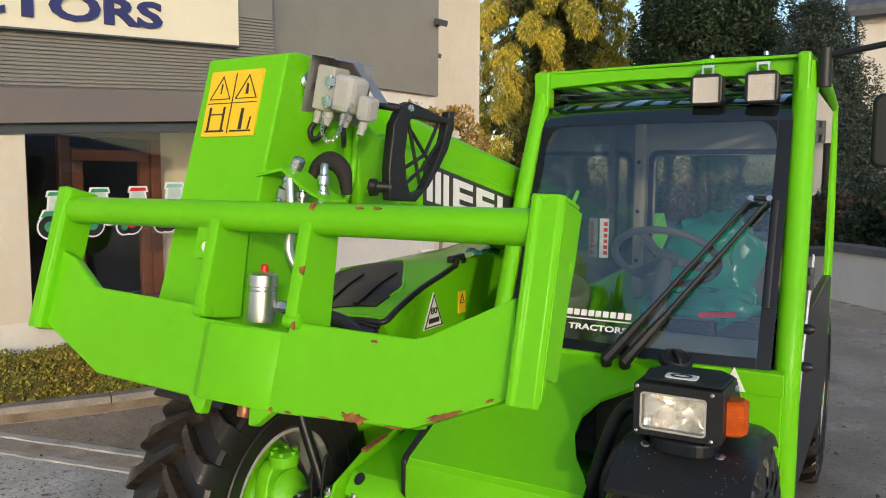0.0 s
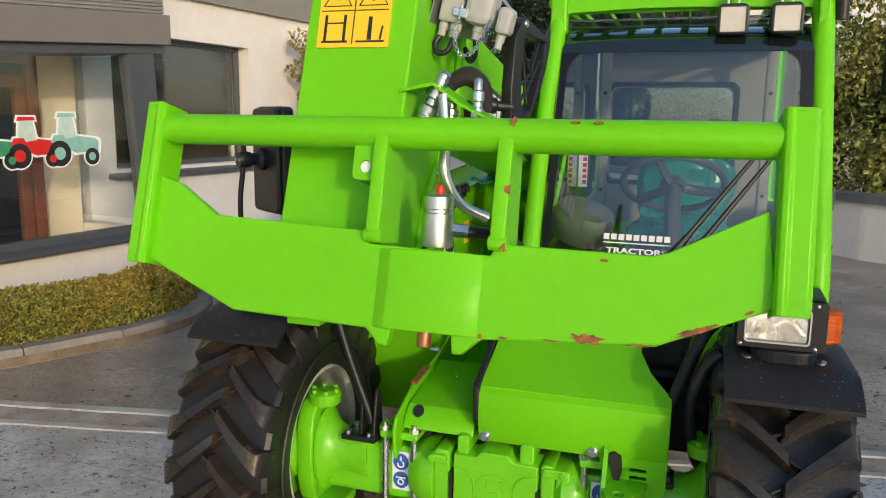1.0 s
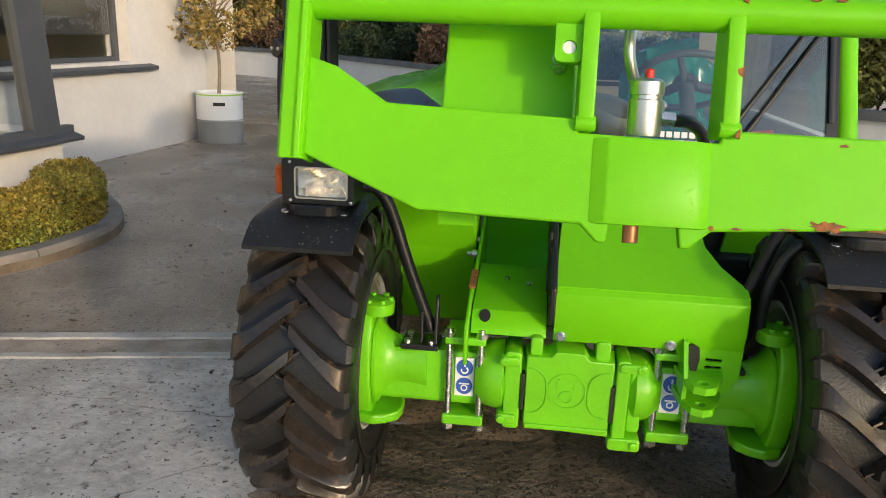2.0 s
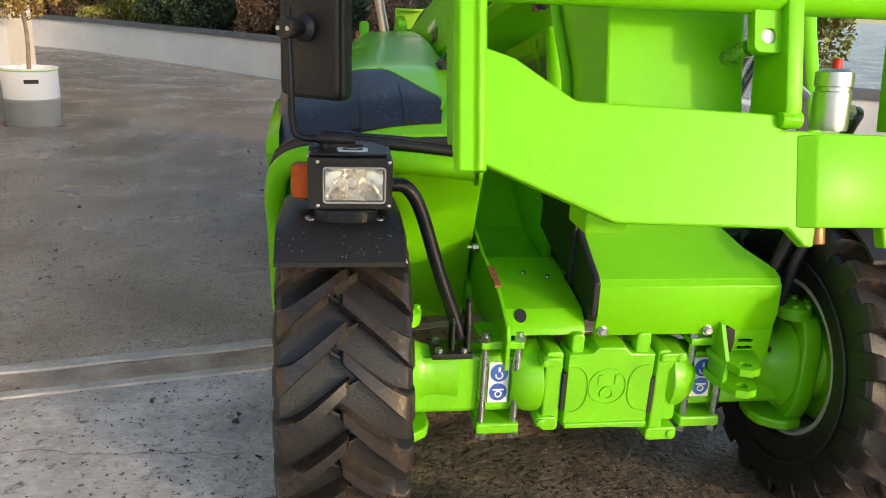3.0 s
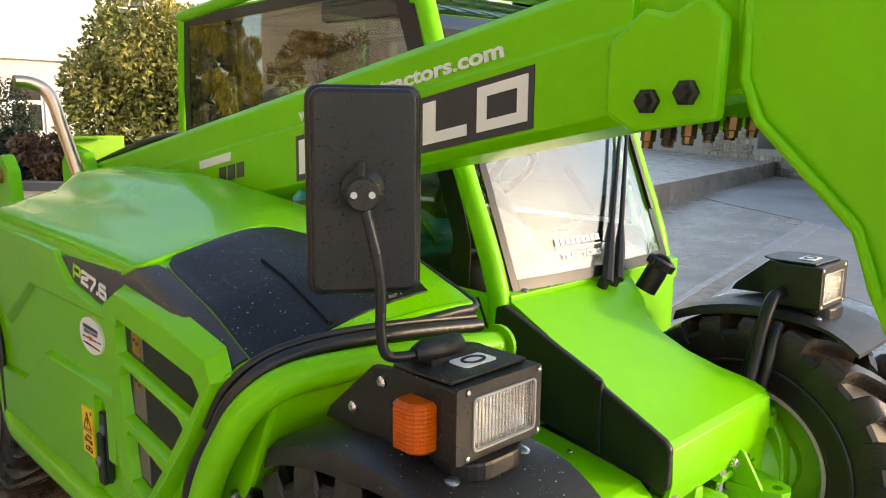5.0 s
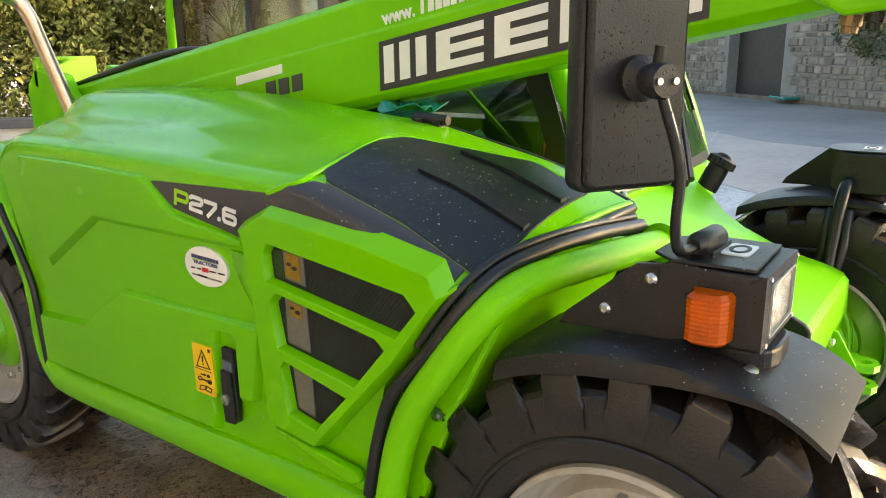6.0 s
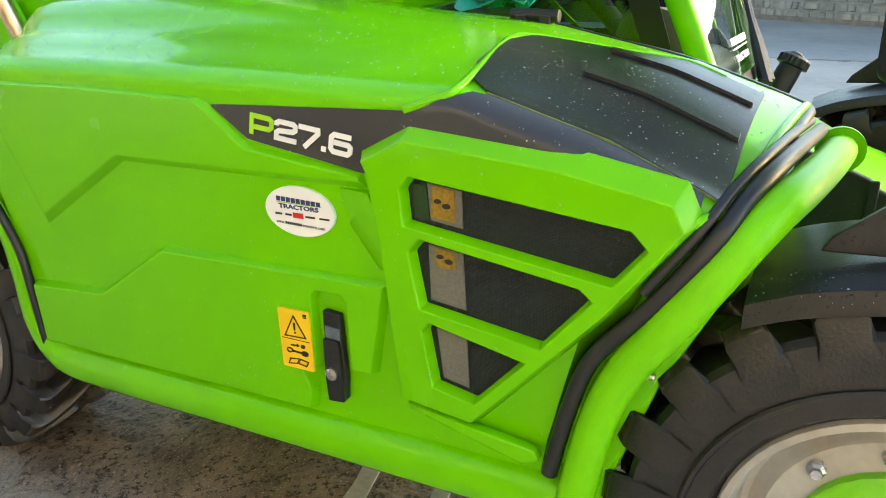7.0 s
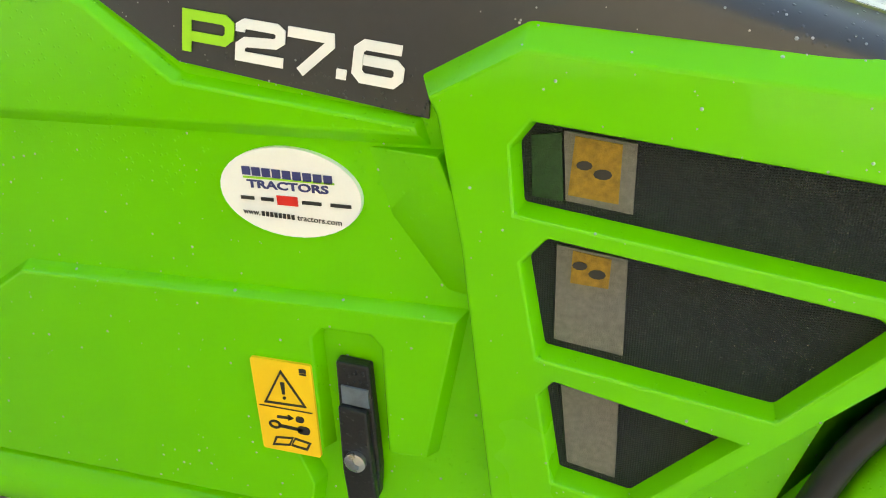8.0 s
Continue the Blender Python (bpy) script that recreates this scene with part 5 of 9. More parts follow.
bm = B()
grid = []
for y in (-0.50, 0.0, 0.5, 1.0, 1.5, 2.0, 2.35):
    b, t = boom_bottom(y), boom_top(y)
    if y > 0.9:
        b = b + 0.09 * (y - 0.9) ** 2 * 0.4
    sec = [(-0.315, b), (-0.338, b + 0.022), (-0.338, t - 0.112), (-0.330, t - 0.104), (-0.330, t - 0.020), (-0.312, t), (-0.118, t), (-0.100, t - 0.020), (-0.100, t - 0.104), (-0.092, t - 0.112), (-0.092, b + 0.022), (-0.115, b)]
    grid.append([(x, y, z) for x, z in sec])
rows = [[bm.verts.new(p) for p in row] for row in grid]
for a, b in zip(rows, rows[1:]):
    for i in range(len(a)):
        j = (i + 1) % len(a)
        bm.faces.new((a[i], a[j], b[j], b[i]))
bm.faces.new(rows[0])
bm.faces.new(rows[-1][::-1])
boom = part("boom", bm, GREEN, machine, "long green box-section boom with a dark lettered panel", bevel=0.003, smooth=30)
BX = -0.338


def boom_quad(name, material, x, y0, y1, z0, z1, parent, label="", depth=0.003):
    """A patch on the boom's flank: z0 and z1 above the lower edge."""
    bm = B()
    d = -depth if x < -0.2 else depth
    prism(bm, [(y0, boom_bottom(y0) + z0), (y1, boom_bottom(y1) + z0), (y1, boom_bottom(y1) + z1), (y0, boom_bottom(y0) + z1)], "x", x, x + d)
    return part(name, bm, material, parent, label)


for x, y0, y1 in ((BX, 0.625, -0.275), (-0.092, -0.33, 0.50)):
    panel = boom_quad("maker_panel", DECAL, x, y0, y1, 0.030, 0.163, boom, "dark panel with white block shapes")
    d = (y1 - y0) / 5
    xx = x - 0.003 if x < -0.2 else x + 0.003
    # five plain white blocks, each with a slot
    for k in range(5):
        a, b = y0 + d * (k + 0.10), y0 + d * (k + 0.92)
        w = b - a
        if k == 4:
            for ya, yb, za, zb in ((a, a + 0.2 * w, 0.048, 0.148), (b - 0.2 * w, b, 0.048, 0.148), (a + 0.2 * w, b - 0.2 * w, 0.124, 0.148), (a + 0.2 * w, b - 0.2 * w, 0.048, 0.072)):
                boom_quad("white_block", WHITE, xx, ya, yb, za, zb, panel, depth=0.002)
        elif k == 0:
            for f in (0.0, 0.38, 0.76):
                boom_quad("white_block", WHITE, xx, a + f * w, a + (f + 0.24) * w, 0.048, 0.148, panel, depth=0.002)
        else:
            boom_quad("white_block", WHITE, xx, a, a + 0.30 * w, 0.048, 0.148, panel, depth=0.002)
            for za, zb in ((0.048, 0.074),) if k == 3 else ((0.048, 0.070), (0.087, 0.109), (0.126, 0.148)):
                boom_quad("white_block", WHITE, xx, a + 0.30 * w, b, za, zb, panel, depth=0.002)
# the web address above it: common words lettered, the name as plain bars
for text, ya, yb in (("www.", 0.615, 0.50), ("tractors.com", 0.245, -0.19)):
    zl = boom_bottom(ya) + 0.207
    lettering("address_letters", text, 0.050, facing((-0.3325, ya, zl), (0, -1, 0.176), (0, 0, 1)), WHITE, boom, width=ya - yb, depth=0.001, label="white web address letters")
for k, w in enumerate((0.012, 0.022, 0.024, 0.024, 0.020, 0.020, 0.024, 0.016, 0.016)):
    y = 0.483 - 0.0245 * k
    boom_quad("address_bar", WHITE, -0.3305, y, y - w * 0.85, 0.206, 0.240, boom, depth=0.002)
boom_quad("white_flash", WHITE, BX, 1.24, 1.02, 0.150, 0.178, boom, "white stripe", 0.003)
for k in range(3):
    boom_quad("dark_flash", DECAL, BX, 1.10 - 0.06 * k, 1.055 - 0.06 * k, 0.085, 0.135, boom, "", 0.003)
# collar with bolts at the boom's end, wear-pad screws underneath
for x, s in ((-0.338, -1), (-0.092, 1)):
    bm = B()
    prism(bm, [(-0.47, 1.50), (-0.53, 1.466), (-0.70, 1.490), (-0.705, 1.66), (-0.66, 1.705), (-0.60, 1.675), (-0.545, 1.690), (-0.47, 1.63)], "x", x, x + s * 0.030)
    collar = part("boom_collar", bm, GREEN, boom, "green bolted collar plate", bevel=0.010, smooth=40)
    for y, z in ((-0.566, 1.523), (-0.642, 1.537)):
        bm = B()
        lathe(bm, [(0.024, 0), (0.024, 0.012), (0.016, 0.014), (0.014, 0.030)], (x + s * 0.029, y, z), (s, 0, 0), 6)
        part("collar_bolt", bm, BLACK, collar, "black hexagon bolt")
for k in range(5):
    for x in (-0.30, -0.22):
        bm = B()
        lathe(bm, [(0.015, 0), (0.015, 0.022), (0.011, 0.024), (0.011, 0.036)], (x, -0.53 - 0.042 * k, 1.472 + 0.006 * k), (0, 0.1, -1), 8)
        part("pad_screw", bm, BLACK if k % 2 else DARK_BRASS, boom)
# inner boom and the down-turned head
bm = B()
prism(bm, [(-0.45, 1.50), (-0.86, 1.555), (-0.86, 1.80), (-0.45, 1.735)], "x", -0.31, -0.12)
part("inner_boom", bm, GREEN, boom, bevel=0.01)
HEAD = [(-0.690, 1.780), (-0.705, 1.560), (-0.740, 1.485), (-0.915, 1.315), (-0.945, 1.225), (-1.00, 1.115), (-1.09, 1.100), (-1.165, 1.118), (-1.160, 1.20), (-1.114, 1.33), (-0.968, 1.845), (-0.930, 1.852), (-0.75, 1.84)]
bm = B()


def head_x(z, side):
    return float(np.interp(z, [1.05, 1.30, 1.845], [-0.330, -0.325, -0.312] if side < 0 else [-0.080, -0.080, -0.064]))


lo = [bm.verts.new((head_x(z, -1), y, z)) for y, z in HEAD]
hi = [bm.verts.new((head_x(z, 1), y, z)) for y, z in HEAD]
bm.faces.new(lo)
bm.faces.new(hi[::-1])
for i in range(len(HEAD)):
    j = (i + 1) % len(HEAD)
    bm.faces.new((lo[i], lo[j], hi[j], hi[i]))
head = part("boom_head", bm, GREEN, machine, "green down-turned boom head", bevel=0.005, smooth=8)
bm = B()
prism(bm, [(-0.80, 1.665), (-0.83, 1.645), (-0.875, 1.66), (-0.90, 1.70), (-0.90, 1.78), (-0.80, 1.78)], "x", -0.302, -0.275)
part("head_opening", bm, INK, head, "dark opening in the head's flank")
for pts in ([(-0.308, -0.715, 1.74), (-0.322, -0.722, 1.56), (-0.334, -0.757, 1.49), (-0.336, -0.925, 1.325), (-0.338, -0.965, 1.22)], [(-0.05, -0.715, 1.74), (-0.066, -0.722, 1.56), (-0.072, -0.757, 1.49), (-0.074, -0.925, 1.325), (-0.075, -0.965, 1.22)]):
    bm = B()
    tube(bm, pts, 0.010, 8)
    part("weld_rib", bm, GREEN, head, smooth=60)
bm = B()
box(bm, (-0.330, -1.10, 1.062), (-0.250, -1.00, 1.125))
part("head_foot", bm, GREEN, head, "", bevel=0.004)
# the sticker with four fields on the head's front
Fo = Vector((-0.287, -1.0230, 1.657))
Fr = Vector((1, 0, 0))
Fu = Vector((0.0, 0.283, 1.0)).normalized()
sm = facing(Fo, Fr, Fu) @ Matrix.Diagonal((0.96, 0.87, 1, 1))
bm = B()
flat_on(bm, sm, rounded(0, 0, 0.172, 0.186, 0.004), -0.010, 0.003)
fs = part("safety_sticker", bm, YELLOW, head, "yellow sticker with four black safety symbols")
lines = [[(0.006, 0.092), (0.166, 0.092), (0.166, 0.094), (0.006, 0.094)], [(0.085, 0.008), (0.087, 0.008), (0.087, 0.178), (0.085, 0.178)],
         [(0.012, 0.012), (0.074, 0.012), (0.074, 0.017), (0.012, 0.017)], [(0.016, 0.017), (0.022, 0.017), (0.022, 0.082), (0.016, 0.082)], [(0.062, 0.017), (0.068, 0.017), (0.068, 0.082), (0.062, 0.082)], [(0.022, 0.060), (0.062, 0.060), (0.062, 0.063), (0.022, 0.063)],
         [(0.095, 0.012), (0.162, 0.012), (0.162, 0.016), (0.095, 0.016)], [(0.121, 0.018), (0.131, 0.018), (0.130, 0.076), (0.122, 0.076)], [(0.150, 0.018), (0.154, 0.018), (0.158, 0.052), (0.154, 0.052)],
         [(0.0422, 0.120), (0.0448, 0.120), (0.0455, 0.148), (0.0415, 0.148)], [(0.126, 0.116), (0.134, 0.117), (0.131, 0.146), (0.126, 0.146)]]
for p in lines:
    bm = B()
    flat_on(bm, sm, p, 0.003, 0.0045)
    part("safety_symbol", bm, INK, fs)
for x0 in (0.008, 0.094):
    bm = B()
    plate(bm, [(x0, 0.104), (x0 + 0.070, 0.104), (x0 + 0.035, 0.172)], [[(x0 + 0.0035, 0.1060), (x0 + 0.0665, 0.1060), (x0 + 0.035, 0.1672)]], "z", 0.003, 0.0045)
    bmesh.ops.transform(bm, matrix=sm, verts=bm.verts)
    part("safety_triangle", bm, INK, fs)

# ---- fork carriage, leaning back ----
TILT = math.atan(0.29)
CM = Matrix.Translation((0, -1.165, 1.5)) @ Matrix.Rotation(-TILT, 4, "X") @ Matrix.Diagonal((1, 1, 0.981, 1))
bm = B()
outline = [(-0.560, -0.120), (-0.505, -0.138), (-0.410, -0.200), (-0.078, -0.213), (-0.072, -0.238), (0.166, -0.245), (0.172, -0.222), (0.444, -0.226), (0.470, -0.218), (0.622, -0.138), (0.640, -0.30), (0.462, -0.378), (0.16, -0.398), (0.125, -0.430), (0.110, -0.430), (0.105, -0.392), (-0.010, -0.392), (-0.015, -0.428), (-0.030, -0.428), (-0.060, -0.398), (-0.345, -0.390), (-0.556, -0.300)]
plate(bm, outline, [], "y", -0.012, 0.012)
bmesh.ops.transform(bm, matrix=CM, verts=bm.verts)
carriage = part("fork_carriage", bm, GREEN, machine, "green fork carriage with chipped paint along its lower edge", bevel=0.004, smooth=40)


def carriage_part(name, bm, material=GREEN, label="", bevel=0.004, smooth=40):
    bmesh.ops.transform(bm, matrix=CM, verts=bm.verts)
    return part(name, bm, material, carriage, label, bevel, smooth)


bm = B()
prism(bm, [(-0.048, -0.012), (-0.020, -0.026), (0.125, -0.026), (0.155, -0.012)], "z", -0.396, -0.2455)
carriage_part("centre_pad", bm, GREEN, "raised middle of the plate", 0.003)
bm = B()
prism(bm, [(-0.36, 0.012), (-0.36, 0.050), (0.46, 0.050), (0.46, 0.012)], "z", -0.380, -0.370)
carriage_part("lower_flange", bm, GREEN, "", 0.003)
random.seed(17)
for x0, x1 in ((-0.33, -0.24), (-0.20, -0.13), (0.02, 0.09), (0.19, 0.26)):
    bm = B()
    bead = [(x0 + (x1 - x0) * k / 9, 0.010 + random.uniform(-0.002, 0.002), -0.381 + random.uniform(-0.0015, 0.0015)) for k in range(10)]
    tube(bm, bead, 0.005, 8, radii=[0.002] + [random.uniform(0.0045, 0.0065) for _ in range(8)] + [0.002])
    carriage_part("weld_bead", bm, GREEN, "", 0, 60)
bm = B()
cyl(bm, (-0.575, 0.0, -0.018), (0.635, 0.0, -0.018), 0.032, seg=24)
carriage_part("top_tube", bm, GREEN, "thick green top tube", 0, 40)
for x0, x1, s in ((-0.602, -0.552, -1), (0.632, 0.690, 1)):
    # end post: an open folded channel, its outer wall cut away below towards the back
    bm = B()
    a, b = (x0, x1) if s < 0 else (x1, x0)
    w = b - a
    g = w / abs(w)
    outer = [(a + 0.001 * g, -0.022), (a + 0.008 * g, -0.032), (b - 0.020 * g, -0.032), (b - 0.014 * g, -0.038), (b - 0.005 * g, -0.036), (b, -0.026), (b, 0.045)]
    inner = [(b - 0.006 * g, 0.045), (b - 0.006 * g, -0.022), (b - 0.020 * g, -0.026), (a + 0.010 * g, -0.026), (a + 0.007 * g, -0.022)]
    prism(bm, outer + inner, "z", -0.312, 0.030)
    prism(bm, [(a, 0.045), (a, -0.022), (a + 0.008 * g, -0.032), (b - 0.005 * g, -0.036), (b, 0.045)], "z", 0.024, 0.032)
    carriage_part("end_post", bm, GREEN, "folded green end post", 0.003, 35)
    bm = B()
    plate(bm, [(-0.0215, 0.023), (0.060, 0.023), (0.055, -0.06), (0.047, -0.12), (0.038, -0.262), (0.030, -0.268), (-0.008, -0.264), (-0.0215, -0.302)], [ellipse(0.032, -0.077, 0.006, 0.009, 12)], "x", a, a + 0.006 * g)
    carriage_part("end_cheek", bm, GREEN, "green cheek with a small hole, cut away below", 0.002, 40)
for xu in (-0.062, 0.178):
    bm = B()
    prism(bm, [(-0.028, -0.205), (-0.018, -0.235), (0.012, -0.235), (0.085, -0.225), (0.060, -0.02), (0.030, 0.010), (-0.005, 0.010), (-0.030, -0.03)], "x", xu - 0.014, xu + 0.014)
    carriage_part("upright", bm, GREEN, "green upright web", 0.004)
    bm = B()
    lathe(bm, [(0.014, -0.018), (0.014, 0.018)], (xu, -0.014, -0.222), (1, 0, 0), 14)
    carriage_part("web_boss", bm, GREEN, "", 0.003)
bm = B()
plate(bm, rounded(-0.122, -0.115, -0.072, -0.03, 0.012), [ellipse(-0.097, -0.088, 0.0125, 0.0125, 16)], "y", -0.012, 0.010)
carriage_part("stop_lug", bm, GREEN, "green lug", 0.002)
bm = B()
lathe(bm, [(0.012, -0.006), (0.012, 0.012)], (-0.097, 0, -0.088), (0, 1, 0), 16)
carriage_part("pin_face", bm, WHITE, "bright pin end", 0.001)
bm = B()
cyl(bm, (-0.11, 0.02, -0.10), (-0.11, 0.10, -0.10), 0.014, seg=12)
carriage_part("lug_bolt", bm, STEEL, "", 0)
bm = B()
cyl(bm, (0.035, 0.055, -0.425), (0.035, 0.055, -0.36), 0.014, seg=18)
carriage_part("lock_pin", bm, COPPER, "copper-coloured locking pin", 0.002)
# paint chips along the lower edge and round the web
random.seed(11)
for cx, ch, w, h, turn in ((0.345, -0.378, 0.034, 0.010, 0.0), (0.20, -0.391, 0.010, 0.003, 0.0), (0.16, -0.392, 0.006, 0.005, 0.0), (0.520, -0.347, 0.040, 0.006, 0.40), (0.60, -0.310, 0.009, 0.003, 0.5), (0.365, -0.240, 0.008, 0.004, 0.0), (0.43, -0.381, 0.026, 0.002, 0.05), (0.285, -0.387, 0.016, 0.002, 0.0)):
    bm = B()
    n = 22
    pts = []
    for i in range(n):
        a = 2 * math.pi * i / n
        px, pz = w * math.cos(a) * random.uniform(0.55, 1.1), h * math.sin(a) * random.uniform(0.4, 1.15)
        pts.append((cx + px * math.cos(turn) - pz * math.sin(turn), ch + px * math.sin(turn) + pz * math.cos(turn)))
    prism(bm, pts, "y", -0.0135, -0.010)
    carriage_part("paint_chip", bm, RUST, "bare rusty chip", 0)
for z in (0.005, -0.12, -0.225):
    bm = B()
    prism(bm, [(0.181 + 0.008 * random.random(), z), (0.1935, z + 0.004), (0.1925, z - 0.014), (0.184, z - 0.010)], "y", -0.0335 if z > -0.02 else -0.029, -0.024)
    carriage_part("web_chip", bm, RUST, "", 0)
for cx in (0.30, 0.34):
    bm = B()
    prism(bm, ellipse(cx, 0.0, 0.009, 0.0025, 8), "y", -0.0335, -0.030)
    carriage_part("tube_chip", bm, RUST, "", 0)

# valve bottle, hoses and couplings behind the carriage
bm = B()
lathe(bm, [(0.029, 0), (0.030, 0.006), (0.030, 0.062), (0.0275, 0.064), (0.0275, 0.070), (0.030, 0.072), (0.030, 0.094), (0.022, 0.100), (0.001, 0.101)], (0.045, -1.185, 1.272), (0, 0.10, 1), 24)
valve = part("valve_cylinder", bm, ALLOY, machine, "brushed alloy valve cylinder with a red cap", smooth=35)
bm = B()
lathe(bm, [(0.008, 0), (0.008, 0.014), (0.005, 0.017)], (0.047, -1.1745, 1.371), (0, 0.10, 1), 12)
part("red_cap", bm, RED, valve, "small red plastic cap", smooth=40)
bm = B()
tube(bm, smooth_path([(0.010, -1.05, 1.56), (0.020, -1.06, 1.47), (0.022, -1.07, 1.40), (0.050, -1.05, 1.34), (0.10, -1.02, 1.31)], 6), 0.011, 10)
part("steel_braid_hose", bm, ALLOY, machine, "steel braided hose", smooth=50)
bm = B()
tube(bm, smooth_path([(0.07, -1.16, 1.30), (0.105, -1.155, 1.298), (0.14, -1.12, 1.29), (0.18, -1.05, 1.25), (0.20, -0.98, 1.15)], 6), 0.012, 10)
part("pressure_hose", bm, BLACK_TRIM, machine, "black pressure hose", smooth=50)
bm = B()
cyl(bm, (0.070, -1.162, 1.302), (0.10, -1.158, 1.300), 0.014, seg=6)
part("hose_nut", bm, STEEL, machine)
for x, z, h, r, lean in ((-0.050, 1.488, 0.125, 0.021, 0.44), (0.012, 1.485, 0.06, 0.015, 0.1), (0.072, 1.490, 0.10, 0.013, 0.0)):
    bm = B()
    lathe(bm, [(r * 0.8, 0), (r, 0.004), (r, h * 0.16), (r * 0.86, h * 0.18), (r * 0.86, h * 0.24), (r, h * 0.26), (r, h * 0.42), (r * 0.80, h * 0.45), (r * 0.80, h * 0.55), (r * 1.05, h * 0.58), (r * 1.05, h * 0.76), (r * 0.7, h * 0.80), (r * 0.7, h), (r * 0.45, h * 1.05)], (x, -1.02, z), (lean, 0.1, 1), 18)
    part("quick_coupling", bm, STEEL, machine, "zinc quick coupling", smooth=35)
bm = B()
prism(bm, [(-0.085, 1.572), (-0.012, 1.585), (0.045, 1.545), (0.105, 1.515), (0.105, 1.510), (0.045, 1.537), (-0.012, 1.577), (-0.085, 1.564)], "y", -1.055, -0.98)
part("coupling_shelf", bm, GREEN, machine, "green bent coupling shelf", bevel=0.001)
bm = B()
tube(bm, smooth_path([(-0.016, -0.95, 1.560), (-0.002, -0.94, 1.590), (0.028, -0.93, 1.602), (0.058, -0.925, 1.578), (0.068, -0.925, 1.525)], 5), 0.010, 12, radii=list(np.interp(range(21), [0, 5, 10, 15, 20], [0.010, 0.017, 0.022, 0.019, 0.012])))
SLEEVE = mat("brown_woven_sleeve", (0.024, 0.018, 0.016), 0.7, var=0.3, scale=30.0, bump=0.4, bscale=350)
part("hose_sleeve", bm, SLEEVE, machine, "brown-black woven hose sleeve", smooth=50)

ZINC = mat("dull_zinc", (0.42, 0.42, 0.42), 0.42, 0.7, var=0.3, scale=25.0, bump=0.05)
# socket box with its tin hood, plugs and chain
KM = Matrix.Translation((0.011, -0.88, 1.759)) @ Matrix.Rotation(radians(13), 4, "Y") @ Matrix.Scale(0.78, 4)


def sock_part(name, bm, material, parent, label="", bevel=0.0, smooth=None):
    bmesh.ops.transform(bm, matrix=KM, verts=bm.verts)
    return part(name, bm, material, parent, label, bevel, smooth)


bm = B()
box(bm, (-0.074, -0.026, -0.060), (-0.006, 0.05, 0.074))
sock = sock_part("socket_box", bm, GREY_BOX, machine, "pale grey electrical socket box under a tin hood", bevel=0.006)
bm = B()
box(bm, (0.0, -0.045, -0.052), (0.084, 0.045, 0.060))
sock_part("socket_lid", bm, GREY_BOX, sock, "rounded grey flap lid", bevel=0.016, smooth=40)
bm = B()
box(bm, (0.094, -0.03, -0.062), (0.138, 0.03, 0.012))
sock_part("small_socket", bm, GREY_BOX, sock, bevel=0.010, smooth=40)
bm = B()
prism(bm, [(-0.090, -0.085), (-0.084, 0.100), (0.004, 0.102), (0.012, 0.095), (0.009, 0.093), (0.003, 0.098), (-0.081, 0.096), (-0.087, -0.085)], "y", -0.05, 0.085)
prism(bm, [(0.004, 0.102), (0.125, 0.000), (0.122, -0.003), (0.003, 0.098)], "y", 0.035, 0.085)
box(bm, (-0.086, 0.080, -0.09), (0.05, 0.084, 0.097))
sock_part("tin_hood", bm, ZINC, sock, "folded zinc hood")
for z in (0.030, -0.030):
    bm = B()
    box(bm, (-0.032, -0.034, z - 0.010), (-0.010, -0.025, z + 0.012))
    box(bm, (-0.008, -0.050, z - 0.012), (0.018, -0.044, z + 0.014))
    cyl(bm, (-0.006, -0.040, z - 0.018), (-0.006, -0.040, z + 0.020), 0.006, seg=10)
    sock_part("clip", bm, STEEL, sock, "zinc hinge clip", bevel=0.002)
for x, z0, r in ((-0.058, -0.058, 0.014), (-0.022, -0.058, 0.017), (0.046, -0.050, 0.018), (0.112, -0.060, 0.013)):
    bm = B()
    lathe(bm, [(r, 0), (r, 0.022), (r * 0.8, 0.026), (r * 0.8, 0.045)], (x, 0.0, z0), (0, -0.25, -1), 14)
    sock_part("cable_gland", bm, GREY_BOX, sock, smooth=35)
bm = B()
tube(bm, smooth_path([(-0.058, -0.012, -0.098), (-0.066, -0.02, -0.125), (-0.050, -0.025, -0.148), (-0.026, -0.022, -0.138), (-0.020, -0.012, -0.104)], 5), 0.0085, 8)
tube(bm, smooth_path([(0.046, -0.012, -0.092), (0.050, 0.0, -0.13), (0.030, 0.03, -0.15), (0.0, 0.06, -0.12)], 5), 0.0085, 8)
sock_part("cable", bm, BLACK_TRIM, sock, "black looped cable", smooth=50)
bm = B()
links = smooth_path([(-0.010, -0.045, -0.065), (0.004, -0.05, -0.118), (0.030, -0.052, -0.142), (0.058, -0.05, -0.122), (0.070, -0.048, -0.085), (0.086, -0.04, -0.02)], 5)
for k, (p, q) in enumerate(zip(links, links[1:])):
    bm = B()
    u, v = ring_frame(q - p)
    s_ = u if k % 2 else v
    tube(bm, [p + (q - p) * (0.5 + 0.75 * math.cos(a)) + s_ * 0.0055 * math.sin(a) for a in np.linspace(0, 2 * math.pi, 9)], 0.0016, 5)
    sock_part("chain_link", bm, STEEL, sock)
bm = B()
lathe(bm, [(0.020, 0), (0.020, 0.012), (0.014, 0.016)], (-0.068, -0.902, 1.787), (1, -0.25, 0), 18)
part("head_pin", bm, STEEL, machine, smooth=35)
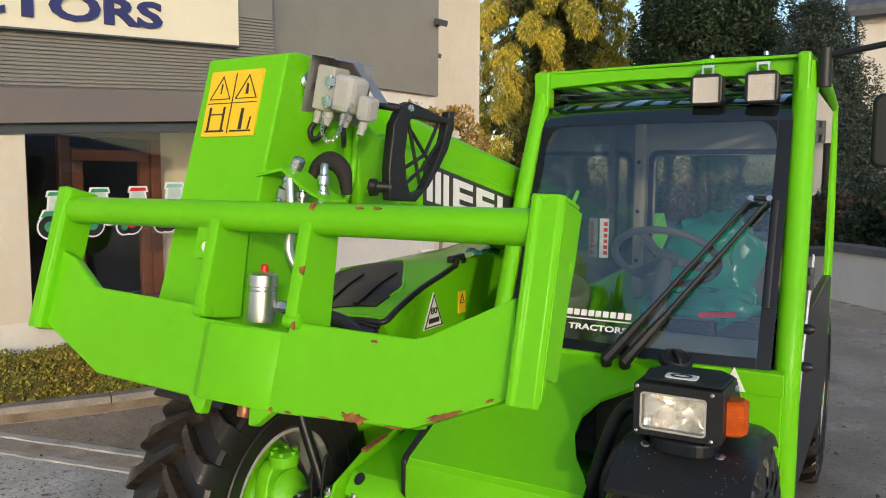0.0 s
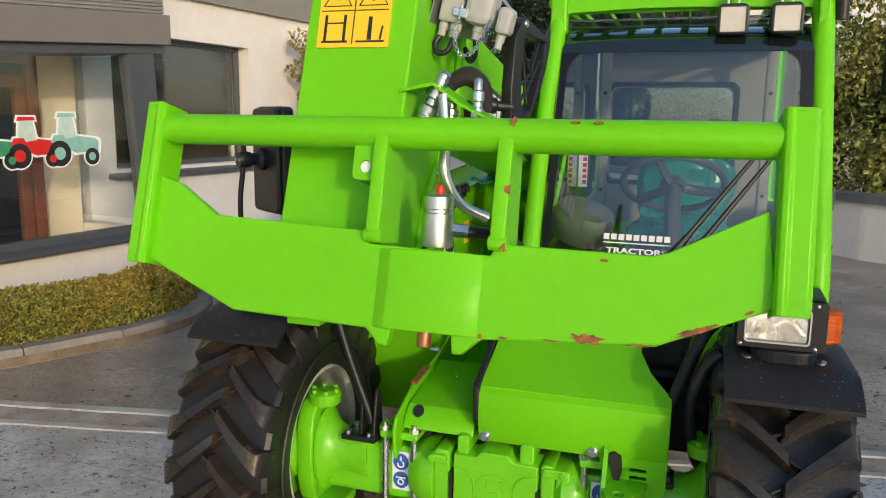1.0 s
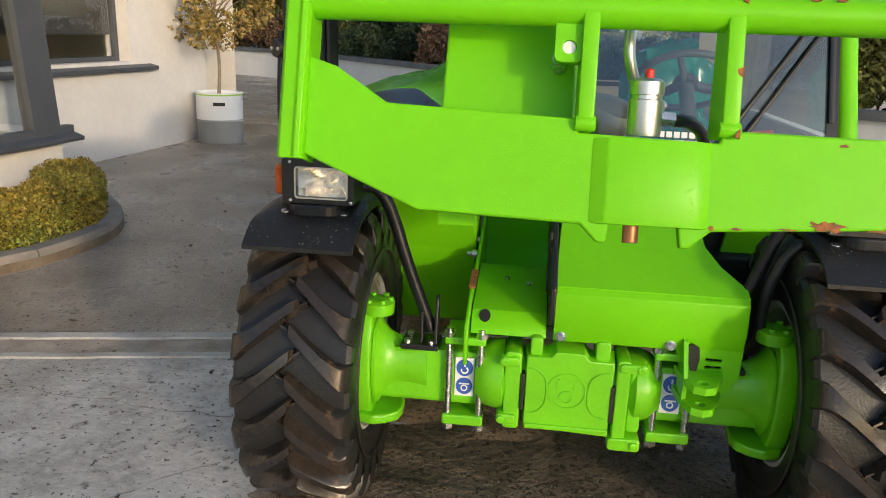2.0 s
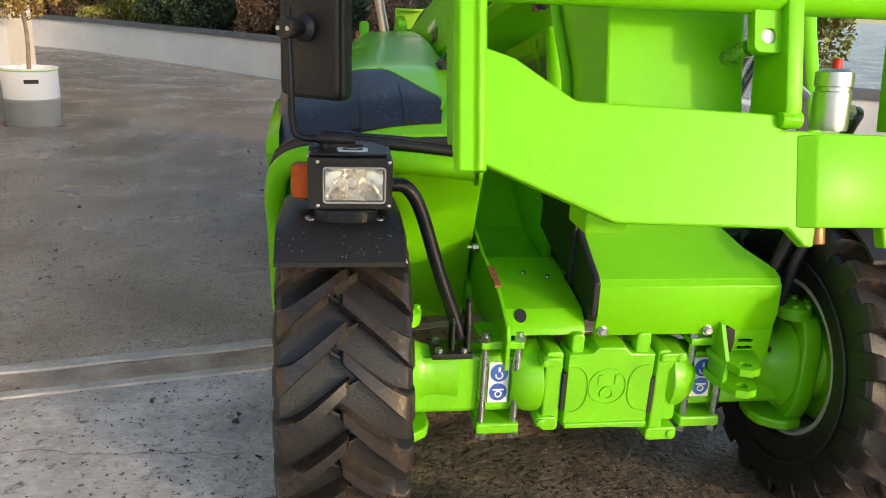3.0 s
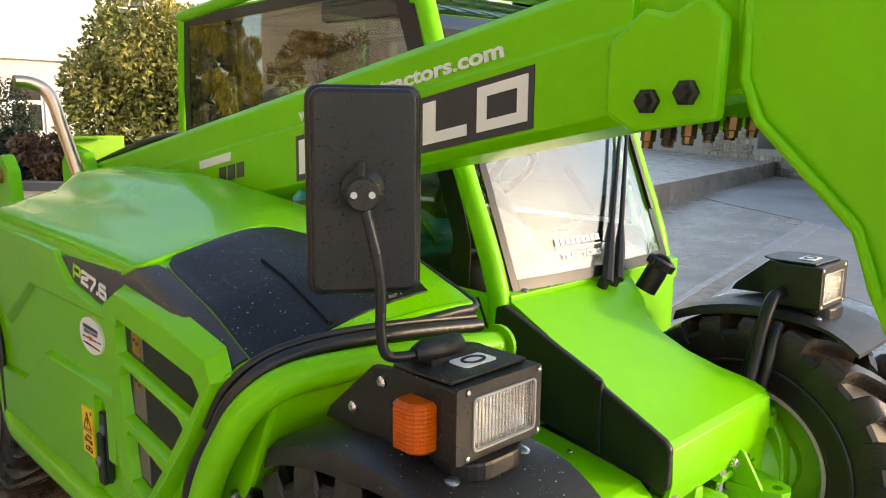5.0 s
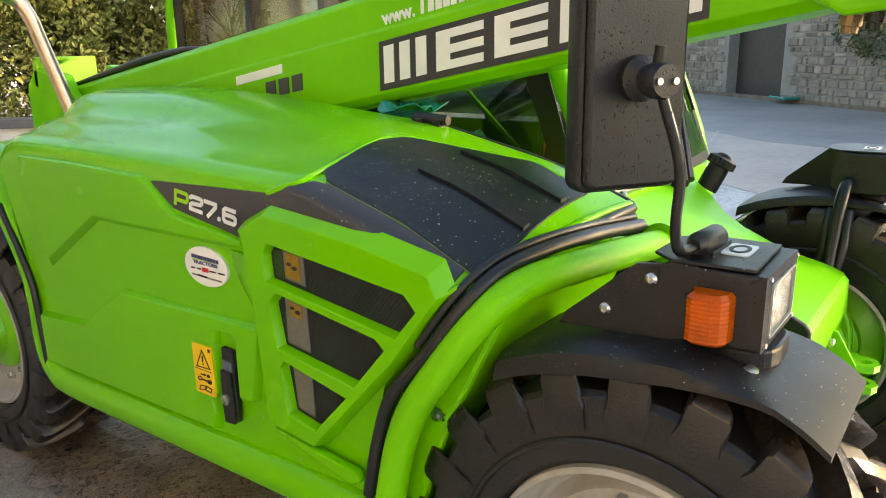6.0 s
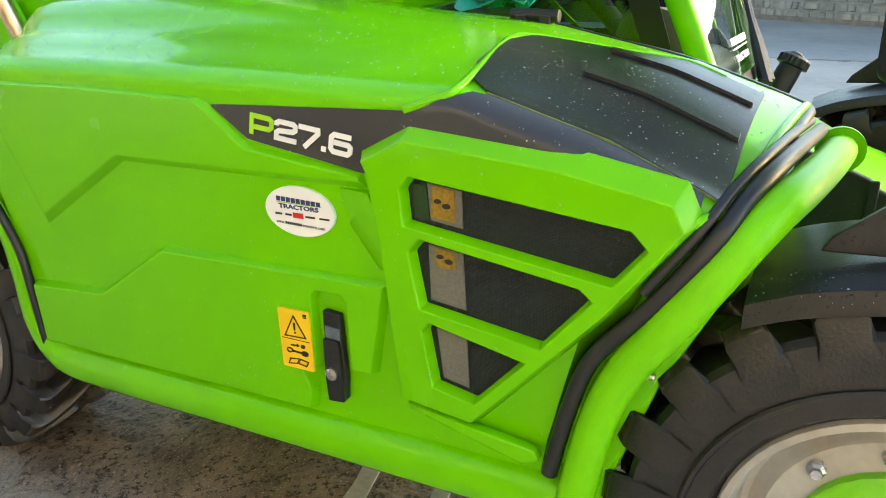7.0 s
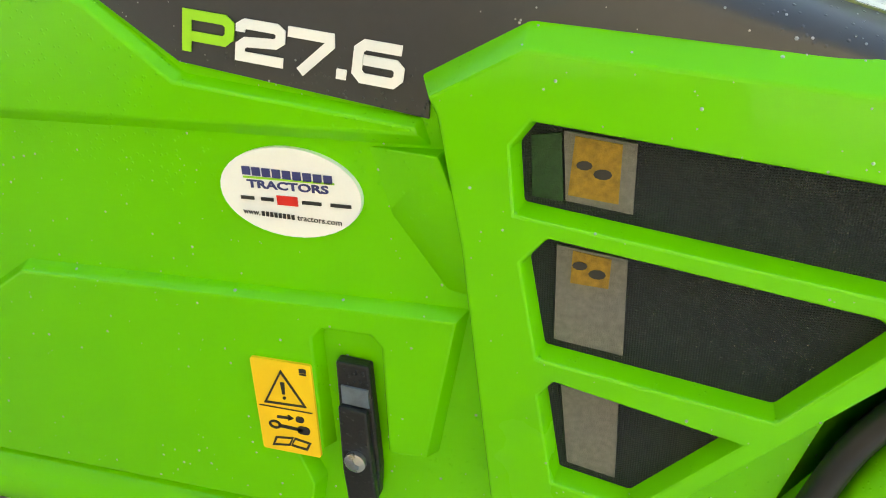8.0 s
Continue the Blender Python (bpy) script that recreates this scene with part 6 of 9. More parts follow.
# black slotted guard on its stalk
GM = facing((0.077, -0.78, 0.0), (0.156, 0.988, 0), (0, 0, 1))
GUARD_OUT = [(-0.0, 1.509), (-0.003, 1.584), (0.014, 1.693), (0.043, 1.736), (0.072, 1.752), (0.145, 1.737), (0.195, 1.724), (0.228, 1.721), (0.228, 1.738), (0.253, 1.741), (0.25, 1.694), (0.225, 1.637), (0.188, 1.587), (0.145, 1.539), (0.097, 1.504)]
GUARD_HOLE = [(0.078, 1.52), (0.06, 1.56), (0.055, 1.62), (0.068, 1.691), (0.081, 1.714), (0.145, 1.709), (0.222, 1.705), (0.206, 1.658), (0.166, 1.592), (0.124, 1.534)]
bm = B()
plate(bm, GUARD_OUT, [GUARD_HOLE], "z", -0.014, 0.014)
bmesh.ops.transform(bm, matrix=GM, verts=bm.verts)
guard = part("slotted_guard", bm, BLACK, machine, "black plastic basket guard on a stalk", bevel=0.004, smooth=45)
for bar_ in [[(0.072, 1.701), (0.166, 1.602)], [(0.078, 1.712), (0.124, 1.55)], [(0.059, 1.585), (0.145, 1.623), (0.203, 1.712)], [(0.063, 1.545), (0.131, 1.586), (0.203, 1.658)]]:
    bm = B()
    tube(bm, [GM @ Vector((a, b, 0.0)) for a, b in bar_], 0.0048, 6)
    part("guard_bar", bm, BLACK, guard, smooth=50)
bm = B()
lathe(bm, [(0.010, 0), (0.008, 0.004)], GM @ Vector((0.075, 1.735, 0.014)), GM.to_3x3() @ Vector((0, 0, 1)), 12)
part("guard_rivet", bm, STEEL, guard, smooth=40)
bm = B()
cyl(bm, (0.052, -0.79, 1.543), (0.088, -0.77, 1.540), 0.012, seg=14)
lathe(bm, [(0.014, 0), (0.019, 0.004), (0.019, 0.018), (0.014, 0.022)], (0.036, -0.795, 1.544), (1, 0.43, -0.07), 14)
part("guard_stalk", bm, BLACK, guard, smooth=40)
bm = B()
cyl(bm, (0.03, -0.83, 1.745), (0.095, -0.755, 1.732), 0.010, seg=10)
part("guard_stalk", bm, BLACK, guard, smooth=40)
# teal film left under the boom
bm = B()
random.seed(3)
grid = [[(-0.36 + 0.10 * i / 4 + random.uniform(-0.008, 0.008), 0.45 + 0.18 * j / 6 + random.uniform(-0.01, 0.01), 1.262 + 0.012 * math.sin(i * 2 + j) + random.uniform(-0.004, 0.004)) for i in range(5)] for j in range(7)]
sheet(bm, grid, (0, 0, -0.003))
part("plastic_film", bm, TEAL, machine, "crumpled teal plastic film", smooth=60)
# boom pivot at the rear
bm = B()
prism(bm, [(2.20, 0.95), (2.15, 1.20), (2.22, 1.33), (2.42, 1.36), (2.50, 1.28), (2.50, 0.95)], "x", -0.40, -0.345)
piv = part("boom_pivot", bm, GREEN, machine, "green pivot lug", bevel=0.01)
bm = B()
prism(bm, [(2.20, 0.95), (2.15, 1.20), (2.22, 1.33), (2.42, 1.36), (2.50, 1.28), (2.50, 0.95)], "x", -0.085, -0.03)
part("boom_pivot", bm, GREEN, machine, "green pivot lug", bevel=0.01)
bm = B()
prism(bm, [(2.56, 1.00), (2.60, 1.24), (2.68, 1.31), (2.80, 1.30), (2.84, 1.20), (2.78, 0.96)], "x", -0.60, -0.545)
part("pivot_ear", bm, GREEN, piv, bevel=0.012, smooth=40)
bm = B()
lathe(bm, [(0.035, 0), (0.035, 0.02), (0.02, 0.024)], (-0.60, 2.72, 1.21), (-1, 0, 0), 18)
part("pivot_pin", bm, COPPER, piv, smooth=35)
bm = B()
box(bm, (-0.40, 2.40, 1.28), (-0.14, 2.43, 1.40))
box(bm, (-0.40, 2.34, 1.385), (-0.25, 2.43, 1.40))
part("rear_bracket", bm, LIME, piv, "bright green rear bracket", bevel=0.004)
for k in range(3):
    bm = B()
    tube(bm, smooth_path([(-0.30 + 0.06 * k, 2.5, 1.24), (-0.30 + 0.06 * k, 2.2, 1.305), (-0.30 + 0.06 * k, 1.8, 1.385), (-0.28 + 0.05 * k, 1.55, 1.42), (-0.28 + 0.05 * k, 1.45, 1.40)], 5), 0.013, 8)
    part("boom_hose", bm, BLACK_TRIM, piv, "black hose along the boom", smooth=50)

# ---- cab ----


def screen_pt(x, z, off=0.0):
    """A point of the raked windscreen plane, slightly bowed."""
    u = (x - 0.43) / 0.45
    return (x, 0.070 + 0.400 * (z - 1.0) - 0.035 * (1 - u * u) - off, z)


def rail(name, pts, r, label="", flat=1.0, seg=14, parent=None):
    bm = B()
    tube(bm, smooth_path(pts, 4), r, seg, flat=flat)
    return part(name, bm, GREEN, parent or machine, label, smooth=50)


rail("front_post", [(-0.030, 0.075, 0.70), (-0.030, 0.085, 1.0), (-0.034, 0.24, 1.38), (-0.022, 0.38, 1.75), (-0.014, 0.45, 1.93)], 0.032, "green front post of the cab")
rail("front_post", [(0.905, 0.115, 0.62), (0.905, 0.12, 1.0), (0.900, 0.26, 1.38), (0.892, 0.40, 1.78), (0.888, 0.44, 1.94)], 0.037, "green front post of the cab")
rail("rear_post", [(-0.030, 1.98, 0.9), (-0.030, 2.0, 1.4), (-0.030, 1.96, 1.92)], 0.022, "slim green rear post")
rail("rear_post", [(0.895, 1.90, 0.8), (0.895, 1.92, 1.4), (0.888, 1.88, 1.92)], 0.030, "green rear post")
rail("roof_rail", [(-0.035, 0.44, 1.945), (-0.035, 1.2, 1.965), (-0.030, 1.97, 1.92)], 0.026)
rail("roof_rail", [(0.888, 0.44, 1.945), (0.888, 1.2, 1.965), (0.888, 1.90, 1.92)], 0.030)
bm = B()
prism(bm, [(-0.045, 1.900), (0.0, 1.895), (0.03, 1.905), (0.286, 1.916), (0.45, 1.916), (0.84, 1.905), (0.865, 1.900), (0.865, 1.968), (0.60, 1.976), (0.45, 1.964), (-0.02, 1.958), (-0.045, 1.960)], "y", 0.425, 0.445)
beam = part("roof_beam", bm, GREEN, machine, "green front roof beam", bevel=0.004)
bm = B()
prism(bm, [(-0.045, 0.425), (0.885, 0.40), (0.885, 0.47), (-0.045, 0.50)], "z", 1.956, 1.966)
part("beam_flange", bm, GREEN, beam, bevel=0.003)
bm = B()
box(bm, (0.869, 0.385, 1.79), (0.908, 0.45, 1.972))
part("beam_end", bm, GREEN, beam, "green end bracket", bevel=0.008)
bm = B()
box(bm, (-0.044, 0.40, 1.83), (0.016, 0.46, 1.963))
part("beam_end", bm, GREEN, beam, "", bevel=0.008)
# falling-object bars over the roof
for k in range(9):
    bm = B()
    x = 0.020 + 0.100 * k
    box(bm, (x, 0.46, 1.925), (x + 0.030, 1.66, 1.945))
    part("roof_bar", bm, GREEN, machine, "", bevel=0.004)
for y in (0.47, 0.98, 1.62):
    bm = B()
    box(bm, (-0.02, y, 1.908), (0.87, y + 0.022, 1.924))
    part("roof_crossbar", bm, GREEN, machine, "", bevel=0.004)
bm = B()
prism(bm, [(-0.02, 1.66), (0.87, 1.66), (0.87, 1.90), (-0.02, 1.95)], "z", 1.90, 1.94)
part("roof_panel", bm, GREEN, machine, "green rear roof panel", bevel=0.01)
bm = B()
prism(bm, [(0.0, 0.47), (0.86, 0.45), (0.86, 1.66), (0.0, 1.66)], "z", 1.878, 1.886)
rg = part("roof_glass", bm, GLASS, machine, "tinted roof pane")
rg.visible_shadow = False
# windscreen with its black border
nx, nz = 10, 8
bm = B()
sheet(bm, [[screen_pt(0.010 + 0.855 * i / nx, 1.005 + 0.750 * j / nz) for i in range(nx + 1)] for j in range(nz + 1)], (0, 0.005, 0.0))
ws = part("windscreen", bm, GLASS, machine, "raked curved windscreen, rain on its lower part", smooth=60)
ws.visible_shadow = False


def border(x0, x1, z0, z1, n=10):
    bm = B()
    sheet(bm, [[screen_pt(x0 + (x1 - x0) * i / n, z0 + (z1 - z0) * j / 3, 0.002) for i in range(n + 1)] for j in range(4)], (0, -0.001, 0))
    return part("screen_border", bm, BLACK_SMOOTH, ws, "black printed border", smooth=60)


border(0.010, 0.035, 1.005, 1.755)
border(0.824, 0.865, 1.005, 1.755)
for x0, g in ((0.036, 1), (0.823, -1)):
    bm = B()
    edge = [(0.060 * (1 - math.sin(a)), 0.075 * (1 - math.cos(a))) for a in np.linspace(0, math.pi / 2, 8)]
    sheet(bm, [[screen_pt(x0, 1.755 - dz, 0.002), screen_pt(x0 + g * dx, 1.755 - dz, 0.002)] for dx, dz in edge], (0, -0.001, 0))
    part("screen_border", bm, BLACK_SMOOTH, ws, "black printed border", smooth=60)
border(0.036, 0.823, 1.005, 1.036)
# the screen's dark top, which curves back under the roof bars
TOPGLASS = mat("tinted_top_glass", (0.008, 0.011, 0.012), 0.03, coat=1.0, spec=0.8)
bm = B()
grid = []
for dy, dz in ((0.0, 0.0), (0.009, 0.017), (0.022, 0.034), (0.041, 0.051), (0.066, 0.066), (0.098, 0.079), (0.14, 0.091), (0.19, 0.101), (0.25, 0.109)):
    grid.append([tuple(Vector(screen_pt(0.010 + 0.855 * i / nx, 1.755)) + Vector((0, dy, dz + 0.001))) for i in range(nx + 1)])
sheet(bm, grid, (0, 0.003, -0.003))
part("screen_top", bm, TOPGLASS, ws, "dark tinted top of the screen curving back", smooth=60)
# dealer's lettering on the screen
d = Vector(screen_pt(0.24, 1.10)) - Vector(screen_pt(0.24, 1.05))
for k in range(9):
    bm = B()
    flat_on(bm, facing(Vector(screen_pt(0.224 + 0.0250 * k, 1.113, 0.004)), (1, -0.03, 0), d), [(0, 0), (0.019, 0), (0.019, 0.020), (0, 0.020)], 0, 0.001)
    part("screen_name_bar", bm, WHITE, ws, "white bar in place of a letter")
bm = B()
flat_on(bm, facing(Vector(screen_pt(0.224, 1.101, 0.004)), (1, -0.03, 0), d), [(0, 0), (0.223, 0), (0.223, 0.004), (0, 0.004)], 0, 0.001)
part("screen_rule", bm, WHITE, ws)
lettering("screen_word", "TRACTORS", 0.026, facing(Vector(screen_pt(0.235, 1.070, 0.004)), (1, -0.03, 0), d), WHITE, ws, width=0.20, depth=0.0006, label="white word on the glass")
bm = B()
box(bm, (-0.020, 1.150, 1.195), (0.022, 1.153, 1.38))
gauge = part("gauge_sticker", bm, WHITE, machine, "white load sticker with red marks")
for k in range(6):
    bm = B()
    box(bm, (0.0, 1.1485, 1.21 + 0.027 * k), (0.018, 1.1498, 1.228 + 0.027 * k))
    part("gauge_mark", bm, RED, gauge)
# twin wiper arms
for x_off in (0.0, 0.052):
    a = Vector(screen_pt(0.385 + x_off * 1.15, 0.990, 0.030))
    b = Vector(screen_pt(0.770 + x_off, 1.505, 0.030))
    bm = B()
    lathe(bm, [(0.017, 0), (0.019, 0.02), (0.014, 0.04)], a + Vector((0, 0.02, -0.02)), (0, -0.4, 1), 14)
    tube(bm, [a, a.lerp(b, 0.2), a.lerp(b, 0.32), b], 0.008, 8, radii=[0.020, 0.016, 0.009, 0.006])
    wa = part("wiper_arm", bm, BLACK, machine, "black wiper arm", smooth=40)
    bm = B()
    lathe(bm, [(0.009, 0), (0.009, 0.012)], b + Vector((0, -0.004, 0)), (0, -1, 0.3), 10)
    part("wiper_pivot", bm, STEEL, wa)
bm = B()
tube(bm, [Vector(screen_pt(0.760, 1.507, 0.03)), Vector(screen_pt(0.825, 1.503, 0.03))], 0.008, 8)
part("wiper_link", bm, BLACK, machine)
bm = B()
a, b = Vector(screen_pt(0.838, 1.50, 0.010)), Vector(screen_pt(0.838, 1.18, 0.010))
tube(bm, [a, a.lerp(b, 0.5), b], 0.007, 6, flat=1.5)
part("wiper_blade", bm, BLACK_TRIM, machine, "black rubber wiper blade", smooth=50)
# cowl below the windscreen and left front panel
bm = B()
prism(bm, [(0.048, 0.93), (0.046, 1.000), (0.075, 1.006), (0.12, 0.99), (0.12, 0.93)], "x", -0.02, 0.905)
cowl = part("cowl", bm, GREEN, machine, "green cowl below the windscreen", bevel=0.004)
for x in (0.05, 0.16):
    bm = B()
    lathe(bm, [(0.010, 0), (0.009, 0.007)], (x, 0.055, 1.002), (0, -0.3, 1), 10)
    part("cowl_bolt", bm, STEEL, cowl)
bm = B()
prism(bm, [(0.50, 0.60), (0.90, 0.60), (0.90, 0.98), (0.56, 0.98)], "y", 0.055, 0.075)
part("footwell_panel", bm, GREEN, machine, "green panel in front of the footwell", bevel=0.004)
bm = B()
flat_on(bm, facing((0.733, 0.042, 0.934), (1, 0, 0), (0, 0.06, 1)), [(0, 0), (0.068, 0.003), (0.034, 0.074)], 0, 0.002)
tri2 = part("sound_sticker", bm, WHITE, machine, "white triangular sound power sticker")
lettering("sound_value", "80", 0.022, facing((0.754, 0.0398, 0.952), (1, 0, 0), (0, 0.06, 1)), INK, tri2, width=0.026, depth=0.0006)
# right-hand side: lower panel with a seam, window with a sloping front edge
bm = B()
prism(bm, [(0.10, 0.60), (0.10, 0.995), (0.26, 0.995), (0.34, 1.01), (0.96, 1.075), (1.98, 1.11), (1.98, 0.70), (1.2, 0.62)], "x", -0.036, -0.016)
side = part("cab_side_panel", bm, GREEN, machine, "green cab side panel", bevel=0.004)
bm = B()
tube(bm, [(-0.038, 0.16, 0.98), (-0.038, 0.10, 0.86), (-0.038, 0.05, 0.84)], 0.004, 6)
tube(bm, [(-0.038, 0.40, 0.99), (-0.038, 0.18, 0.80), (-0.038, 0.10, 0.70)], 0.004, 6)
part("panel_seam", bm, INK, side)
for y, z in ((0.28, 0.84), (0.25, 0.78)):
    bm = B()
    lathe(bm, [(0.007, 0), (0.007, 0.006)], (-0.036, y, z), (-1, 0, 0), 10)
    part("panel_bolt", bm, STEEL, side)
bm = B()
prism(bm, [(0.27, 1.005), (0.345, 1.018), (0.96, 1.082), (1.96, 1.118), (1.95, 1.90), (0.52, 1.92), (0.235, 1.14)], "x", -0.030, -0.025)
sg = part("side_window", bm, SIDEGLASS, machine, "side window, the cab's dimness put into its tint")
sg.visible_shadow = False
bm = B()
plate(bm, [(0.20, 0.998), (0.345, 1.008), (0.96, 1.072), (1.97, 1.108), (1.965, 1.915), (0.46, 1.93), (0.195, 1.14)], [[(0.285, 1.035), (0.345, 1.045), (0.96, 1.105), (1.92, 1.140), (1.91, 1.875), (0.545, 1.885), (0.265, 1.14)]], "x", -0.034, -0.031)
part("window_border", bm, BLACK_SMOOTH, sg, "black printed border")
bm = B()
prism(bm, [(0.36, 1.10), (0.80, 1.50), (0.80, 1.515), (0.36, 1.115)], "x", -0.012, 0.0)
part("inner_grip", bm, GREEN, side, "")
# left-hand door: black lower half with a pale stripe, glass above
bm = B()
prism(bm, [(0.16, 0.55), (0.16, 1.02), (0.22, 1.10), (1.86, 1.10), (1.86, 0.60), (1.4, 0.50)], "x", 0.895, 0.925)
door = part("cab_door", bm, BLACK_SMOOTH, machine, "black cab door with a pale curved stripe", bevel=0.006)
bm = B()
prism(bm, [(0.24, 1.12), (1.84, 1.12), (1.82, 1.88), (0.50, 1.88)], "x", 0.900, 0.906)
dg = part("door_glass", bm, SIDEGLASS, door)
dg.visible_shadow = False
bm = B()
tube(bm, smooth_path([(0.928, 0.20, 0.62), (0.928, 0.19, 0.80), (0.928, 0.30, 0.98), (0.928, 0.48, 1.20), (0.928, 0.58, 1.30)], 5), 0.018, 8, flat=0.3)
part("door_stripe", bm, WHITE, door, "pale grey stripe", smooth=50)
rail("door_edge", [(0.915, 0.22, 1.05), (0.915, 0.36, 1.45), (0.915, 0.52, 1.90), (0.915, 0.70, 1.92)], 0.010, "slim green door frame", parent=door)
for z, y in ((1.72, 0.42), (1.26, 0.24)):
    bm = B()
    cyl(bm, (0.925, y, z - 0.035), (0.925, y, z + 0.035), 0.013, seg=12)
    cyl(bm, (0.945, y + 0.03, z - 0.035), (0.945, y + 0.03, z + 0.035), 0.010, seg=12)
    box(bm, (0.915, y - 0.01, z - 0.012), (0.950, y + 0.04, z + 0.012))
    part("door_hinge", bm, CABGREY, door, "dark steel hinge", smooth=40)
for z in (1.10, 0.98):
    bm = B()
    lathe(bm, [(0.014, 0), (0.018, 0.02), (0.010, 0.035)], (0.928, 0.28, z), (1, 0, 0), 12)
    part("door_stop", bm, BLACK, door, smooth=40)
# rear wall with its window, cream lining
bm = B()
plate(bm, [(-0.01, 0.95), (0.88, 0.95), (0.88, 1.90), (-0.01, 1.90)], [rounded(0.05, 1.19, 0.68, 1.69, 0.04)], "y", 1.84, 1.87)
rear = part("cab_rear_wall", bm, LINER, machine, "cream lined rear wall of the cab", bevel=0.003)
bm = B()
prism(bm, rounded(0.04, 1.18, 0.69, 1.70, 0.04), "y", 1.872, 1.877)
rp = part("rear_window", bm, GLASS, machine, "rear window")
rp.visible_shadow = False
bm = B()
plate(bm, rounded(0.02, 1.16, 0.71, 1.72, 0.05), [rounded(0.045, 1.185, 0.685, 1.695, 0.04)], "y", 1.832, 1.840)
part("rear_window_seal", bm, BLACK_TRIM, rear)
bm = B()
plate(bm, [(0.0, 0.64), (0.88, 0.64), (0.88, 1.84), (0.0, 1.84)], [rounded(0.06, 1.02, 0.80, 1.60, 0.05)], "z", 1.862, 1.874)
part("headlining", bm, BLACK_TRIM, machine, "dark headlining with a roof window", bevel=0.003)
for x in (0.02, 0.81):
    bm = B()
    prism(bm, [(x, 1.55), (x + 0.05, 1.55), (x + 0.05, 1.60), (x, 1.60)], "z", 0.95, 1.86)
    part("lining_post", bm, LINER, machine, "cream lined post with screw holes", bevel=0.012)
    for z in (1.15, 1.40, 1.65):
        bm = B()
        lathe(bm, [(0.010, 0), (0.010, 0.003)], (x + 0.025, 1.55, z), (0, -1, 0), 12)
        part("lining_screw", bm, INK, machine)
bm = B()
prism(bm, [(0.0, 0.10), (0.88, 0.10), (0.88, 1.85), (0.0, 1.85)], "z", 0.64, 0.66)
part("cab_floor", bm, CABGREY, machine, "dark cab floor mat")
# dashboard, column and wheel
bm = B()
prism(bm, [(0.13, 0.66), (0.13, 1.02), (0.22, 1.06), (0.32, 1.03), (0.36, 0.90), (0.30, 0.66)], "x", 0.30, 0.84)
dash = part("dashboard", bm, DUCTGREY, machine, "dark grey dashboard", bevel=0.02, smooth=40)
bm = B()
box(bm, (0.50, 0.30, 1.03), (0.66, 0.36, 1.09))
part("display", bm, BLACK_SMOOTH, dash, bevel=0.01)
bm = B()
prism(bm, [(0.10, 0.66), (0.10, 0.98), (0.30, 1.08), (0.50, 1.06), (0.56, 0.9), (0.56, 0.66)], "x", 0.02, 0.20)
part("side_console", bm, DUCTGREY, machine, "grey side console", bevel=0.04, smooth=50)
bm = B()
lathe(bm, [(0.10, -0.03), (0.115, 0.0), (0.115, 0.05), (0.10, 0.08), (0.02, 0.10)], (0.12, 0.26, 1.12), (0.3, -0.3, 1), 24)
part("air_duct", bm, DUCTGREY, machine, "rounded grey air duct", smooth=45)
bm = B()
cyl(bm, (0.45, 0.30, 0.98), (0.43, 0.56, 1.265), 0.030, seg=14)
part("steering_column", bm, CABGREY, machine, smooth=40)
hub = Vector((0.43, 0.565, 1.27))
wn = Vector((0, 0.60, 0.80)).normalized()
wu, wv = ring_frame(wn)
bm = B()
tube(bm, [hub + (wu * math.cos(a) + wv * math.sin(a)) * 0.19 for a in np.linspace(0, 2 * math.pi, 37)], 0.014, 10)
for a in (0.3, 2.4, 4.4):
    tube(bm, [hub, hub + (wu * math.cos(a) + wv * math.sin(a)) * 0.08 - wn * 0.01, hub + (wu * math.cos(a) + wv * math.sin(a)) * 0.188], 0.012, 8, flat=1.6)
lathe(bm, [(0.045, -0.02), (0.05, 0.0), (0.04, 0.015)], hub, wn, 18)
part("steering_wheel", bm, CABGREY, machine, "dark grey steering wheel", smooth=50)
bm = B()
cyl(bm, (0.60, 0.36, 1.10), (0.72, 0.34, 1.115), 0.010, seg=10)
part("red_lever", bm, RED, machine, "red-tipped lever", smooth=40)
# seat wrapped in teal film
bm = B()
for c, r in (((0.47, 1.24, 1.17), (0.20, 0.10, 0.24)), ((0.47, 1.04, 1.0), (0.23, 0.22, 0.085))):
    g = bmesh.ops.create_icosphere(bm, subdivisions=4, radius=1.0)
    for v in g["verts"]:
        p = v.co.copy()
        q = Vector([math.copysign(abs(a) ** 0.75, a) for a in p])
        v.co = Vector((c[0] + q.x * r[0], c[1] + q.y * r[1], c[2] + q.z * r[2])) + noise.noise_vector(p * 2.6 + Vector(c)) * 0.045 + noise.noise_vector(p * 7 + Vector(c)) * 0.016
part("seat", bm, TEAL, machine, "driver's seat wrapped in teal film", smooth=70)
bm = B()
box(bm, (0.36, 0.85, 0.66), (0.74, 1.25, 1.0))
part("seat_base", bm, SEATCLOTH, machine, bevel=0.02)
LAMPWHITE = mat("pale_reflector", (0.42, 0.40, 0.385), 0.40, 0.25, var=0.05, scale=40.0)
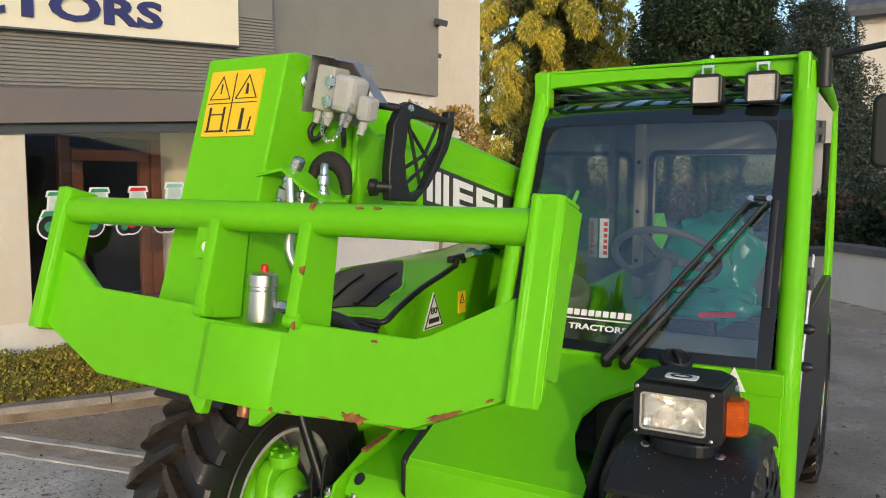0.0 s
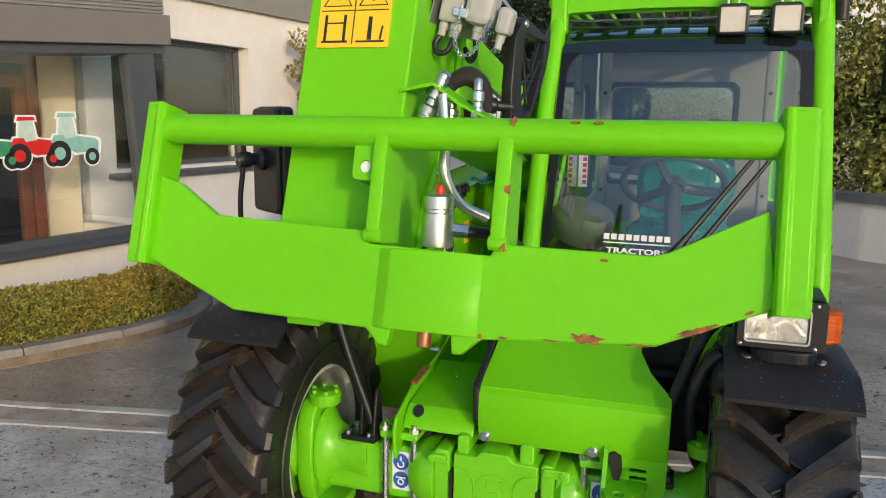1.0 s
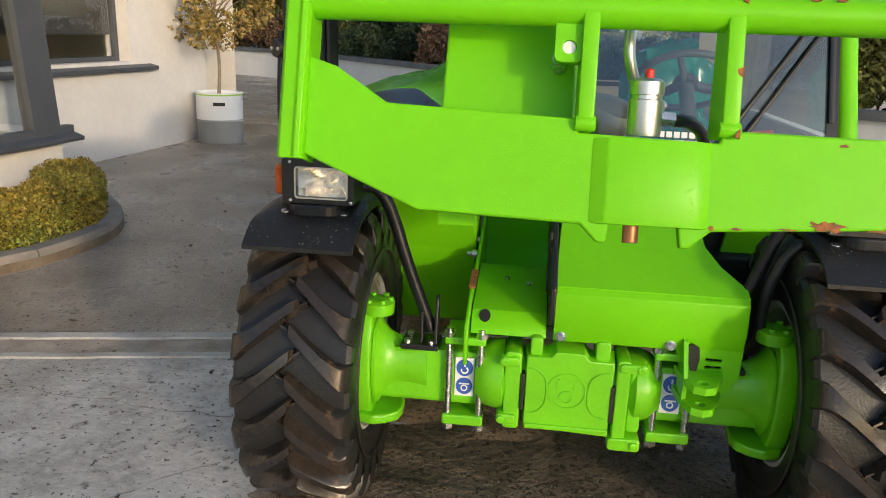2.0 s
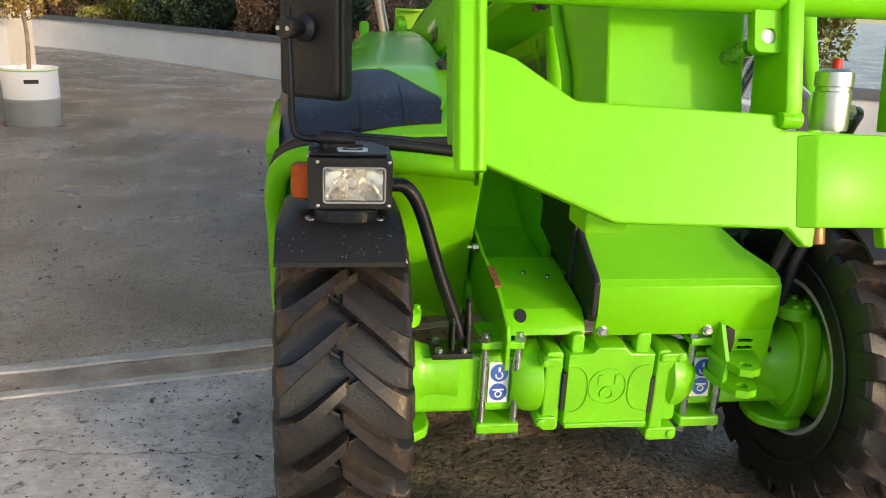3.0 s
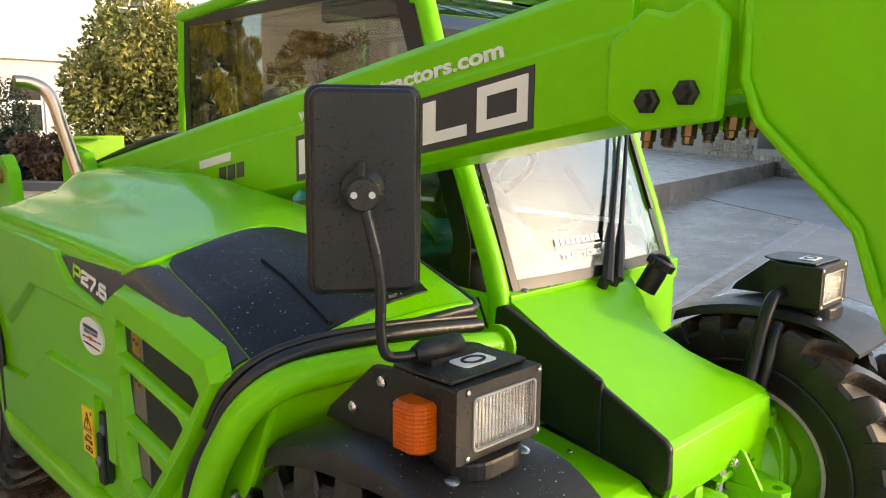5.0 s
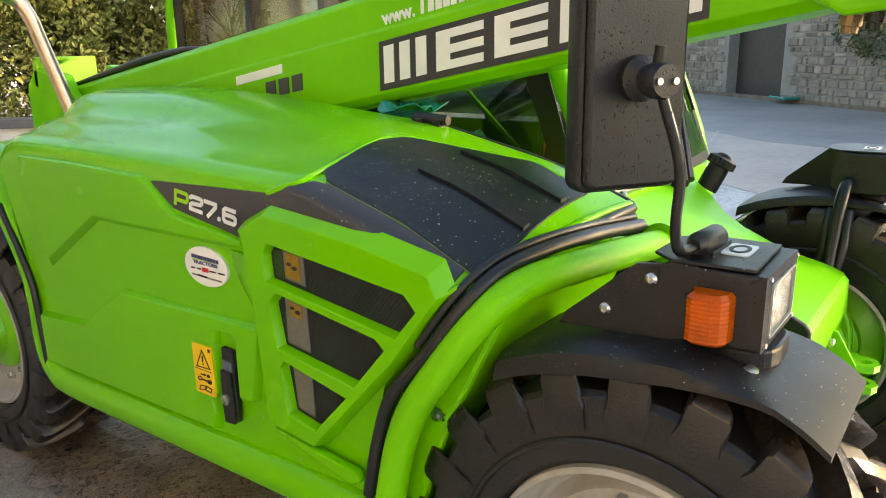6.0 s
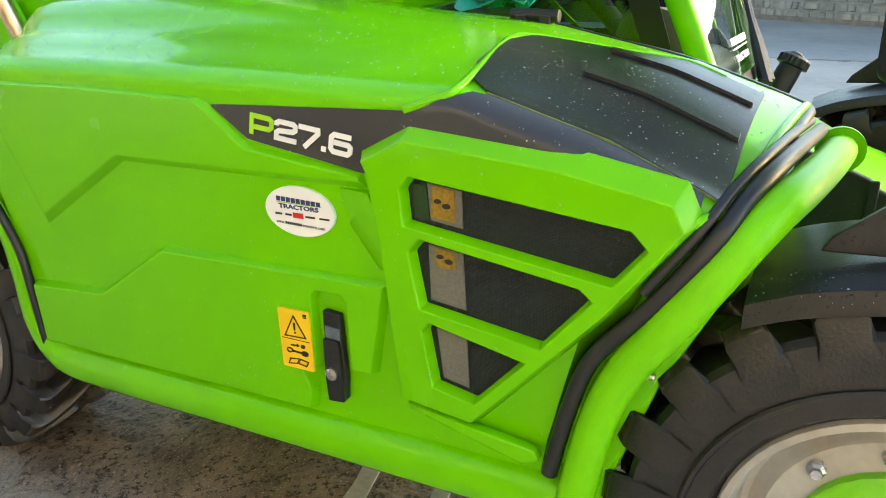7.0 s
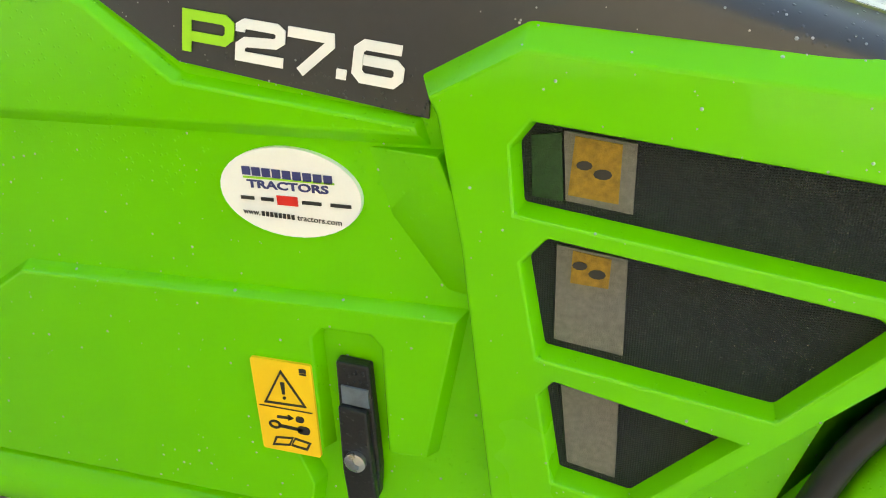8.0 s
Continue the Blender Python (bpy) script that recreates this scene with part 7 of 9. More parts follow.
# two work lamps under the roof beam
for x in (0.597, 0.769):
    bm = B()
    prism(bm, rounded(x - 0.052, 1.810, x + 0.052, 1.914, 0.020), "y", 0.345, 0.405)
    lamp = part("work_lamp", bm, BLACK, machine, "square black work lamp", bevel=0.006)
    bm = B()
    n = 14
    sheet(bm, [[(x - 0.040 + 0.080 * i / n, 0.337 + 0.0035 * (i % 2 + j % 2) / 2, 1.819 + 0.082 * j / n) for i in range(n + 1)] for j in range(n + 1)], (0, 0.004, 0))
    ll = part("work_lens", bm, LENS, lamp, "ribbed clear lens")
    ll.visible_shadow = False
    bm = B()
    sheet(bm, [[(x - 0.040 + 0.080 * i / 8, 0.344 + 0.0, 1.819 + 0.082 * j / 8) for i in range(9)] for j in range(9)], (0, 0.003, 0))
    part("work_reflector", bm, LAMPWHITE, lamp, "pale bright reflector")
    bm = B()
    plate(bm, [(x - 0.02, 1.905), (x + 0.02, 1.905), (x + 0.02, 1.945), (x - 0.02, 1.945)], [[(x - 0.014, 1.912), (x + 0.014, 1.912), (x + 0.014, 1.936), (x - 0.014, 1.936)]], "y", 0.37, 0.40)
    part("lamp_yoke", bm, STEEL, lamp)
    bm = B()
    lathe(bm, [(0.009, 0), (0.008, 0.010), (0.004, 0.014)], (x, 0.43, 1.974), (0, 0, 1), 10)
    part("yoke_bolt", bm, STEEL, lamp)
# left-hand mirror on its arm from the roof corner
bm = B()
cyl(bm, (0.945, 0.42, 1.86), (0.945, 0.42, 1.98), 0.022, seg=16)
cyl(bm, (0.945, 0.42, 1.955), (1.30, 0.36, 2.00), 0.010, seg=10)
part("mirror_mount", bm, BLACK, machine, "black mirror arm on the roof corner", smooth=40)
bm = B()
prism(bm, rounded(1.085, 1.60, 1.29, 1.83, 0.03), "y", 0.38, 0.43)
part("left_mirror", bm, BLACK, machine, "black mirror housing", bevel=0.012, smooth=45)
bm = B()
cyl(bm, (1.19, 0.40, 1.72), (1.19, 0.345, 1.72), 0.022, seg=14)
cyl(bm, (1.19, 0.355, 1.60), (1.27, 0.37, 2.0), 0.009, seg=8)
part("left_mirror_stem", bm, BLACK, machine, smooth=40)
# black inner liner below the cab, beside the left wheel
bm = B()
prism(bm, [(0.02, 0.50), (0.02, 0.72), (0.08, 0.74), (0.30, 0.60)], "x", 0.50, 0.90)
part("wheel_liner", bm, BLACK, machine, "black wheel-arch liner", bevel=0.01)

# ---- rain drops standing on the hood, mudguards and lamps ----
from mathutils.bvhtree import BVHTree  # noqa: E402

# the part-white body stands in for the drops' bright glints
WATER = mat("rain_water", (0.92, 0.93, 0.95), 0.04, trans=0.66, ior=1.33)


def rain(names, casts, parent, seed):
    """Small flat domes of water where rays from outside meet the named parts."""
    verts, polys = [], []
    for ob in bpy.data.objects:
        if ob.type == "MESH" and ob.name.split(".")[0] in names:
            base = len(verts)
            m = ob.matrix_basis
            verts += [m @ v.co for v in ob.data.vertices]
            polys += [[base + i for i in p.vertices] for p in ob.data.polygons]
    tree = BVHTree.FromPolygons(verts, polys)
    rd = random.Random(seed)
    dv, df = [], []
    for count, (x0, x1), (y0, y1), (z0, z1), way, r0, r1 in casts:
        for _ in range(count):
            o = Vector((rd.uniform(x0, x1), rd.uniform(y0, y1), rd.uniform(z0, z1)))
            if noise.noise(o * 7.0) < rd.uniform(-0.7, 0.3):
                continue
            hit, nrm, _i, _d = tree.ray_cast(o, Vector(way))
            if hit is None:
                continue
            if nrm.dot(Vector(way)) > 0:
                nrm = -nrm
            r = r0 + (r1 - r0) * rd.random() ** 2.5
            u, v = ring_frame(nrm)
            b = len(dv)
            for f, h in ((1.0, -0.0004), (0.80, r * 0.34)):
                for k in range(6):
                    a = k * math.pi / 3
                    dv.append(hit + (u * math.cos(a) + v * math.sin(a)) * r * f + nrm * h)
            dv.append(hit + nrm * r * 0.52)
            for k in range(6):
                j = (k + 1) % 6
                df.append((b + k, b + j, b + 6 + j, b + 6 + k))
                df.append((b + 6 + k, b + 6 + j, b + 12))
    me = bpy.data.meshes.new("rain_water")
    me.from_pydata([tuple(p) for p in dv], [], df)
    me.shade_smooth()
    me.materials.append(WATER)
    ob = new("rain_water", me)
    ob.parent = parent
    ob["label"] = "beads of rain, their bright glints put in as white"
    ob["kind"] = "stuff"
    return ob


rain({"engine_hood", "lower_panel", "middle_panel", "grille_surround", "dark_band", "dark_top_panel"},
     [(1100, (-1.4, -1.4), (0.1, 1.6), (0.5, 1.2), (1, 0, 0), 0.0007, 0.0019),
      (2200, (-0.95, -0.38), (-0.1, 1.6), (1.6, 1.6), (0, 0, -1), 0.0008, 0.0024)], hood, 5)
rain({"mudguard", "headlamp", "lamp_lid", "side_mirror"},
     [(1900, (-0.98, -0.50), (-0.95, 0.1), (1.6, 1.6), (0, 0, -1), 0.0007, 0.0020),
      (1000, (0.50, 0.98), (-0.95, 0.1), (1.6, 1.6), (0, 0, -1), 0.0007, 0.0018)], machine, 6)

# ---- the yard ----
GROUND = mat("wet_tarmac", (0.42, 0.36, 0.30), 0.30, color2=(0.195, 0.155, 0.118), scale=1.6, bump=0.8, bscale=55, rvar=0.2)
GROUND = speckle(GROUND, 150.0, 0.60, (0.62, 0.57, 0.50))
GROUND = speckle(speckle(GROUND, 1.3, 0.50, (0.17, 0.145, 0.12), 0.28, 0.25), 38.0, 0.58, (0.09, 0.075, 0.062))
SLAB = mat("worn_concrete", (0.60, 0.585, 0.575), 0.25, color2=(0.27, 0.26, 0.25), scale=2.2, bump=0.45, bscale=60, rvar=0.15)
SLAB = speckle(speckle(speckle(speckle(SLAB, 13.0, 0.60, (0.16, 0.145, 0.13), 0.22, 0.10), 1.1, 0.50, (0.33, 0.31, 0.29), 0.25, 0.25), 5.0, 0.64, (0.12, 0.105, 0.09), 0.25, 0.06), 42.0, 0.60, (0.10, 0.09, 0.08))
APRON = mat("pale_concrete", (0.47, 0.405, 0.345), 0.55, color2=(0.31, 0.265, 0.225), scale=0.8, bump=0.3, bscale=40)
EDGE = mat("joint_concrete", (0.52, 0.50, 0.475), 0.5, color2=(0.29, 0.265, 0.24), scale=5.0, bump=0.4, bscale=60)
SOIL = mat("joint_soil", (0.13, 0.095, 0.062), 0.9, color2=(0.24, 0.19, 0.14), scale=6.0, bump=0.6, bscale=80)
ROADM = mat("road_tarmac", (0.34, 0.32, 0.30), 0.42, color2=(0.20, 0.19, 0.175), scale=0.5, bump=0.2, bscale=60, rvar=0.12)
RENDERED = mat("white_render", (0.74, 0.70, 0.66), 0.85, var=0.14, scale=1.5, bump=0.25, bscale=120)
CREAM = mat("cream_render", (0.68, 0.61, 0.50), 0.85, var=0.12, scale=1.2, bump=0.25, bscale=120)
SLATEGREY = mat("grey_frame", (0.075, 0.08, 0.092), 0.42, var=0.15, scale=6.0, bump=0.03)
CLAD = mat("grey_cladding", (0.235, 0.225, 0.205), 0.45, var=0.12, scale=2.0)
FASCIA = mat("brown_grey_fascia", (0.19, 0.165, 0.155), 0.45, var=0.12, scale=3.0)
CAPSTONE = mat("dark_coping", (0.09, 0.092, 0.10), 0.7, color2=(0.15, 0.15, 0.15), scale=3.0, bump=0.3, bscale=60)
KERBM = mat("kerb_concrete", (0.30, 0.26, 0.22), 0.8, color2=(0.17, 0.15, 0.13), scale=6.0, bump=0.4, bscale=80, rand=0.15)
STONE = mat("rubble_stone", (0.34, 0.285, 0.215), 0.85, color2=(0.17, 0.145, 0.115), scale=4.0, bump=0.5, bscale=30, rand=0.35)
MORTAR = mat("lime_mortar", (0.30, 0.275, 0.235), 0.9, var=0.25, scale=5.0, bump=0.4, bscale=40)
DARKDOOR = mat("dark_timber", (0.05, 0.04, 0.032), 0.6, var=0.3, scale=8.0, bump=0.2, bscale=30)
BROWNWOOD = mat("brown_door_wood", (0.20, 0.065, 0.028), 0.4, var=0.3, scale=9.0, bump=0.1, bscale=40)
# the room's dimness is put into this dark colour
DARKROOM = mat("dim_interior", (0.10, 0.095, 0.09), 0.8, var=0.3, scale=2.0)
# pale cream carries the partition's lit look; no lamp stands inside
CREAMROOM = mat("cream_partition", (0.78, 0.68, 0.50), 0.7, var=0.15, scale=2.0)
SIGNM = mat("cream_sign", (0.80, 0.74, 0.58), 0.5, var=0.05, scale=2.0)
SLATE = mat("roof_slate", (0.12, 0.13, 0.16), 0.5, color2=(0.07, 0.075, 0.09), scale=8.0, bump=0.3, bscale=20)
BARK = mat("bark", (0.11, 0.08, 0.055), 0.9, var=0.4, scale=10.0, bump=0.7, bscale=30)


def leaf_mat(name, c1, c2, rough=0.5):
    m = mat(name, c1, rough, color2=c2, scale=1.2)
    p = m.node_tree.nodes["Principled BSDF"]
    geo = m.node_tree.nodes.new("ShaderNodeNewGeometry")
    hsv = m.node_tree.nodes.new("ShaderNodeHueSaturation")
    mr = m.node_tree.nodes.new("ShaderNodeMapRange")
    mr.inputs["To Min"].default_value, mr.inputs["To Max"].default_value = 0.55, 1.5
    src = p.inputs["Base Color"].links[0].from_socket
    m.node_tree.links.new(geo.outputs["Random Per Island"], mr.inputs["Value"])
    m.node_tree.links.new(mr.outputs["Result"], hsv.inputs["Value"])
    m.node_tree.links.new(src, hsv.inputs["Color"])
    m.node_tree.links.new(hsv.outputs["Color"], p.inputs["Base Color"])
    return m


# golden foliage, its colour brightened for the low sun on the tree
LEAF_GOLD = leaf_mat("gold_conifer", (0.66, 0.51, 0.045), (0.26, 0.27, 0.035))
LEAF_OLIVE = leaf_mat("olive_conifer", (0.075, 0.10, 0.02), (0.20, 0.19, 0.03))
LEAF_DARK = leaf_mat("dark_conifer", (0.014, 0.030, 0.011), (0.034, 0.056, 0.018))
LEAF_BLUE = leaf_mat("blue_conifer", (0.060, 0.080, 0.062), (0.028, 0.042, 0.030))
LEAF_LAUREL = leaf_mat("laurel_leaf", (0.105, 0.15, 0.03), (0.34, 0.31, 0.08), 0.7)
LEAF_SHRUB = leaf_mat("brown_shrub", (0.20, 0.11, 0.065), (0.10, 0.07, 0.04))
LEAF_HEDGE = leaf_mat("box_hedge", (0.13, 0.19, 0.03), (0.34, 0.22, 0.03))
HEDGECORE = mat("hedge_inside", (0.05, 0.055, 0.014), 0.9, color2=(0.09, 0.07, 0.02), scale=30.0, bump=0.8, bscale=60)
LEAF_BAY = leaf_mat("standard_tree_leaf", (0.42, 0.25, 0.06), (0.17, 0.16, 0.04))
PALEBARK = mat("pale_bark", (0.30, 0.23, 0.17), 0.85, var=0.35, scale=14.0, bump=0.5, bscale=40)

# one sheet of ground to the horizon
bm = B()
cuts = sorted({-400, -120, -40, -16, *range(-8, 9, 2), 16, 40, 120, 400})
sheet(bm, [[(x, y, 0.0) for x in cuts] for y in cuts])
solo("ground", bm, GROUND, "dark worn tarmac yard reaching into the distance", "ground", "structure")


def joint_y(x):
    return 0.99 + 0.205 * x


bm = B()
xs = np.linspace(-9, 6.4, 30)
sheet(bm, [[(x, joint_y(x) - 0.29, 0.004), (x, joint_y(x) - 3.0, 0.004), (x, joint_y(x) - 9.0, 0.004)] for x in xs])
solo("concrete_slab", bm, SLAB, "grey worn concrete slab with dark oil marks", "pavement", "structure")
random.seed(21)


def strip(name, y0, y1, z, material, label, wob=0.006):
    bm = B()
    xs = np.linspace(-9, 10.5, 200)
    e0 = [y0 + random.uniform(-wob, wob) for _ in xs]
    e1 = [y1 + random.uniform(-wob, wob) for _ in xs]
    rows = [[(x, joint_y(x) + e0[i], 0.003), (x, joint_y(x) + e0[i] + 0.006, z), (x, joint_y(x) + e1[i] - 0.006, z), (x, joint_y(x) + e1[i], 0.003)] for i, x in enumerate(xs)]
    sheet(bm, rows)
    return solo(name, bm, material, label, "drain joint", "structure")


strip("joint_edge_far", -0.075, 0.0, 0.012, EDGE, "pale concrete edge of the yard joint")
strip("joint_edge_near", -0.29, -0.235, 0.011, EDGE, "pale concrete edge of the yard joint")
JOINTFILL = mat("joint_filler", (0.46, 0.39, 0.32), 0.8, color2=(0.24, 0.195, 0.155), scale=7.0, bump=0.5, bscale=80)
strip("joint_fill", -0.232, -0.078, 0.006, JOINTFILL, "brown gritty fill between the joint's edges", 0.004)
random.seed(23)
for (x0, y0), (x1, y1) in (((-2.6, 0.02), (-1.05, -0.10)), ((-1.9, -1.2), (-1.1, -0.35)), ((-3.4, -0.9), (-2.3, -0.55))):
    bm = B()
    n = 60
    line = [Vector((x0 + (x1 - x0) * k / n, y0 + (y1 - y0) * k / n + 0.05 * noise.fractal(Vector((k * 0.09, x0, 0.3)), 0.9, 2.0, 5), 0.0052)) for k in range(n + 1)]
    sheet(bm, [[p - Vector((0, w_, 0)), p + Vector((0, w_, 0))] for p in line for w_ in (random.uniform(0.0008, 0.0028),)])
    solo("crack", bm, SOIL, "dark hairline crack across the concrete slab", "crack", "structure")
# pale apron towards the road
bm = B()
prism(bm, [(6.5, 2.30), (10.65, 3.20), (9.3, 1.3), (8.2, -2.0), (7.0, -8.0), (2.0, -8.0), (4.0, -1.0)], "z", -0.05, 0.008)
solo("apron", bm, APRON, "pale concrete apron beside the road", "pavement", "structure")
bm = B()
road_edge = [(15.5, 9.0), (12.1, 5.2), (10.7, 3.3), (9.5, 1.9), (9.1, 0.6), (8.7, -3), (8.5, -20), (15.0, -20), (15.6, -3), (16.2, 1.8), (18.3, 4.4), (20.0, 6.5), (22.7, 10.1), (31, 21), (23, 19)]
prism(bm, road_edge, "z", -0.05, 0.010)
solo("road", bm, ROADM, "grey damp road with pale wheel tracks", "road", "structure")
random.seed(5)
bm = B()
for _ in range(11000):
    x, y = random.uniform(-5, 1.8), random.uniform(-3, 6)
    if noise.noise(Vector((x * 1.3, y * 1.3, 0.5))) < random.uniform(-0.5, 0.35):
        continue
    r = random.uniform(0.004, 0.009) if random.random() < 0.93 else random.uniform(0.010, 0.022)
    c = Vector((x, y, r * 0.4 + 0.005))
    vs = [bm.verts.new(c + Vector((random.uniform(-r, r), random.uniform(-r, r), random.uniform(-r * 0.5, r * 0.5)))) for _ in range(5)]
    for tri_ in ((0, 1, 2), (0, 2, 3), (0, 3, 4), (1, 2, 4)):
        bm.faces.new([vs[i] for i in tri_])
CLOD = mat("damp_clods", (0.035, 0.03, 0.026), 0.55, color2=(0.10, 0.085, 0.07), scale=9.0, bump=0.4, bscale=80)
solo("grit", bm, CLOD, "loose grit scattered over the yard", "gravel", "stuff")

# damp mud under the machine and in the wheel tracks
MUD = mat("damp_mud", (0.27, 0.205, 0.15), 0.34, color2=(0.095, 0.07, 0.05), scale=6.0, bump=0.9, bscale=45, rvar=0.15)
MUD = speckle(speckle(speckle(MUD, 4.0, 0.56, (0.055, 0.042, 0.032), 0.16, 0.15), 60.0, 0.54, (0.035, 0.025, 0.018), None, 0.05), 130.0, 0.60, (0.46, 0.37, 0.28))


def mud_patch(cx, cy, rx, ry, seed, turn=0.0):
    bm = B()
    n = 160
    ring_ = []
    for k in range(n):
        a = 2 * math.pi * k / n
        f = 1 + 0.22 * noise.fractal(Vector((math.cos(a) * 2.5, math.sin(a) * 2.5, seed)), 0.8, 2.0, 6)
        x, y = rx * math.cos(a) * f, ry * math.sin(a) * f
        ring_.append((cx + x * math.cos(turn) - y * math.sin(turn), cy + x * math.sin(turn) + y * math.cos(turn)))
    top = [bm.verts.new((x, y, 0.0085)) for x, y in ring_]
    low = [bm.verts.new((cx + (x - cx) * 1.02, cy + (y - cy) * 1.02, 0.0045)) for x, y in ring_]
    mid = bm.verts.new((cx, cy, 0.010))
    for k in range(n):
        j = (k + 1) % n
        bm.faces.new((top[k], top[j], mid))
        bm.faces.new((low[k], low[j], top[j], top[k]))
    solo("mud_patch", bm, MUD, "thin patch of damp brown mud on the concrete", "mud", "stuff", smooth=60)


for k, (cx, cy, rx, ry, turn) in enumerate(((0.10, -0.45, 1.05, 0.60, 0.1), (0.1, 0.25, 0.85, 0.55, 0.0), (-0.55, 1.35, 0.40, 0.95, 0.0))):
    mud_patch(cx, cy, rx, ry, 3.7 * k + 0.4, turn)

# ---- showroom ----
SO = Vector((-3.76, 3.17, 0))
su = Vector((0.14, 0.99, 0)).normalized()
sn = Vector((su.y, -su.x, 0))
SM = Matrix((sn, su, (0, 0, 1))).transposed().to_4x4()
SM.translation = SO          # local x: out of the building, local y: along it, z up


def shop_part(name, bm, material, parent, label="", bevel=0.0, smooth=None):
    bmesh.ops.transform(bm, matrix=SM, verts=bm.verts)
    return part(name, bm, material, parent, label, bevel, smooth)


FALL = Matrix(((1, 0, 0, 0), (0, 1, 0, 0), (0, 0.07, 1, 0.07 * 0.17 + 0.02), (0, 0, 0, 1)))     # the front's long lines sink gently along it


def front_part(name, bm, *rest, **more):
    bmesh.ops.transform(bm, matrix=FALL, verts=bm.verts)
    return shop_part(name, bm, *rest, **more)


shop = thing("showroom", "cream rendered showroom with dark window frames and grey cladding", "building")
bm = B()
box(bm, (-0.30, -9.0, -0.3), (-0.02, -0.17, 0.53))
shop_part("low_wall", bm, RENDERED, shop, "white rendered wall below the shop window")
bm = B()
box(bm, (-0.30, -9.0, 0.53), (-0.02, -2.30, 2.05))
shop_part("pier", bm, CREAM, shop, "cream pier beside the shop window")
bm = B()
plate(bm, [(-0.165, -0.3), (3.53, -0.3), (3.53, 6.2), (-0.165, 6.2)], [[(0.15, 0.98), (2.08, 0.98), (2.08, 2.27), (0.15, 2.27)]], "x", -1.30, -1.0)
shop_part("rear_wall_face", bm, RENDERED, shop, "pale rendered wall with a window")
bm = B()
box(bm, (-6.0, 3.53 - 0.3, -0.3), (-1.302, 3.53, 6.2))
shop_part("end_wall", bm, CREAM, shop)
bm = B()
box(bm, (-6.0, 3.535, -0.3), (-2.0, 6.0, 7.0))
shop_part("rear_block", bm, CREAM, shop, "cream rendered block at the back")
# upper cladding: ribbed above the shop window, smooth beyond
bm = B()
n = 26
pts = [(-0.55, 2.30)]
for k in range(n):
    z = 2.30 + 0.030 * k
    pts += [(-0.46, z), (-0.46, z + 0.018), (-0.475, z + 0.021), (-0.475, z + 0.030)]
pts += [(-0.55, 2.30 + 0.03 * n)]
prism(bm, pts, "y", -9.0, 0.30)
front_part("ribbed_cladding", bm, CLAD, shop, "grey ribbed metal cladding")
bm = B()
box(bm, (-1.0, -9.0, 2.90), (-0.48, 0.30, 6.0))
box(bm, (-0.998, 0.302, 2.68), (-0.93, 3.52, 6.0))
shop_part("flat_cladding", bm, CLAD, shop, "smooth grey cladding")
bm = B()
box(bm, (-0.455, -7.0, 2.775), (-0.40, -0.17, 3.95))
sign = front_part("shop_sign", bm, SIGNM, shop, "cream sign board with navy lettering")
bm = B()
box(bm, (-0.456, -7.02, 2.760), (-0.395, -0.15, 2.775))
front_part("sign_edge", bm, SLATEGREY, sign)
bm = B()
box(bm, (-0.398, -6.6, 3.115), (-0.394, -0.85, 3.14))
front_part("sign_rule", bm, LIME, sign, "lime rule under the maker's line")
lettering("sign_word", "TRACTORS", 0.29, SM @ FALL @ facing((-0.398, -3.55, 2.865), (0, 1, 0), (0, 0, 1)), NAVY, sign, width=2.58, depth=0.02, label="navy raised letters")
# fascia over the shop window
bm = B()
prism(bm, [(0.06, 2.06), (0.06, 2.30), (-0.50, 2.36), (-1.0, 2.36), (-1.0, 2.06)], "y", -9.0, -0.14)
front_part("fascia", bm, FASCIA, shop, "brown-grey metal fascia", bevel=0.008)
bm = B()
box(bm, (-0.95, -9.0, 1.99), (0.0, -0.17, 2.055))
front_part("window_head", bm, SLATEGREY, shop)
# corner post, sill and glass
bm = B()
prism(bm, [(-0.44, 0.535), (-0.17, 0.535), (-0.28, 2.03), (-0.55, 2.03)], "x", -0.12, -0.01)
shop_part("corner_post", bm, SLATEGREY, shop, "broad dark corner post", bevel=0.006)
bm = B()
prism(bm, [(-0.10, 0.50), (0.07, 0.485), (0.075, 0.515), (-0.02, 0.545), (-0.02, 0.60), (-0.10, 0.60)], "y", -2.30, -0.02)
shop_part("shop_sill", bm, SLATEGREY, shop, "dark grey sloping sill", bevel=0.004)
bm = B()
box(bm, (-0.060, -2.30, 0.60), (-0.050, -0.44, 1.99))
sgl = shop_part("shop_pane", bm, SHOPGLASS, shop, "large shop window pane")
sgl.visible_shadow = False
bm = B()
box(bm, (-1.0, -0.25, 0.60), (-0.12, -0.24, 1.99))
sgr = shop_part("return_pane", bm, SHOPGLASS, shop, "side pane of the window bay")
sgr.visible_shadow = False
bm = B()
box(bm, (-1.0, -0.30, -0.3), (-0.30, -0.17, 0.53))
shop_part("return_wall", bm, RENDERED, shop)
# things behind the glass
bm = B()
box(bm, (-0.90, -2.02, 0.0), (-0.84, -1.93, 1.90))
box(bm, (-0.90, -1.68, 0.0), (-0.84, -1.58, 1.90))
box(bm, (-0.90, -0.84, 0.0), (-0.84, -0.74, 1.90))
box(bm, (-0.90, -2.02, 1.90), (-0.84, -0.74, 1.99))
box(bm, (-0.90, -1.57, 0.02), (-0.86, -0.85, 0.25))
box(bm, (-0.90, -1.57, 1.70), (-0.85, -0.85, 1.80))
box(bm, (-0.90, -1.57, 0.25), (-0.85, -1.47, 1.70))
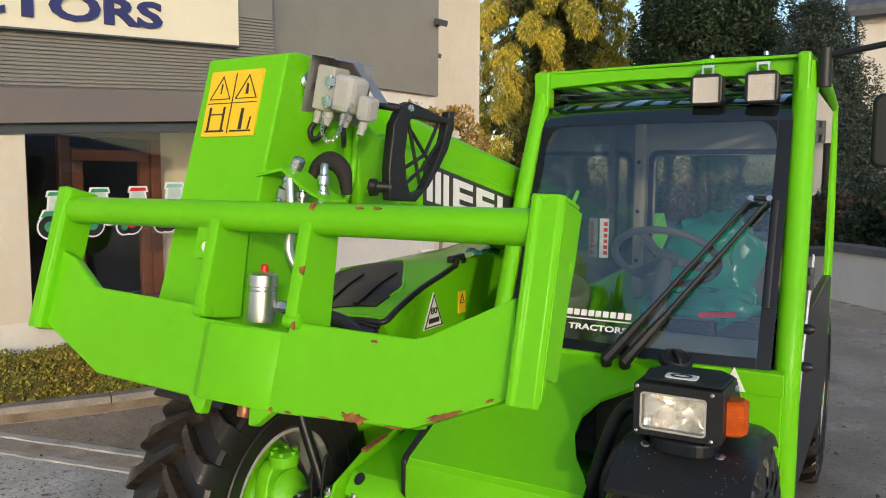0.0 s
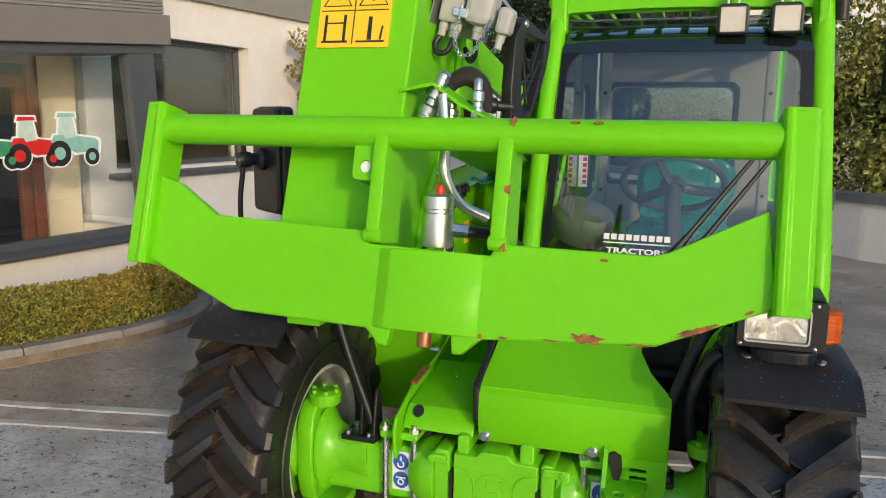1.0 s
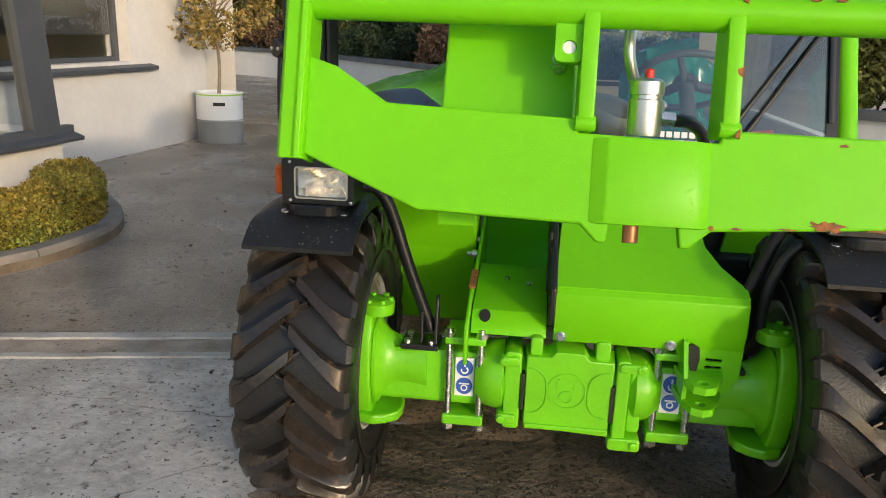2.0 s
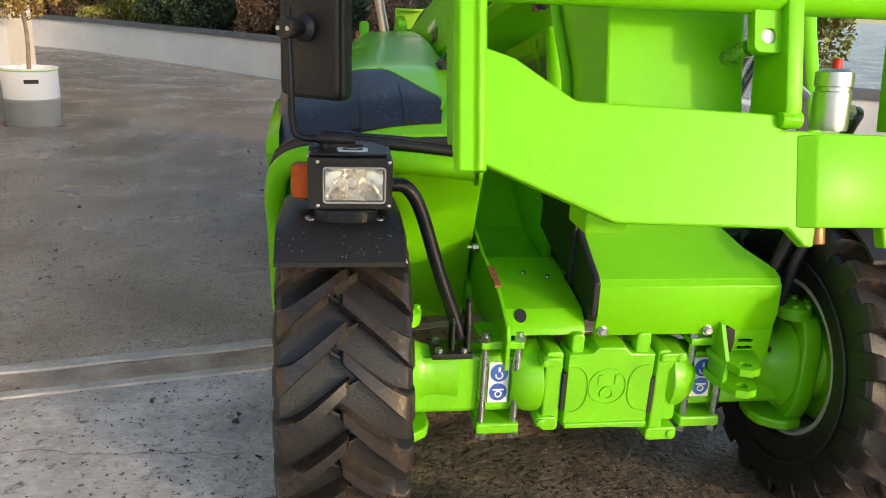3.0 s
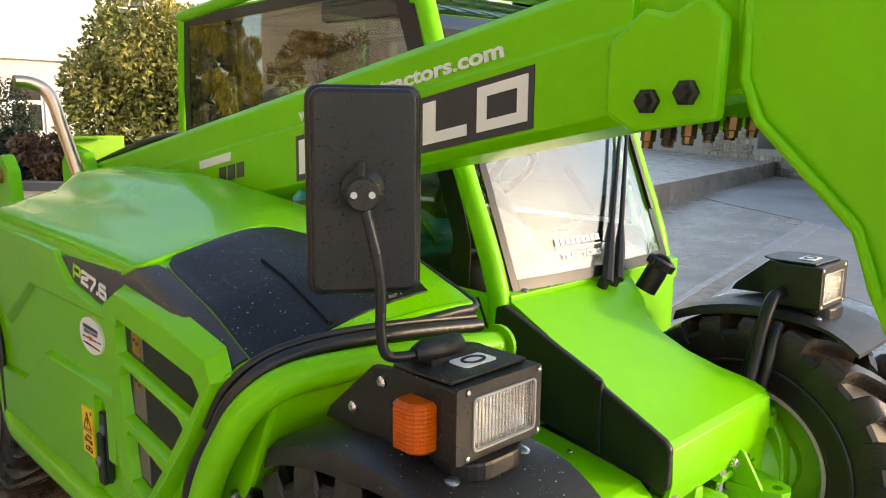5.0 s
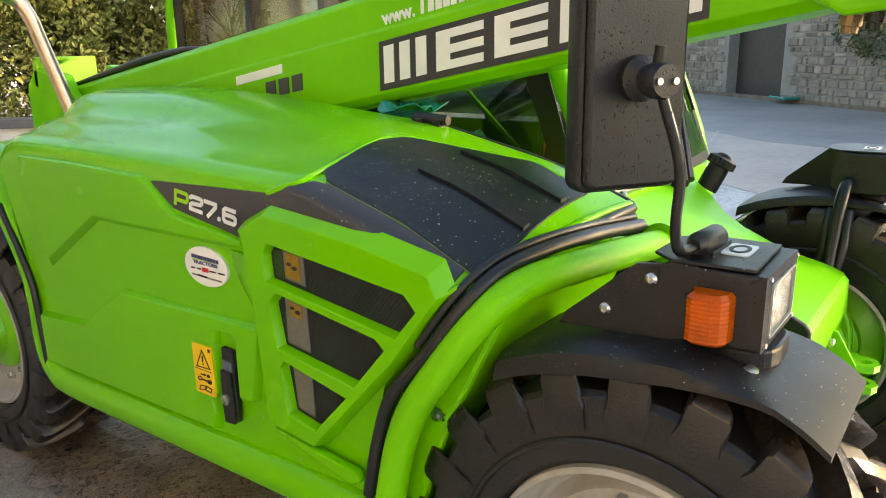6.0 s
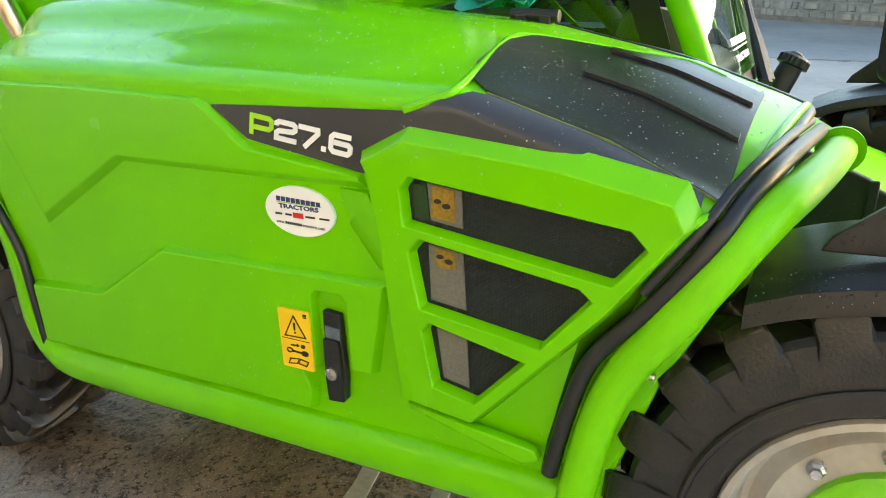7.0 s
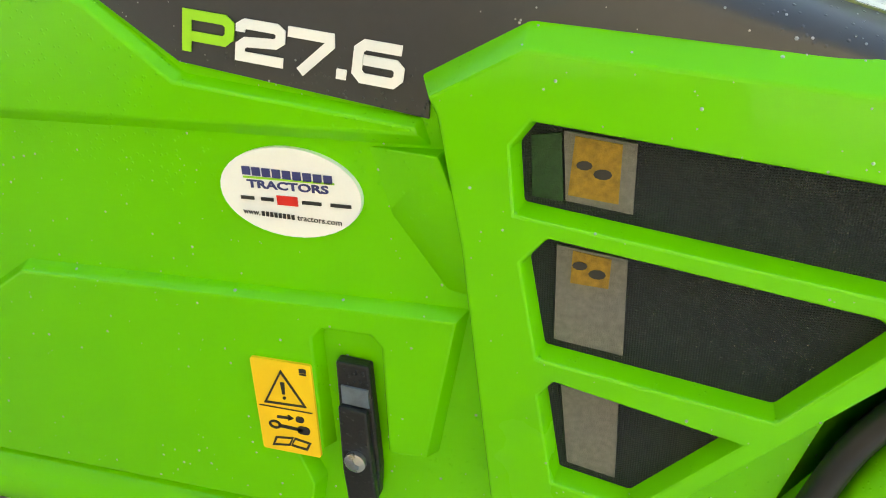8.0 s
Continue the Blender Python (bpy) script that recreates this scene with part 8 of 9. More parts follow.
box(bm, (-0.90, -0.95, 0.25), (-0.85, -0.85, 1.70))
shop_part("inner_door", bm, BROWNWOOD, shop, "brown panelled wooden door behind the glass", bevel=0.008)
bm = B()
box(bm, (-0.995, -0.72, 0.03), (-0.96, -0.30, 2.0))
shop_part("inner_partition", bm, CREAMROOM, shop, "cream partition, lit look put into its colour")
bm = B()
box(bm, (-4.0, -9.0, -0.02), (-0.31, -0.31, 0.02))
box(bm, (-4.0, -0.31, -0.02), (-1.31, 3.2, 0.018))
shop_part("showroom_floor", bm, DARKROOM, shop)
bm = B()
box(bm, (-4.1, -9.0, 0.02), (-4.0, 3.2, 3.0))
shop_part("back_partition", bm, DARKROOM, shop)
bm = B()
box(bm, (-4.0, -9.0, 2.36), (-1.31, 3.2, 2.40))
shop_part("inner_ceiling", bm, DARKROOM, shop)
# sticker row of small tractors on the pane
random.seed(9)
TRA = mat("printed_green", (0.06, 0.30, 0.14), 0.5, var=0.3, scale=20)
PALE = mat("printed_pale_green", (0.55, 0.68, 0.60), 0.5, var=0.2, scale=20)
PALE_TEAL = mat("printed_teal", (0.30, 0.55, 0.48), 0.5, var=0.25, scale=20)
for k, (body, size) in enumerate(((TRA, 0.92), (TRA, 0.98), (RED, 1.0), (PALE_TEAL, 1.08))):
    y0, z0 = -2.20 + 0.315 * k, 1.115
    shapes = [
        ("printed_body", body, [(0.10, 0.13), (0.09, 0.19), (0.20, 0.21), (0.36, 0.19), (0.385, 0.17), (0.38, 0.10), (0.20, 0.09)]),
        ("printed_cab", PALE, [(0.055, 0.18), (0.075, 0.335), (0.175, 0.34), (0.205, 0.20)]),
        ("printed_roof", body, [(0.055, 0.335), (0.07, 0.365), (0.19, 0.365), (0.20, 0.34)]),
        ("printed_guard", body, [(0.0, 0.17), (0.03, 0.215), (0.10, 0.215), (0.13, 0.17), (0.11, 0.16), (0.02, 0.16)]),
    ]
    wheels = ((0.065, 0.090, 0.088), (0.325, 0.062, 0.060))
    bm = B()
    n_o = 0
    for _, _, pts in shapes:
        cy, cz = sum(p[0] for p in pts) / len(pts), sum(p[1] for p in pts) / len(pts)
        n_o += 1
        prism(bm, [(y0 + size * (cy + (a - cy) * 1.10 + math.copysign(0.010, a - cy)), z0 + size * (cz + (b - cz) * 1.08 + math.copysign(0.010, b - cz))) for a, b in pts], "x", -0.0490, -0.0484 + 0.0001 * n_o)
    for cy, cz, r in wheels:
        n_o += 1
        prism(bm, ellipse(y0 + size * cy, z0 + size * cz, size * r + 0.012, size * r + 0.012, 20), "x", -0.0490, -0.0484 + 0.0001 * n_o)
    st = shop_part("tractor_sticker", bm, WHITE, shop, "window sticker of a small tractor with a white edge")
    for n_p, (nm, m_, pts) in enumerate(shapes):
        bm = B()
        prism(bm, [(y0 + size * a, z0 + size * b) for a, b in pts], "x", -0.0476, -0.0470 + 0.0003 * n_p)
        shop_part(nm, bm, m_, st)
    for cy, cz, r in wheels:
        bm = B()
        prism(bm, ellipse(y0 + size * cy, z0 + size * cz, size * r, size * r, 20), "x", -0.0456, -0.0450)
        shop_part("printed_wheel", bm, INK, st)
        bm = B()
        prism(bm, ellipse(y0 + size * cy, z0 + size * cz, size * r * 0.5, size * r * 0.5, 14), "x", -0.0449, -0.0444)
        shop_part("printed_hub", bm, body, st)
# the second window with its sill and blind
BLIND = mat("dark_blind", (0.045, 0.045, 0.05), 0.7, var=0.2, scale=12.0, bump=0.1, bscale=120)
bm = B()
plate(bm, [(0.15, 0.98), (2.08, 0.98), (2.08, 2.27), (0.15, 2.27)], [[(0.20, 1.03), (2.02, 1.03), (2.02, 2.22), (0.20, 2.22)]], "x", -1.20, -1.14)
shop_part("window_frame", bm, SLATEGREY, shop, "dark grey window frame", bevel=0.004)
bm = B()
box(bm, (-1.175, 0.20, 1.03), (-1.165, 2.02, 2.22))
wp = shop_part("window_pane", bm, SHOPGLASS, shop)
wp.visible_shadow = False
bm = B()
box(bm, (-1.22, 0.20, 1.25), (-1.205, 2.02, 2.22))
shop_part("window_blind", bm, BLIND, shop, "dark grey roller blind")
bm = B()
prism(bm, [(-1.14, 0.90), (-0.90, 0.885), (-0.895, 0.925), (-1.14, 0.978)], "y", 0.05, 2.42)
shop_part("window_sill", bm, SLATEGREY, shop, "dark grey window sill", bevel=0.004)
bm = B()
box(bm, (-0.93, 3.42, 3.60), (-0.88, 3.50, 3.70))
prism(bm, [(-0.88, 3.62), (-0.78, 3.58), (-0.76, 3.66), (-0.88, 3.69)], "y", 3.38, 3.52)
lamp_ = shop_part("wall_lamp", bm, SLATEGREY, shop, "small dark flood lamp", bevel=0.01)
bm = B()
tube(bm, [(-1.99, 4.62, 3.60), (-1.90, 4.62, 3.58), (-1.87, 4.62, 3.52)], 0.012, 6)
shop_part("camera_arm", bm, SLATEGREY, lamp_)
bm = B()
prism(bm, [(-1.95, 3.44), (-1.78, 3.40), (-1.77, 3.47), (-1.95, 3.52)], "y", 4.57, 4.67)
shop_part("security_camera", bm, SLATEGREY, lamp_, "small dark camera on the wall", bevel=0.008)

# kerbed hedge bed
KERB = [(-9.5, -6.0), (-6.2, -2.6), (-4.6, -0.80), (-3.64, 0.36), (-3.27, 0.90), (-3.08, 1.26), (-2.955, 1.55), (-2.90, 2.00), (-2.98, 2.35), (-3.16, 2.66), (-3.50, 3.04), (-3.85, 3.28)]
curve = smooth_path([(x, y, 0) for x, y in KERB], 8)
bed = thing("kerb", "weathered concrete kerb round the hedge bed", "kerb", kind="structure")
step, acc, start = 0.60, 0.0, 0
pieces = []
for i in range(1, len(curve)):
    acc += (curve[i] - curve[i - 1]).length
    if acc > step or i == len(curve) - 1:
        pieces.append(curve[start : i + 1])
        start, acc = i, 0.0
for seg_pts in pieces:
    bm = B()
    rows = []
    for i, p in enumerate(seg_pts):
        d = (seg_pts[min(i + 1, len(seg_pts) - 1)] - seg_pts[max(i - 1, 0)]).normalized()
        nrm_ = Vector((-d.y, d.x, 0))
        f = 0.004 if i in (0, len(seg_pts) - 1) else 0.0
        q = p + d * (0.004 if i == 0 else (-0.004 if i == len(seg_pts) - 1 else 0))
        rows.append([q + nrm_ * a + Vector((0, 0, b)) for a, b in ((0, -0.05), (0.004, 0.085 - f), (0.018, 0.105 - f), (0.115, 0.108 - f), (0.13, 0.09), (0.13, -0.05))])
    vs = [[bm.verts.new(p) for p in r] for r in rows]
    for a, b in zip(vs, vs[1:]):
        for k in range(len(a)):
            j = (k + 1) % len(a)
            bm.faces.new((a[k], a[j], b[j], b[k]))
    bm.faces.new(vs[0])
    bm.faces.new(vs[-1][::-1])
    part("kerb_stone", bm, KERBM, bed, smooth=40)


def leaf_cloud(name, material, label, category, centres, leaf, count, seed=1, trunk=None, parent=None, droop=0.0, long=1.6, kind=""):
    """Leaves as small folded blades scattered through ellipsoid clumps: centre, radii."""
    rng = np.random.default_rng(seed)
    vol = np.array([max(r[0] * r[1] + r[0] * r[2] + r[1] * r[2], 1e-4) for _, r in centres])
    pick = rng.choice(len(centres), size=count, p=vol / vol.sum())
    C = np.array([c for c, _ in centres], float)[pick]
    Rr = np.array([r for _, r in centres], float)[pick]
    d = rng.normal(size=(count, 3))
    d /= np.linalg.norm(d, axis=1)[:, None]
    rad = rng.uniform(0.55, 1.0, count) ** 0.6 * rng.uniform(0.9, 1.12, count)
    P = C + d * Rr * rad[:, None]
    ax = d * 0.7 + rng.normal(size=(count, 3)) * 0.6 + np.array([0, 0, -droop])
    ax /= np.linalg.norm(ax, axis=1)[:, None]
    sd = np.cross(ax, rng.normal(size=(count, 3)))
    sd /= np.linalg.norm(sd, axis=1)[:, None]
    up = np.cross(sd, ax)
    L = leaf * rng.uniform(0.6, 1.3, count)[:, None]
    W = L / long * 0.5
    a, b = P - ax * L * 0.5, P + ax * L * 0.5
    c1, c2 = P + sd * W + up * W * 0.4, P - sd * W + up * W * 0.4
    verts = np.stack([a, c1, b, c2], 1).reshape(-1, 3)
    base = np.arange(count) * 4
    faces = np.concatenate([np.stack([base, base + 1, base + 2], 1), np.stack([base, base + 2, base + 3], 1)])
    me = bpy.data.meshes.new(name)
    me.from_pydata(verts.tolist(), [], faces.tolist())
    me.materials.append(material)
    ob = new(name, me)
    ob.parent = parent
    if label:
        ob["label"] = label
    if category:
        tagged(ob, label, category, kind=kind)
    return ob


# low clipped hedge inside the kerb
hedge_c = []
rng = random.Random(2)
for p, q in zip(curve[20:], curve[21:]):
    d = (q - p).normalized()
    nrm_ = Vector((-d.y, d.x, 0))
    for off, hz in ((0.17, 0.09), (0.17, 0.20), (0.17, 0.31), (0.28, 0.32), (0.38, 0.32), (0.48, 0.31), (0.52, 0.20), (0.52, 0.09)):
        c = p + nrm_ * off
        if (c - SO).dot(sn) > 0.12 and (c - SO).dot(su) < -0.10:
            hedge_c.append(((c.x, c.y, hz + rng.uniform(-0.02, 0.02)), (0.075, 0.075, 0.075)))
leaf_cloud("hedge", LEAF_HEDGE, "low clipped box hedge tinged yellow and rust", "hedge", hedge_c, 0.027, 78000, 3, kind="stuff")
# dark filler sheet under the leaves stands in for the shaded inside
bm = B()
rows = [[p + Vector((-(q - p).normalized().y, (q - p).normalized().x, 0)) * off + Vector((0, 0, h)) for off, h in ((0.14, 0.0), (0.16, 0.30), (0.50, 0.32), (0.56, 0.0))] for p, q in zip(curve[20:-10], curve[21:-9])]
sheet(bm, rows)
solo("hedge_core", bm, HEDGECORE, "dark filler sheet for the hedge's shaded inside", "hedge", "stuff")
bm = B()
prism(bm, [(p.x, p.y) for p in curve] + [(-4.2, 3.5), (-5.6, -6), (-9.5, -8)], "z", 0.004, 0.06)
solo("bed_soil", bm, SOIL, "dark soil of the hedge bed", "soil", "structure")

# drum planter with a small standard tree
PX, PY = -3.95, 6.45
drum = thing("drum_planter", "cut oil drum, white above grey, planted with a small tree", "planter")
bm = B()
lathe(bm, [(0.27, 0.0), (0.275, 0.01), (0.275, 0.25), (0.282, 0.265), (0.275, 0.28), (0.275, 0.285)], (PX, PY, 0), (0, 0, 1), 36)
part("drum_base", bm, LIGHTGREY, drum, "grey lower half", smooth=40)
bm = B()
lathe(bm, [(0.275, 0.286), (0.275, 0.58), (0.285, 0.59), (0.285, 0.602), (0.262, 0.602), (0.262, 0.56), (0.001, 0.56)], (PX, PY, 0), (0, 0, 1), 36)
part("drum_top", bm, WHITE, drum, "white upper half", smooth=40)
bm = B()
sheet(bm, [[(PX + 0.278 * math.cos(a), PY + 0.279 * math.sin(a), z) for a in np.linspace(-1.45, -0.95, 8)] for z in (0.455, 0.495)], (0, 0.003, 0))
part("maker_bar", bm, INK, drum, "dark bar of lettering")
bm = B()
lathe(bm, [(0.278, 0.572), (0.283, 0.580), (0.278, 0.588)], (PX, PY, 0), (0, 0, 1), 36, cap=False)
part("drum_ring", bm, LIME, drum, "green ring")
tree = thing("standard_tree", "small bare-stemmed tree with sparse rust and olive leaves", "tree")
bm = B()
stem = smooth_path([(PX, PY, 0.55), (PX + 0.02, PY, 0.95), (PX - 0.02, PY + 0.01, 1.4), (PX, PY, 1.75)], 6)
tube(bm, stem, 0.02, 8, radii=list(np.linspace(0.024, 0.014, len(stem))))
rngt = random.Random(6)
for _ in range(26):
    z0 = rngt.uniform(1.2, 1.75)
    a = rngt.uniform(0, 6.28)
    e = Vector((PX + 0.55 * math.cos(a) * rngt.uniform(0.5, 1), PY + 0.5 * math.sin(a), z0 + rngt.uniform(0.15, 0.75)))
    s0 = Vector((PX, PY, z0))
    tube(bm, [s0, s0.lerp(e, 0.5) + Vector((0, 0, 0.06)), e], 0.006, 5, radii=[0.008, 0.005, 0.002])
part("trunk", bm, PALEBARK, tree, smooth=60)
leaf_cloud("crown", LEAF_BAY, "", "", [((PX + rngt.uniform(-0.6, 0.6), PY + rngt.uniform(-0.5, 0.5), rngt.uniform(1.15, 2.4)), (0.17, 0.17, 0.15)) for _ in range(40)], 0.06, 5200, 5, parent=tree)

# ---- curved garden wall behind the yard ----
WALL = [(-16, 21.5), (-12, 20.0), (-9.3, 18.6), (-7.0, 17.4), (-4.8, 15.3), (-2.5, 12.75), (-0.9, 10.75), (-0.1, 9.85), (0.675, 8.85), (2.07, 7.25), (2.6, 6.75), (4.2, 5.6), (6.5, 4.7)]
wcurve = smooth_path([(x, y, 0) for x, y in WALL], 6)


def wall_strip(name, back, z0, z1, front, material, label, kind="structure"):
    bm = B()
    rows = []
    for i, p in enumerate(wcurve):
        d = (wcurve[min(i + 1, len(wcurve) - 1)] - wcurve[max(i - 1, 0)]).normalized()
        nr = Vector((d.y, -d.x, 0))
        if nr.y > 0:
            nr = -nr
        rows.append([p + nr * front + Vector((0, 0, z0)), p + nr * front + Vector((0, 0, z1)), p - nr * back + Vector((0, 0, z1)), p - nr * back + Vector((0, 0, z0))])
    vs = [[bm.verts.new(q) for q in r] for r in rows]
    for a, b in zip(vs, vs[1:]):
        for k in range(4):
            j = (k + 1) % 4
            bm.faces.new((a[k], a[j], b[j], b[k]))
    bm.faces.new(vs[0])
    bm.faces.new(vs[-1][::-1])
    return solo(name, bm, material, label, "wall", kind)


wall_strip("garden_wall", 0.22, -0.1, 0.64, 0.0, RENDERED, "low white rendered garden wall")
wall_strip("wall_coping", 0.27, 0.642, 0.735, 0.05, CAPSTONE, "dark stone coping on the garden wall")
bm = B()
ring_ = [(p.x, p.y) for p in wcurve]
prism(bm, [(x + 0.15, y + 0.15) for x, y in ring_] + [(40, 12), (40, 60), (-30, 60)], "z", 0.0, 0.42)
solo("garden_soil", bm, GROUND, "raised garden soil behind the wall", "ground", "structure")


def conifer(name, label, x, y, z0, height, radius, material, seed, count, leaf, droop, clumps=90, power=0.8, tiers=False):
    t = thing(name, label, "tree")
    t.location = (0, 0, 0)
    bm = B()
    cone = [(x, y, z0), (x + 0.05, y, z0 + height * 0.5), (x, y, z0 + height * 0.97)]
    tube(bm, cone, 0.1, 8, radii=[radius * 0.10, radius * 0.06, 0.02])
    r_ = random.Random(seed)
    cl, ends = [], []
    for k in range(clumps if tiers else 0):
        # long branches that hang at their ends, with gaps between them
        f = (k + 0.5) / clumps
        zz = z0 + height * (0.04 + 0.94 * f)
        a = k * 2.399 + r_.uniform(-0.5, 0.5)
        reach = radius * (1 - f) ** power * r_.uniform(0.70, 1.15) + 0.1
        pts = [(x + reach * s_ * math.cos(a), y + reach * s_ * math.sin(a), zz + 0.10 * reach * s_ - 0.42 * reach * s_ * s_) for s_ in (0.0, 0.35, 0.6, 0.82, 1.0)]
        tube(bm, pts, 0.03, 5, radii=[0.06, 0.045, 0.035, 0.02, 0.01])
        for s_ in (0.10, 0.22):
            q = r_.uniform(0.35, 0.50)
            cl.append(((x + reach * s_ * math.cos(a), y + reach * s_ * math.sin(a), zz - 0.1), (q, q, q)))
        for j, c in enumerate(pts[1:]):
            q = r_.uniform(0.26, 0.40)
            (ends if j > 1 else cl).append(((c[0], c[1], c[2] - q * (0.25 + 0.18 * j)), (q, q, q * (0.55 + 0.22 * j))))
    for k in range(0 if tiers else clumps):
        f = (k + 0.5) / clumps
        zz = z0 + height * (0.03 + 0.95 * f)
        rad = radius * (1 - f) ** power * r_.uniform(0.55, 1.08) + 0.05
        a = k * 2.399 + r_.uniform(-0.4, 0.4)
        cx, cy = x + rad * 0.72 * math.cos(a), y + rad * 0.72 * math.sin(a)
        s_ = radius * (0.34 - 0.18 * f) * r_.uniform(0.75, 1.2)
        cl.append(((cx, cy, zz - droop * rad * 0.3), (s_, s_, s_ * (0.8 + droop))))
        if k % 3 == 0:
            tube(bm, [(x, y, zz), ((x + cx) / 2, (y + cy) / 2, zz + 0.05), (cx, cy, zz - 0.05)], 0.03, 5, radii=[0.05, 0.035, 0.012])
    part("trunk", bm, BARK, t, smooth=60)
    leaf_cloud("crown", LEAF_OLIVE if tiers else material, "", "", cl, leaf, count // 2 if tiers else count, seed, parent=t, droop=droop, long=3.4)
    if ends:
        leaf_cloud("hanging_sprays", material, "golden hanging sprays", "", ends, leaf, count // 2, seed + 1, parent=t, droop=droop, long=4.2)
    return t


conifer("gold_conifer", "tall golden conifer with drooping sprays, low sun put into its colour", -8.0, 20.2, 0.3, 14.5, 3.3, LEAF_GOLD, 11, 330000, 0.16, 1.3, 135, 0.6, True)
conifer("dark_conifer", "tall dark green conifer", -2.65, 17.0, 0.3, 12.0, 2.25, LEAF_DARK, 12, 270000, 0.125, 0.1, 260, 0.30)
conifer("blue_conifer", "bushy blue-green conifer behind the wall", -0.20, 15.0, 0.3, 4.85, 2.1, LEAF_BLUE, 14, 150000, 0.085, 0.1, 190, 0.65)


def shrub(name, label, x, y, z0, rx, ry, h, material, seed, count, leaf, n=16):
    t = thing(name, label, "shrub")
    r_ = random.Random(seed)
    bm = B()
    cl = []
    for _ in range(n):
        a, f = r_.uniform(0, 6.28), r_.random() ** 0.5
        c = (x + rx * f * math.cos(a), y + ry * f * math.sin(a), z0 + h * r_.uniform(0.25, 0.85))
        k = r_.uniform(0.28, 0.42)
        cl.append((c, (rx * k, ry * k, h * k * 0.6)))
        bm = B()
        tube(bm, [(x, y, z0), ((x + c[0]) / 2 + 0.03, (y + c[1]) / 2, z0 + h * 0.3), c], 0.02, 5, radii=[0.03, 0.02, 0.006])
        part("stem", bm, BARK, t, smooth=60)
    leaf_cloud("foliage", material, "", "", cl, leaf, count, seed, parent=t, long=1.8)
    return t


shrub("laurel", "tall variegated laurel behind the wall", 2.95, 8.6, 0.3, 1.15, 0.85, 2.7, LEAF_LAUREL, 31, 34000, 0.085, 40)
shrub("laurel", "variegated laurel behind the wall", 4.7, 7.6, 0.3, 1.1, 0.8, 2.5, LEAF_LAUREL, 32, 22000, 0.09, 32)
for k, (x, y, rx, h, m_, cnt) in enumerate(((-5.6, 17.6, 1.0, 1.4, LEAF_LAUREL, 4000), (-4.0, 16.0, 0.9, 1.2, LEAF_DARK, 4500), (-2.9, 14.6, 0.8, 1.25, LEAF_DARK, 4500), (-1.75, 13.2, 0.7, 1.3, LEAF_SHRUB, 4500), (-0.9, 12.3, 0.7, 1.3, LEAF_DARK, 4500), (0.1, 11.6, 0.8, 1.1, LEAF_SHRUB, 4000), (1.3, 10.2, 0.7, 1.0, LEAF_DARK, 4000), (1.9, 9.3, 0.55, 0.9, LEAF_SHRUB, 3000), (-7.6, 19.0, 1.0, 1.5, LEAF_SHRUB, 4000), (-9.8, 20.0, 1.2, 1.7, LEAF_SHRUB, 4000))):
    shrub("garden_shrub", "dense garden shrub behind the white wall" if m_ is not LEAF_SHRUB else "rust-brown winter shrub behind the white wall", x, y, 0.35, rx, rx * 0.8, h, m_, 40 + k, cnt, 0.09)
for x, y, r, h in ((2.55, 14.6, 0.55, 1.9), (1.35, 13.8, 0.6, 1.2)):
    t = thing("clipped_bush", "rounded clipped evergreen bush", "shrub")
    bm = B()
    lathe(bm, [(0.05, 0), (0.04, h * 0.5)], (x, y, 0.3), (0, 0, 1), 8)
    part("stem", bm, BARK, t)
    leaf_cloud("foliage", LEAF_DARK, "", "", [((x, y, 0.3 + h * 0.5), (r, r, h * 0.5)), ((x, y, 0.3 + h * 0.35), (r * 1.05, r * 1.05, h * 0.35))], 0.06, 6000, 50, parent=t)

# ---- white house beyond ----
house = thing("white_house", "white rendered two-storey house with a slate roof and a porch", "house")
HY = 20.5
bm = B()
wins = [[(2.42, 4.16), (3.15, 4.16), (3.15, 5.45), (2.42, 5.45)], [(7.0, 4.05), (7.9, 4.05), (7.9, 5.35), (7.0, 5.35)], [(1.25, 0.3), (2.12, 0.3), (2.12, 2.56), (1.25, 2.56)], [(6.6, 1.2), (7.6, 1.2), (7.6, 2.7), (6.6, 2.7)]]
plate(bm, [(0.35, 0.2), (12.0, 0.2), (12.0, 6.0), (0.35, 6.0)], wins, "y", HY, HY + 0.3)
part("front_wall", bm, RENDERED, house)
bm = B()
box(bm, (0.35, HY + 0.302, 0.2), (0.65, HY + 7, 6.0))
part("gable_wall", bm, RENDERED, house)
bm = B()
prism(bm, [(HY - 0.45, 5.85), (HY - 0.45, 6.0), (HY + 3.5, 9.0), (HY + 7.4, 6.0), (HY + 7.4, 5.85), (HY + 3.5, 8.8)], "x", 0.05, 12.4)
part("roof", bm, SLATE, house, "dark slate roof")
bm = B()
box(bm, (0.05, HY - 0.5, 5.72), (12.4, HY - 0.38, 5.86))
part("gutter", bm, SLATEGREY, house)
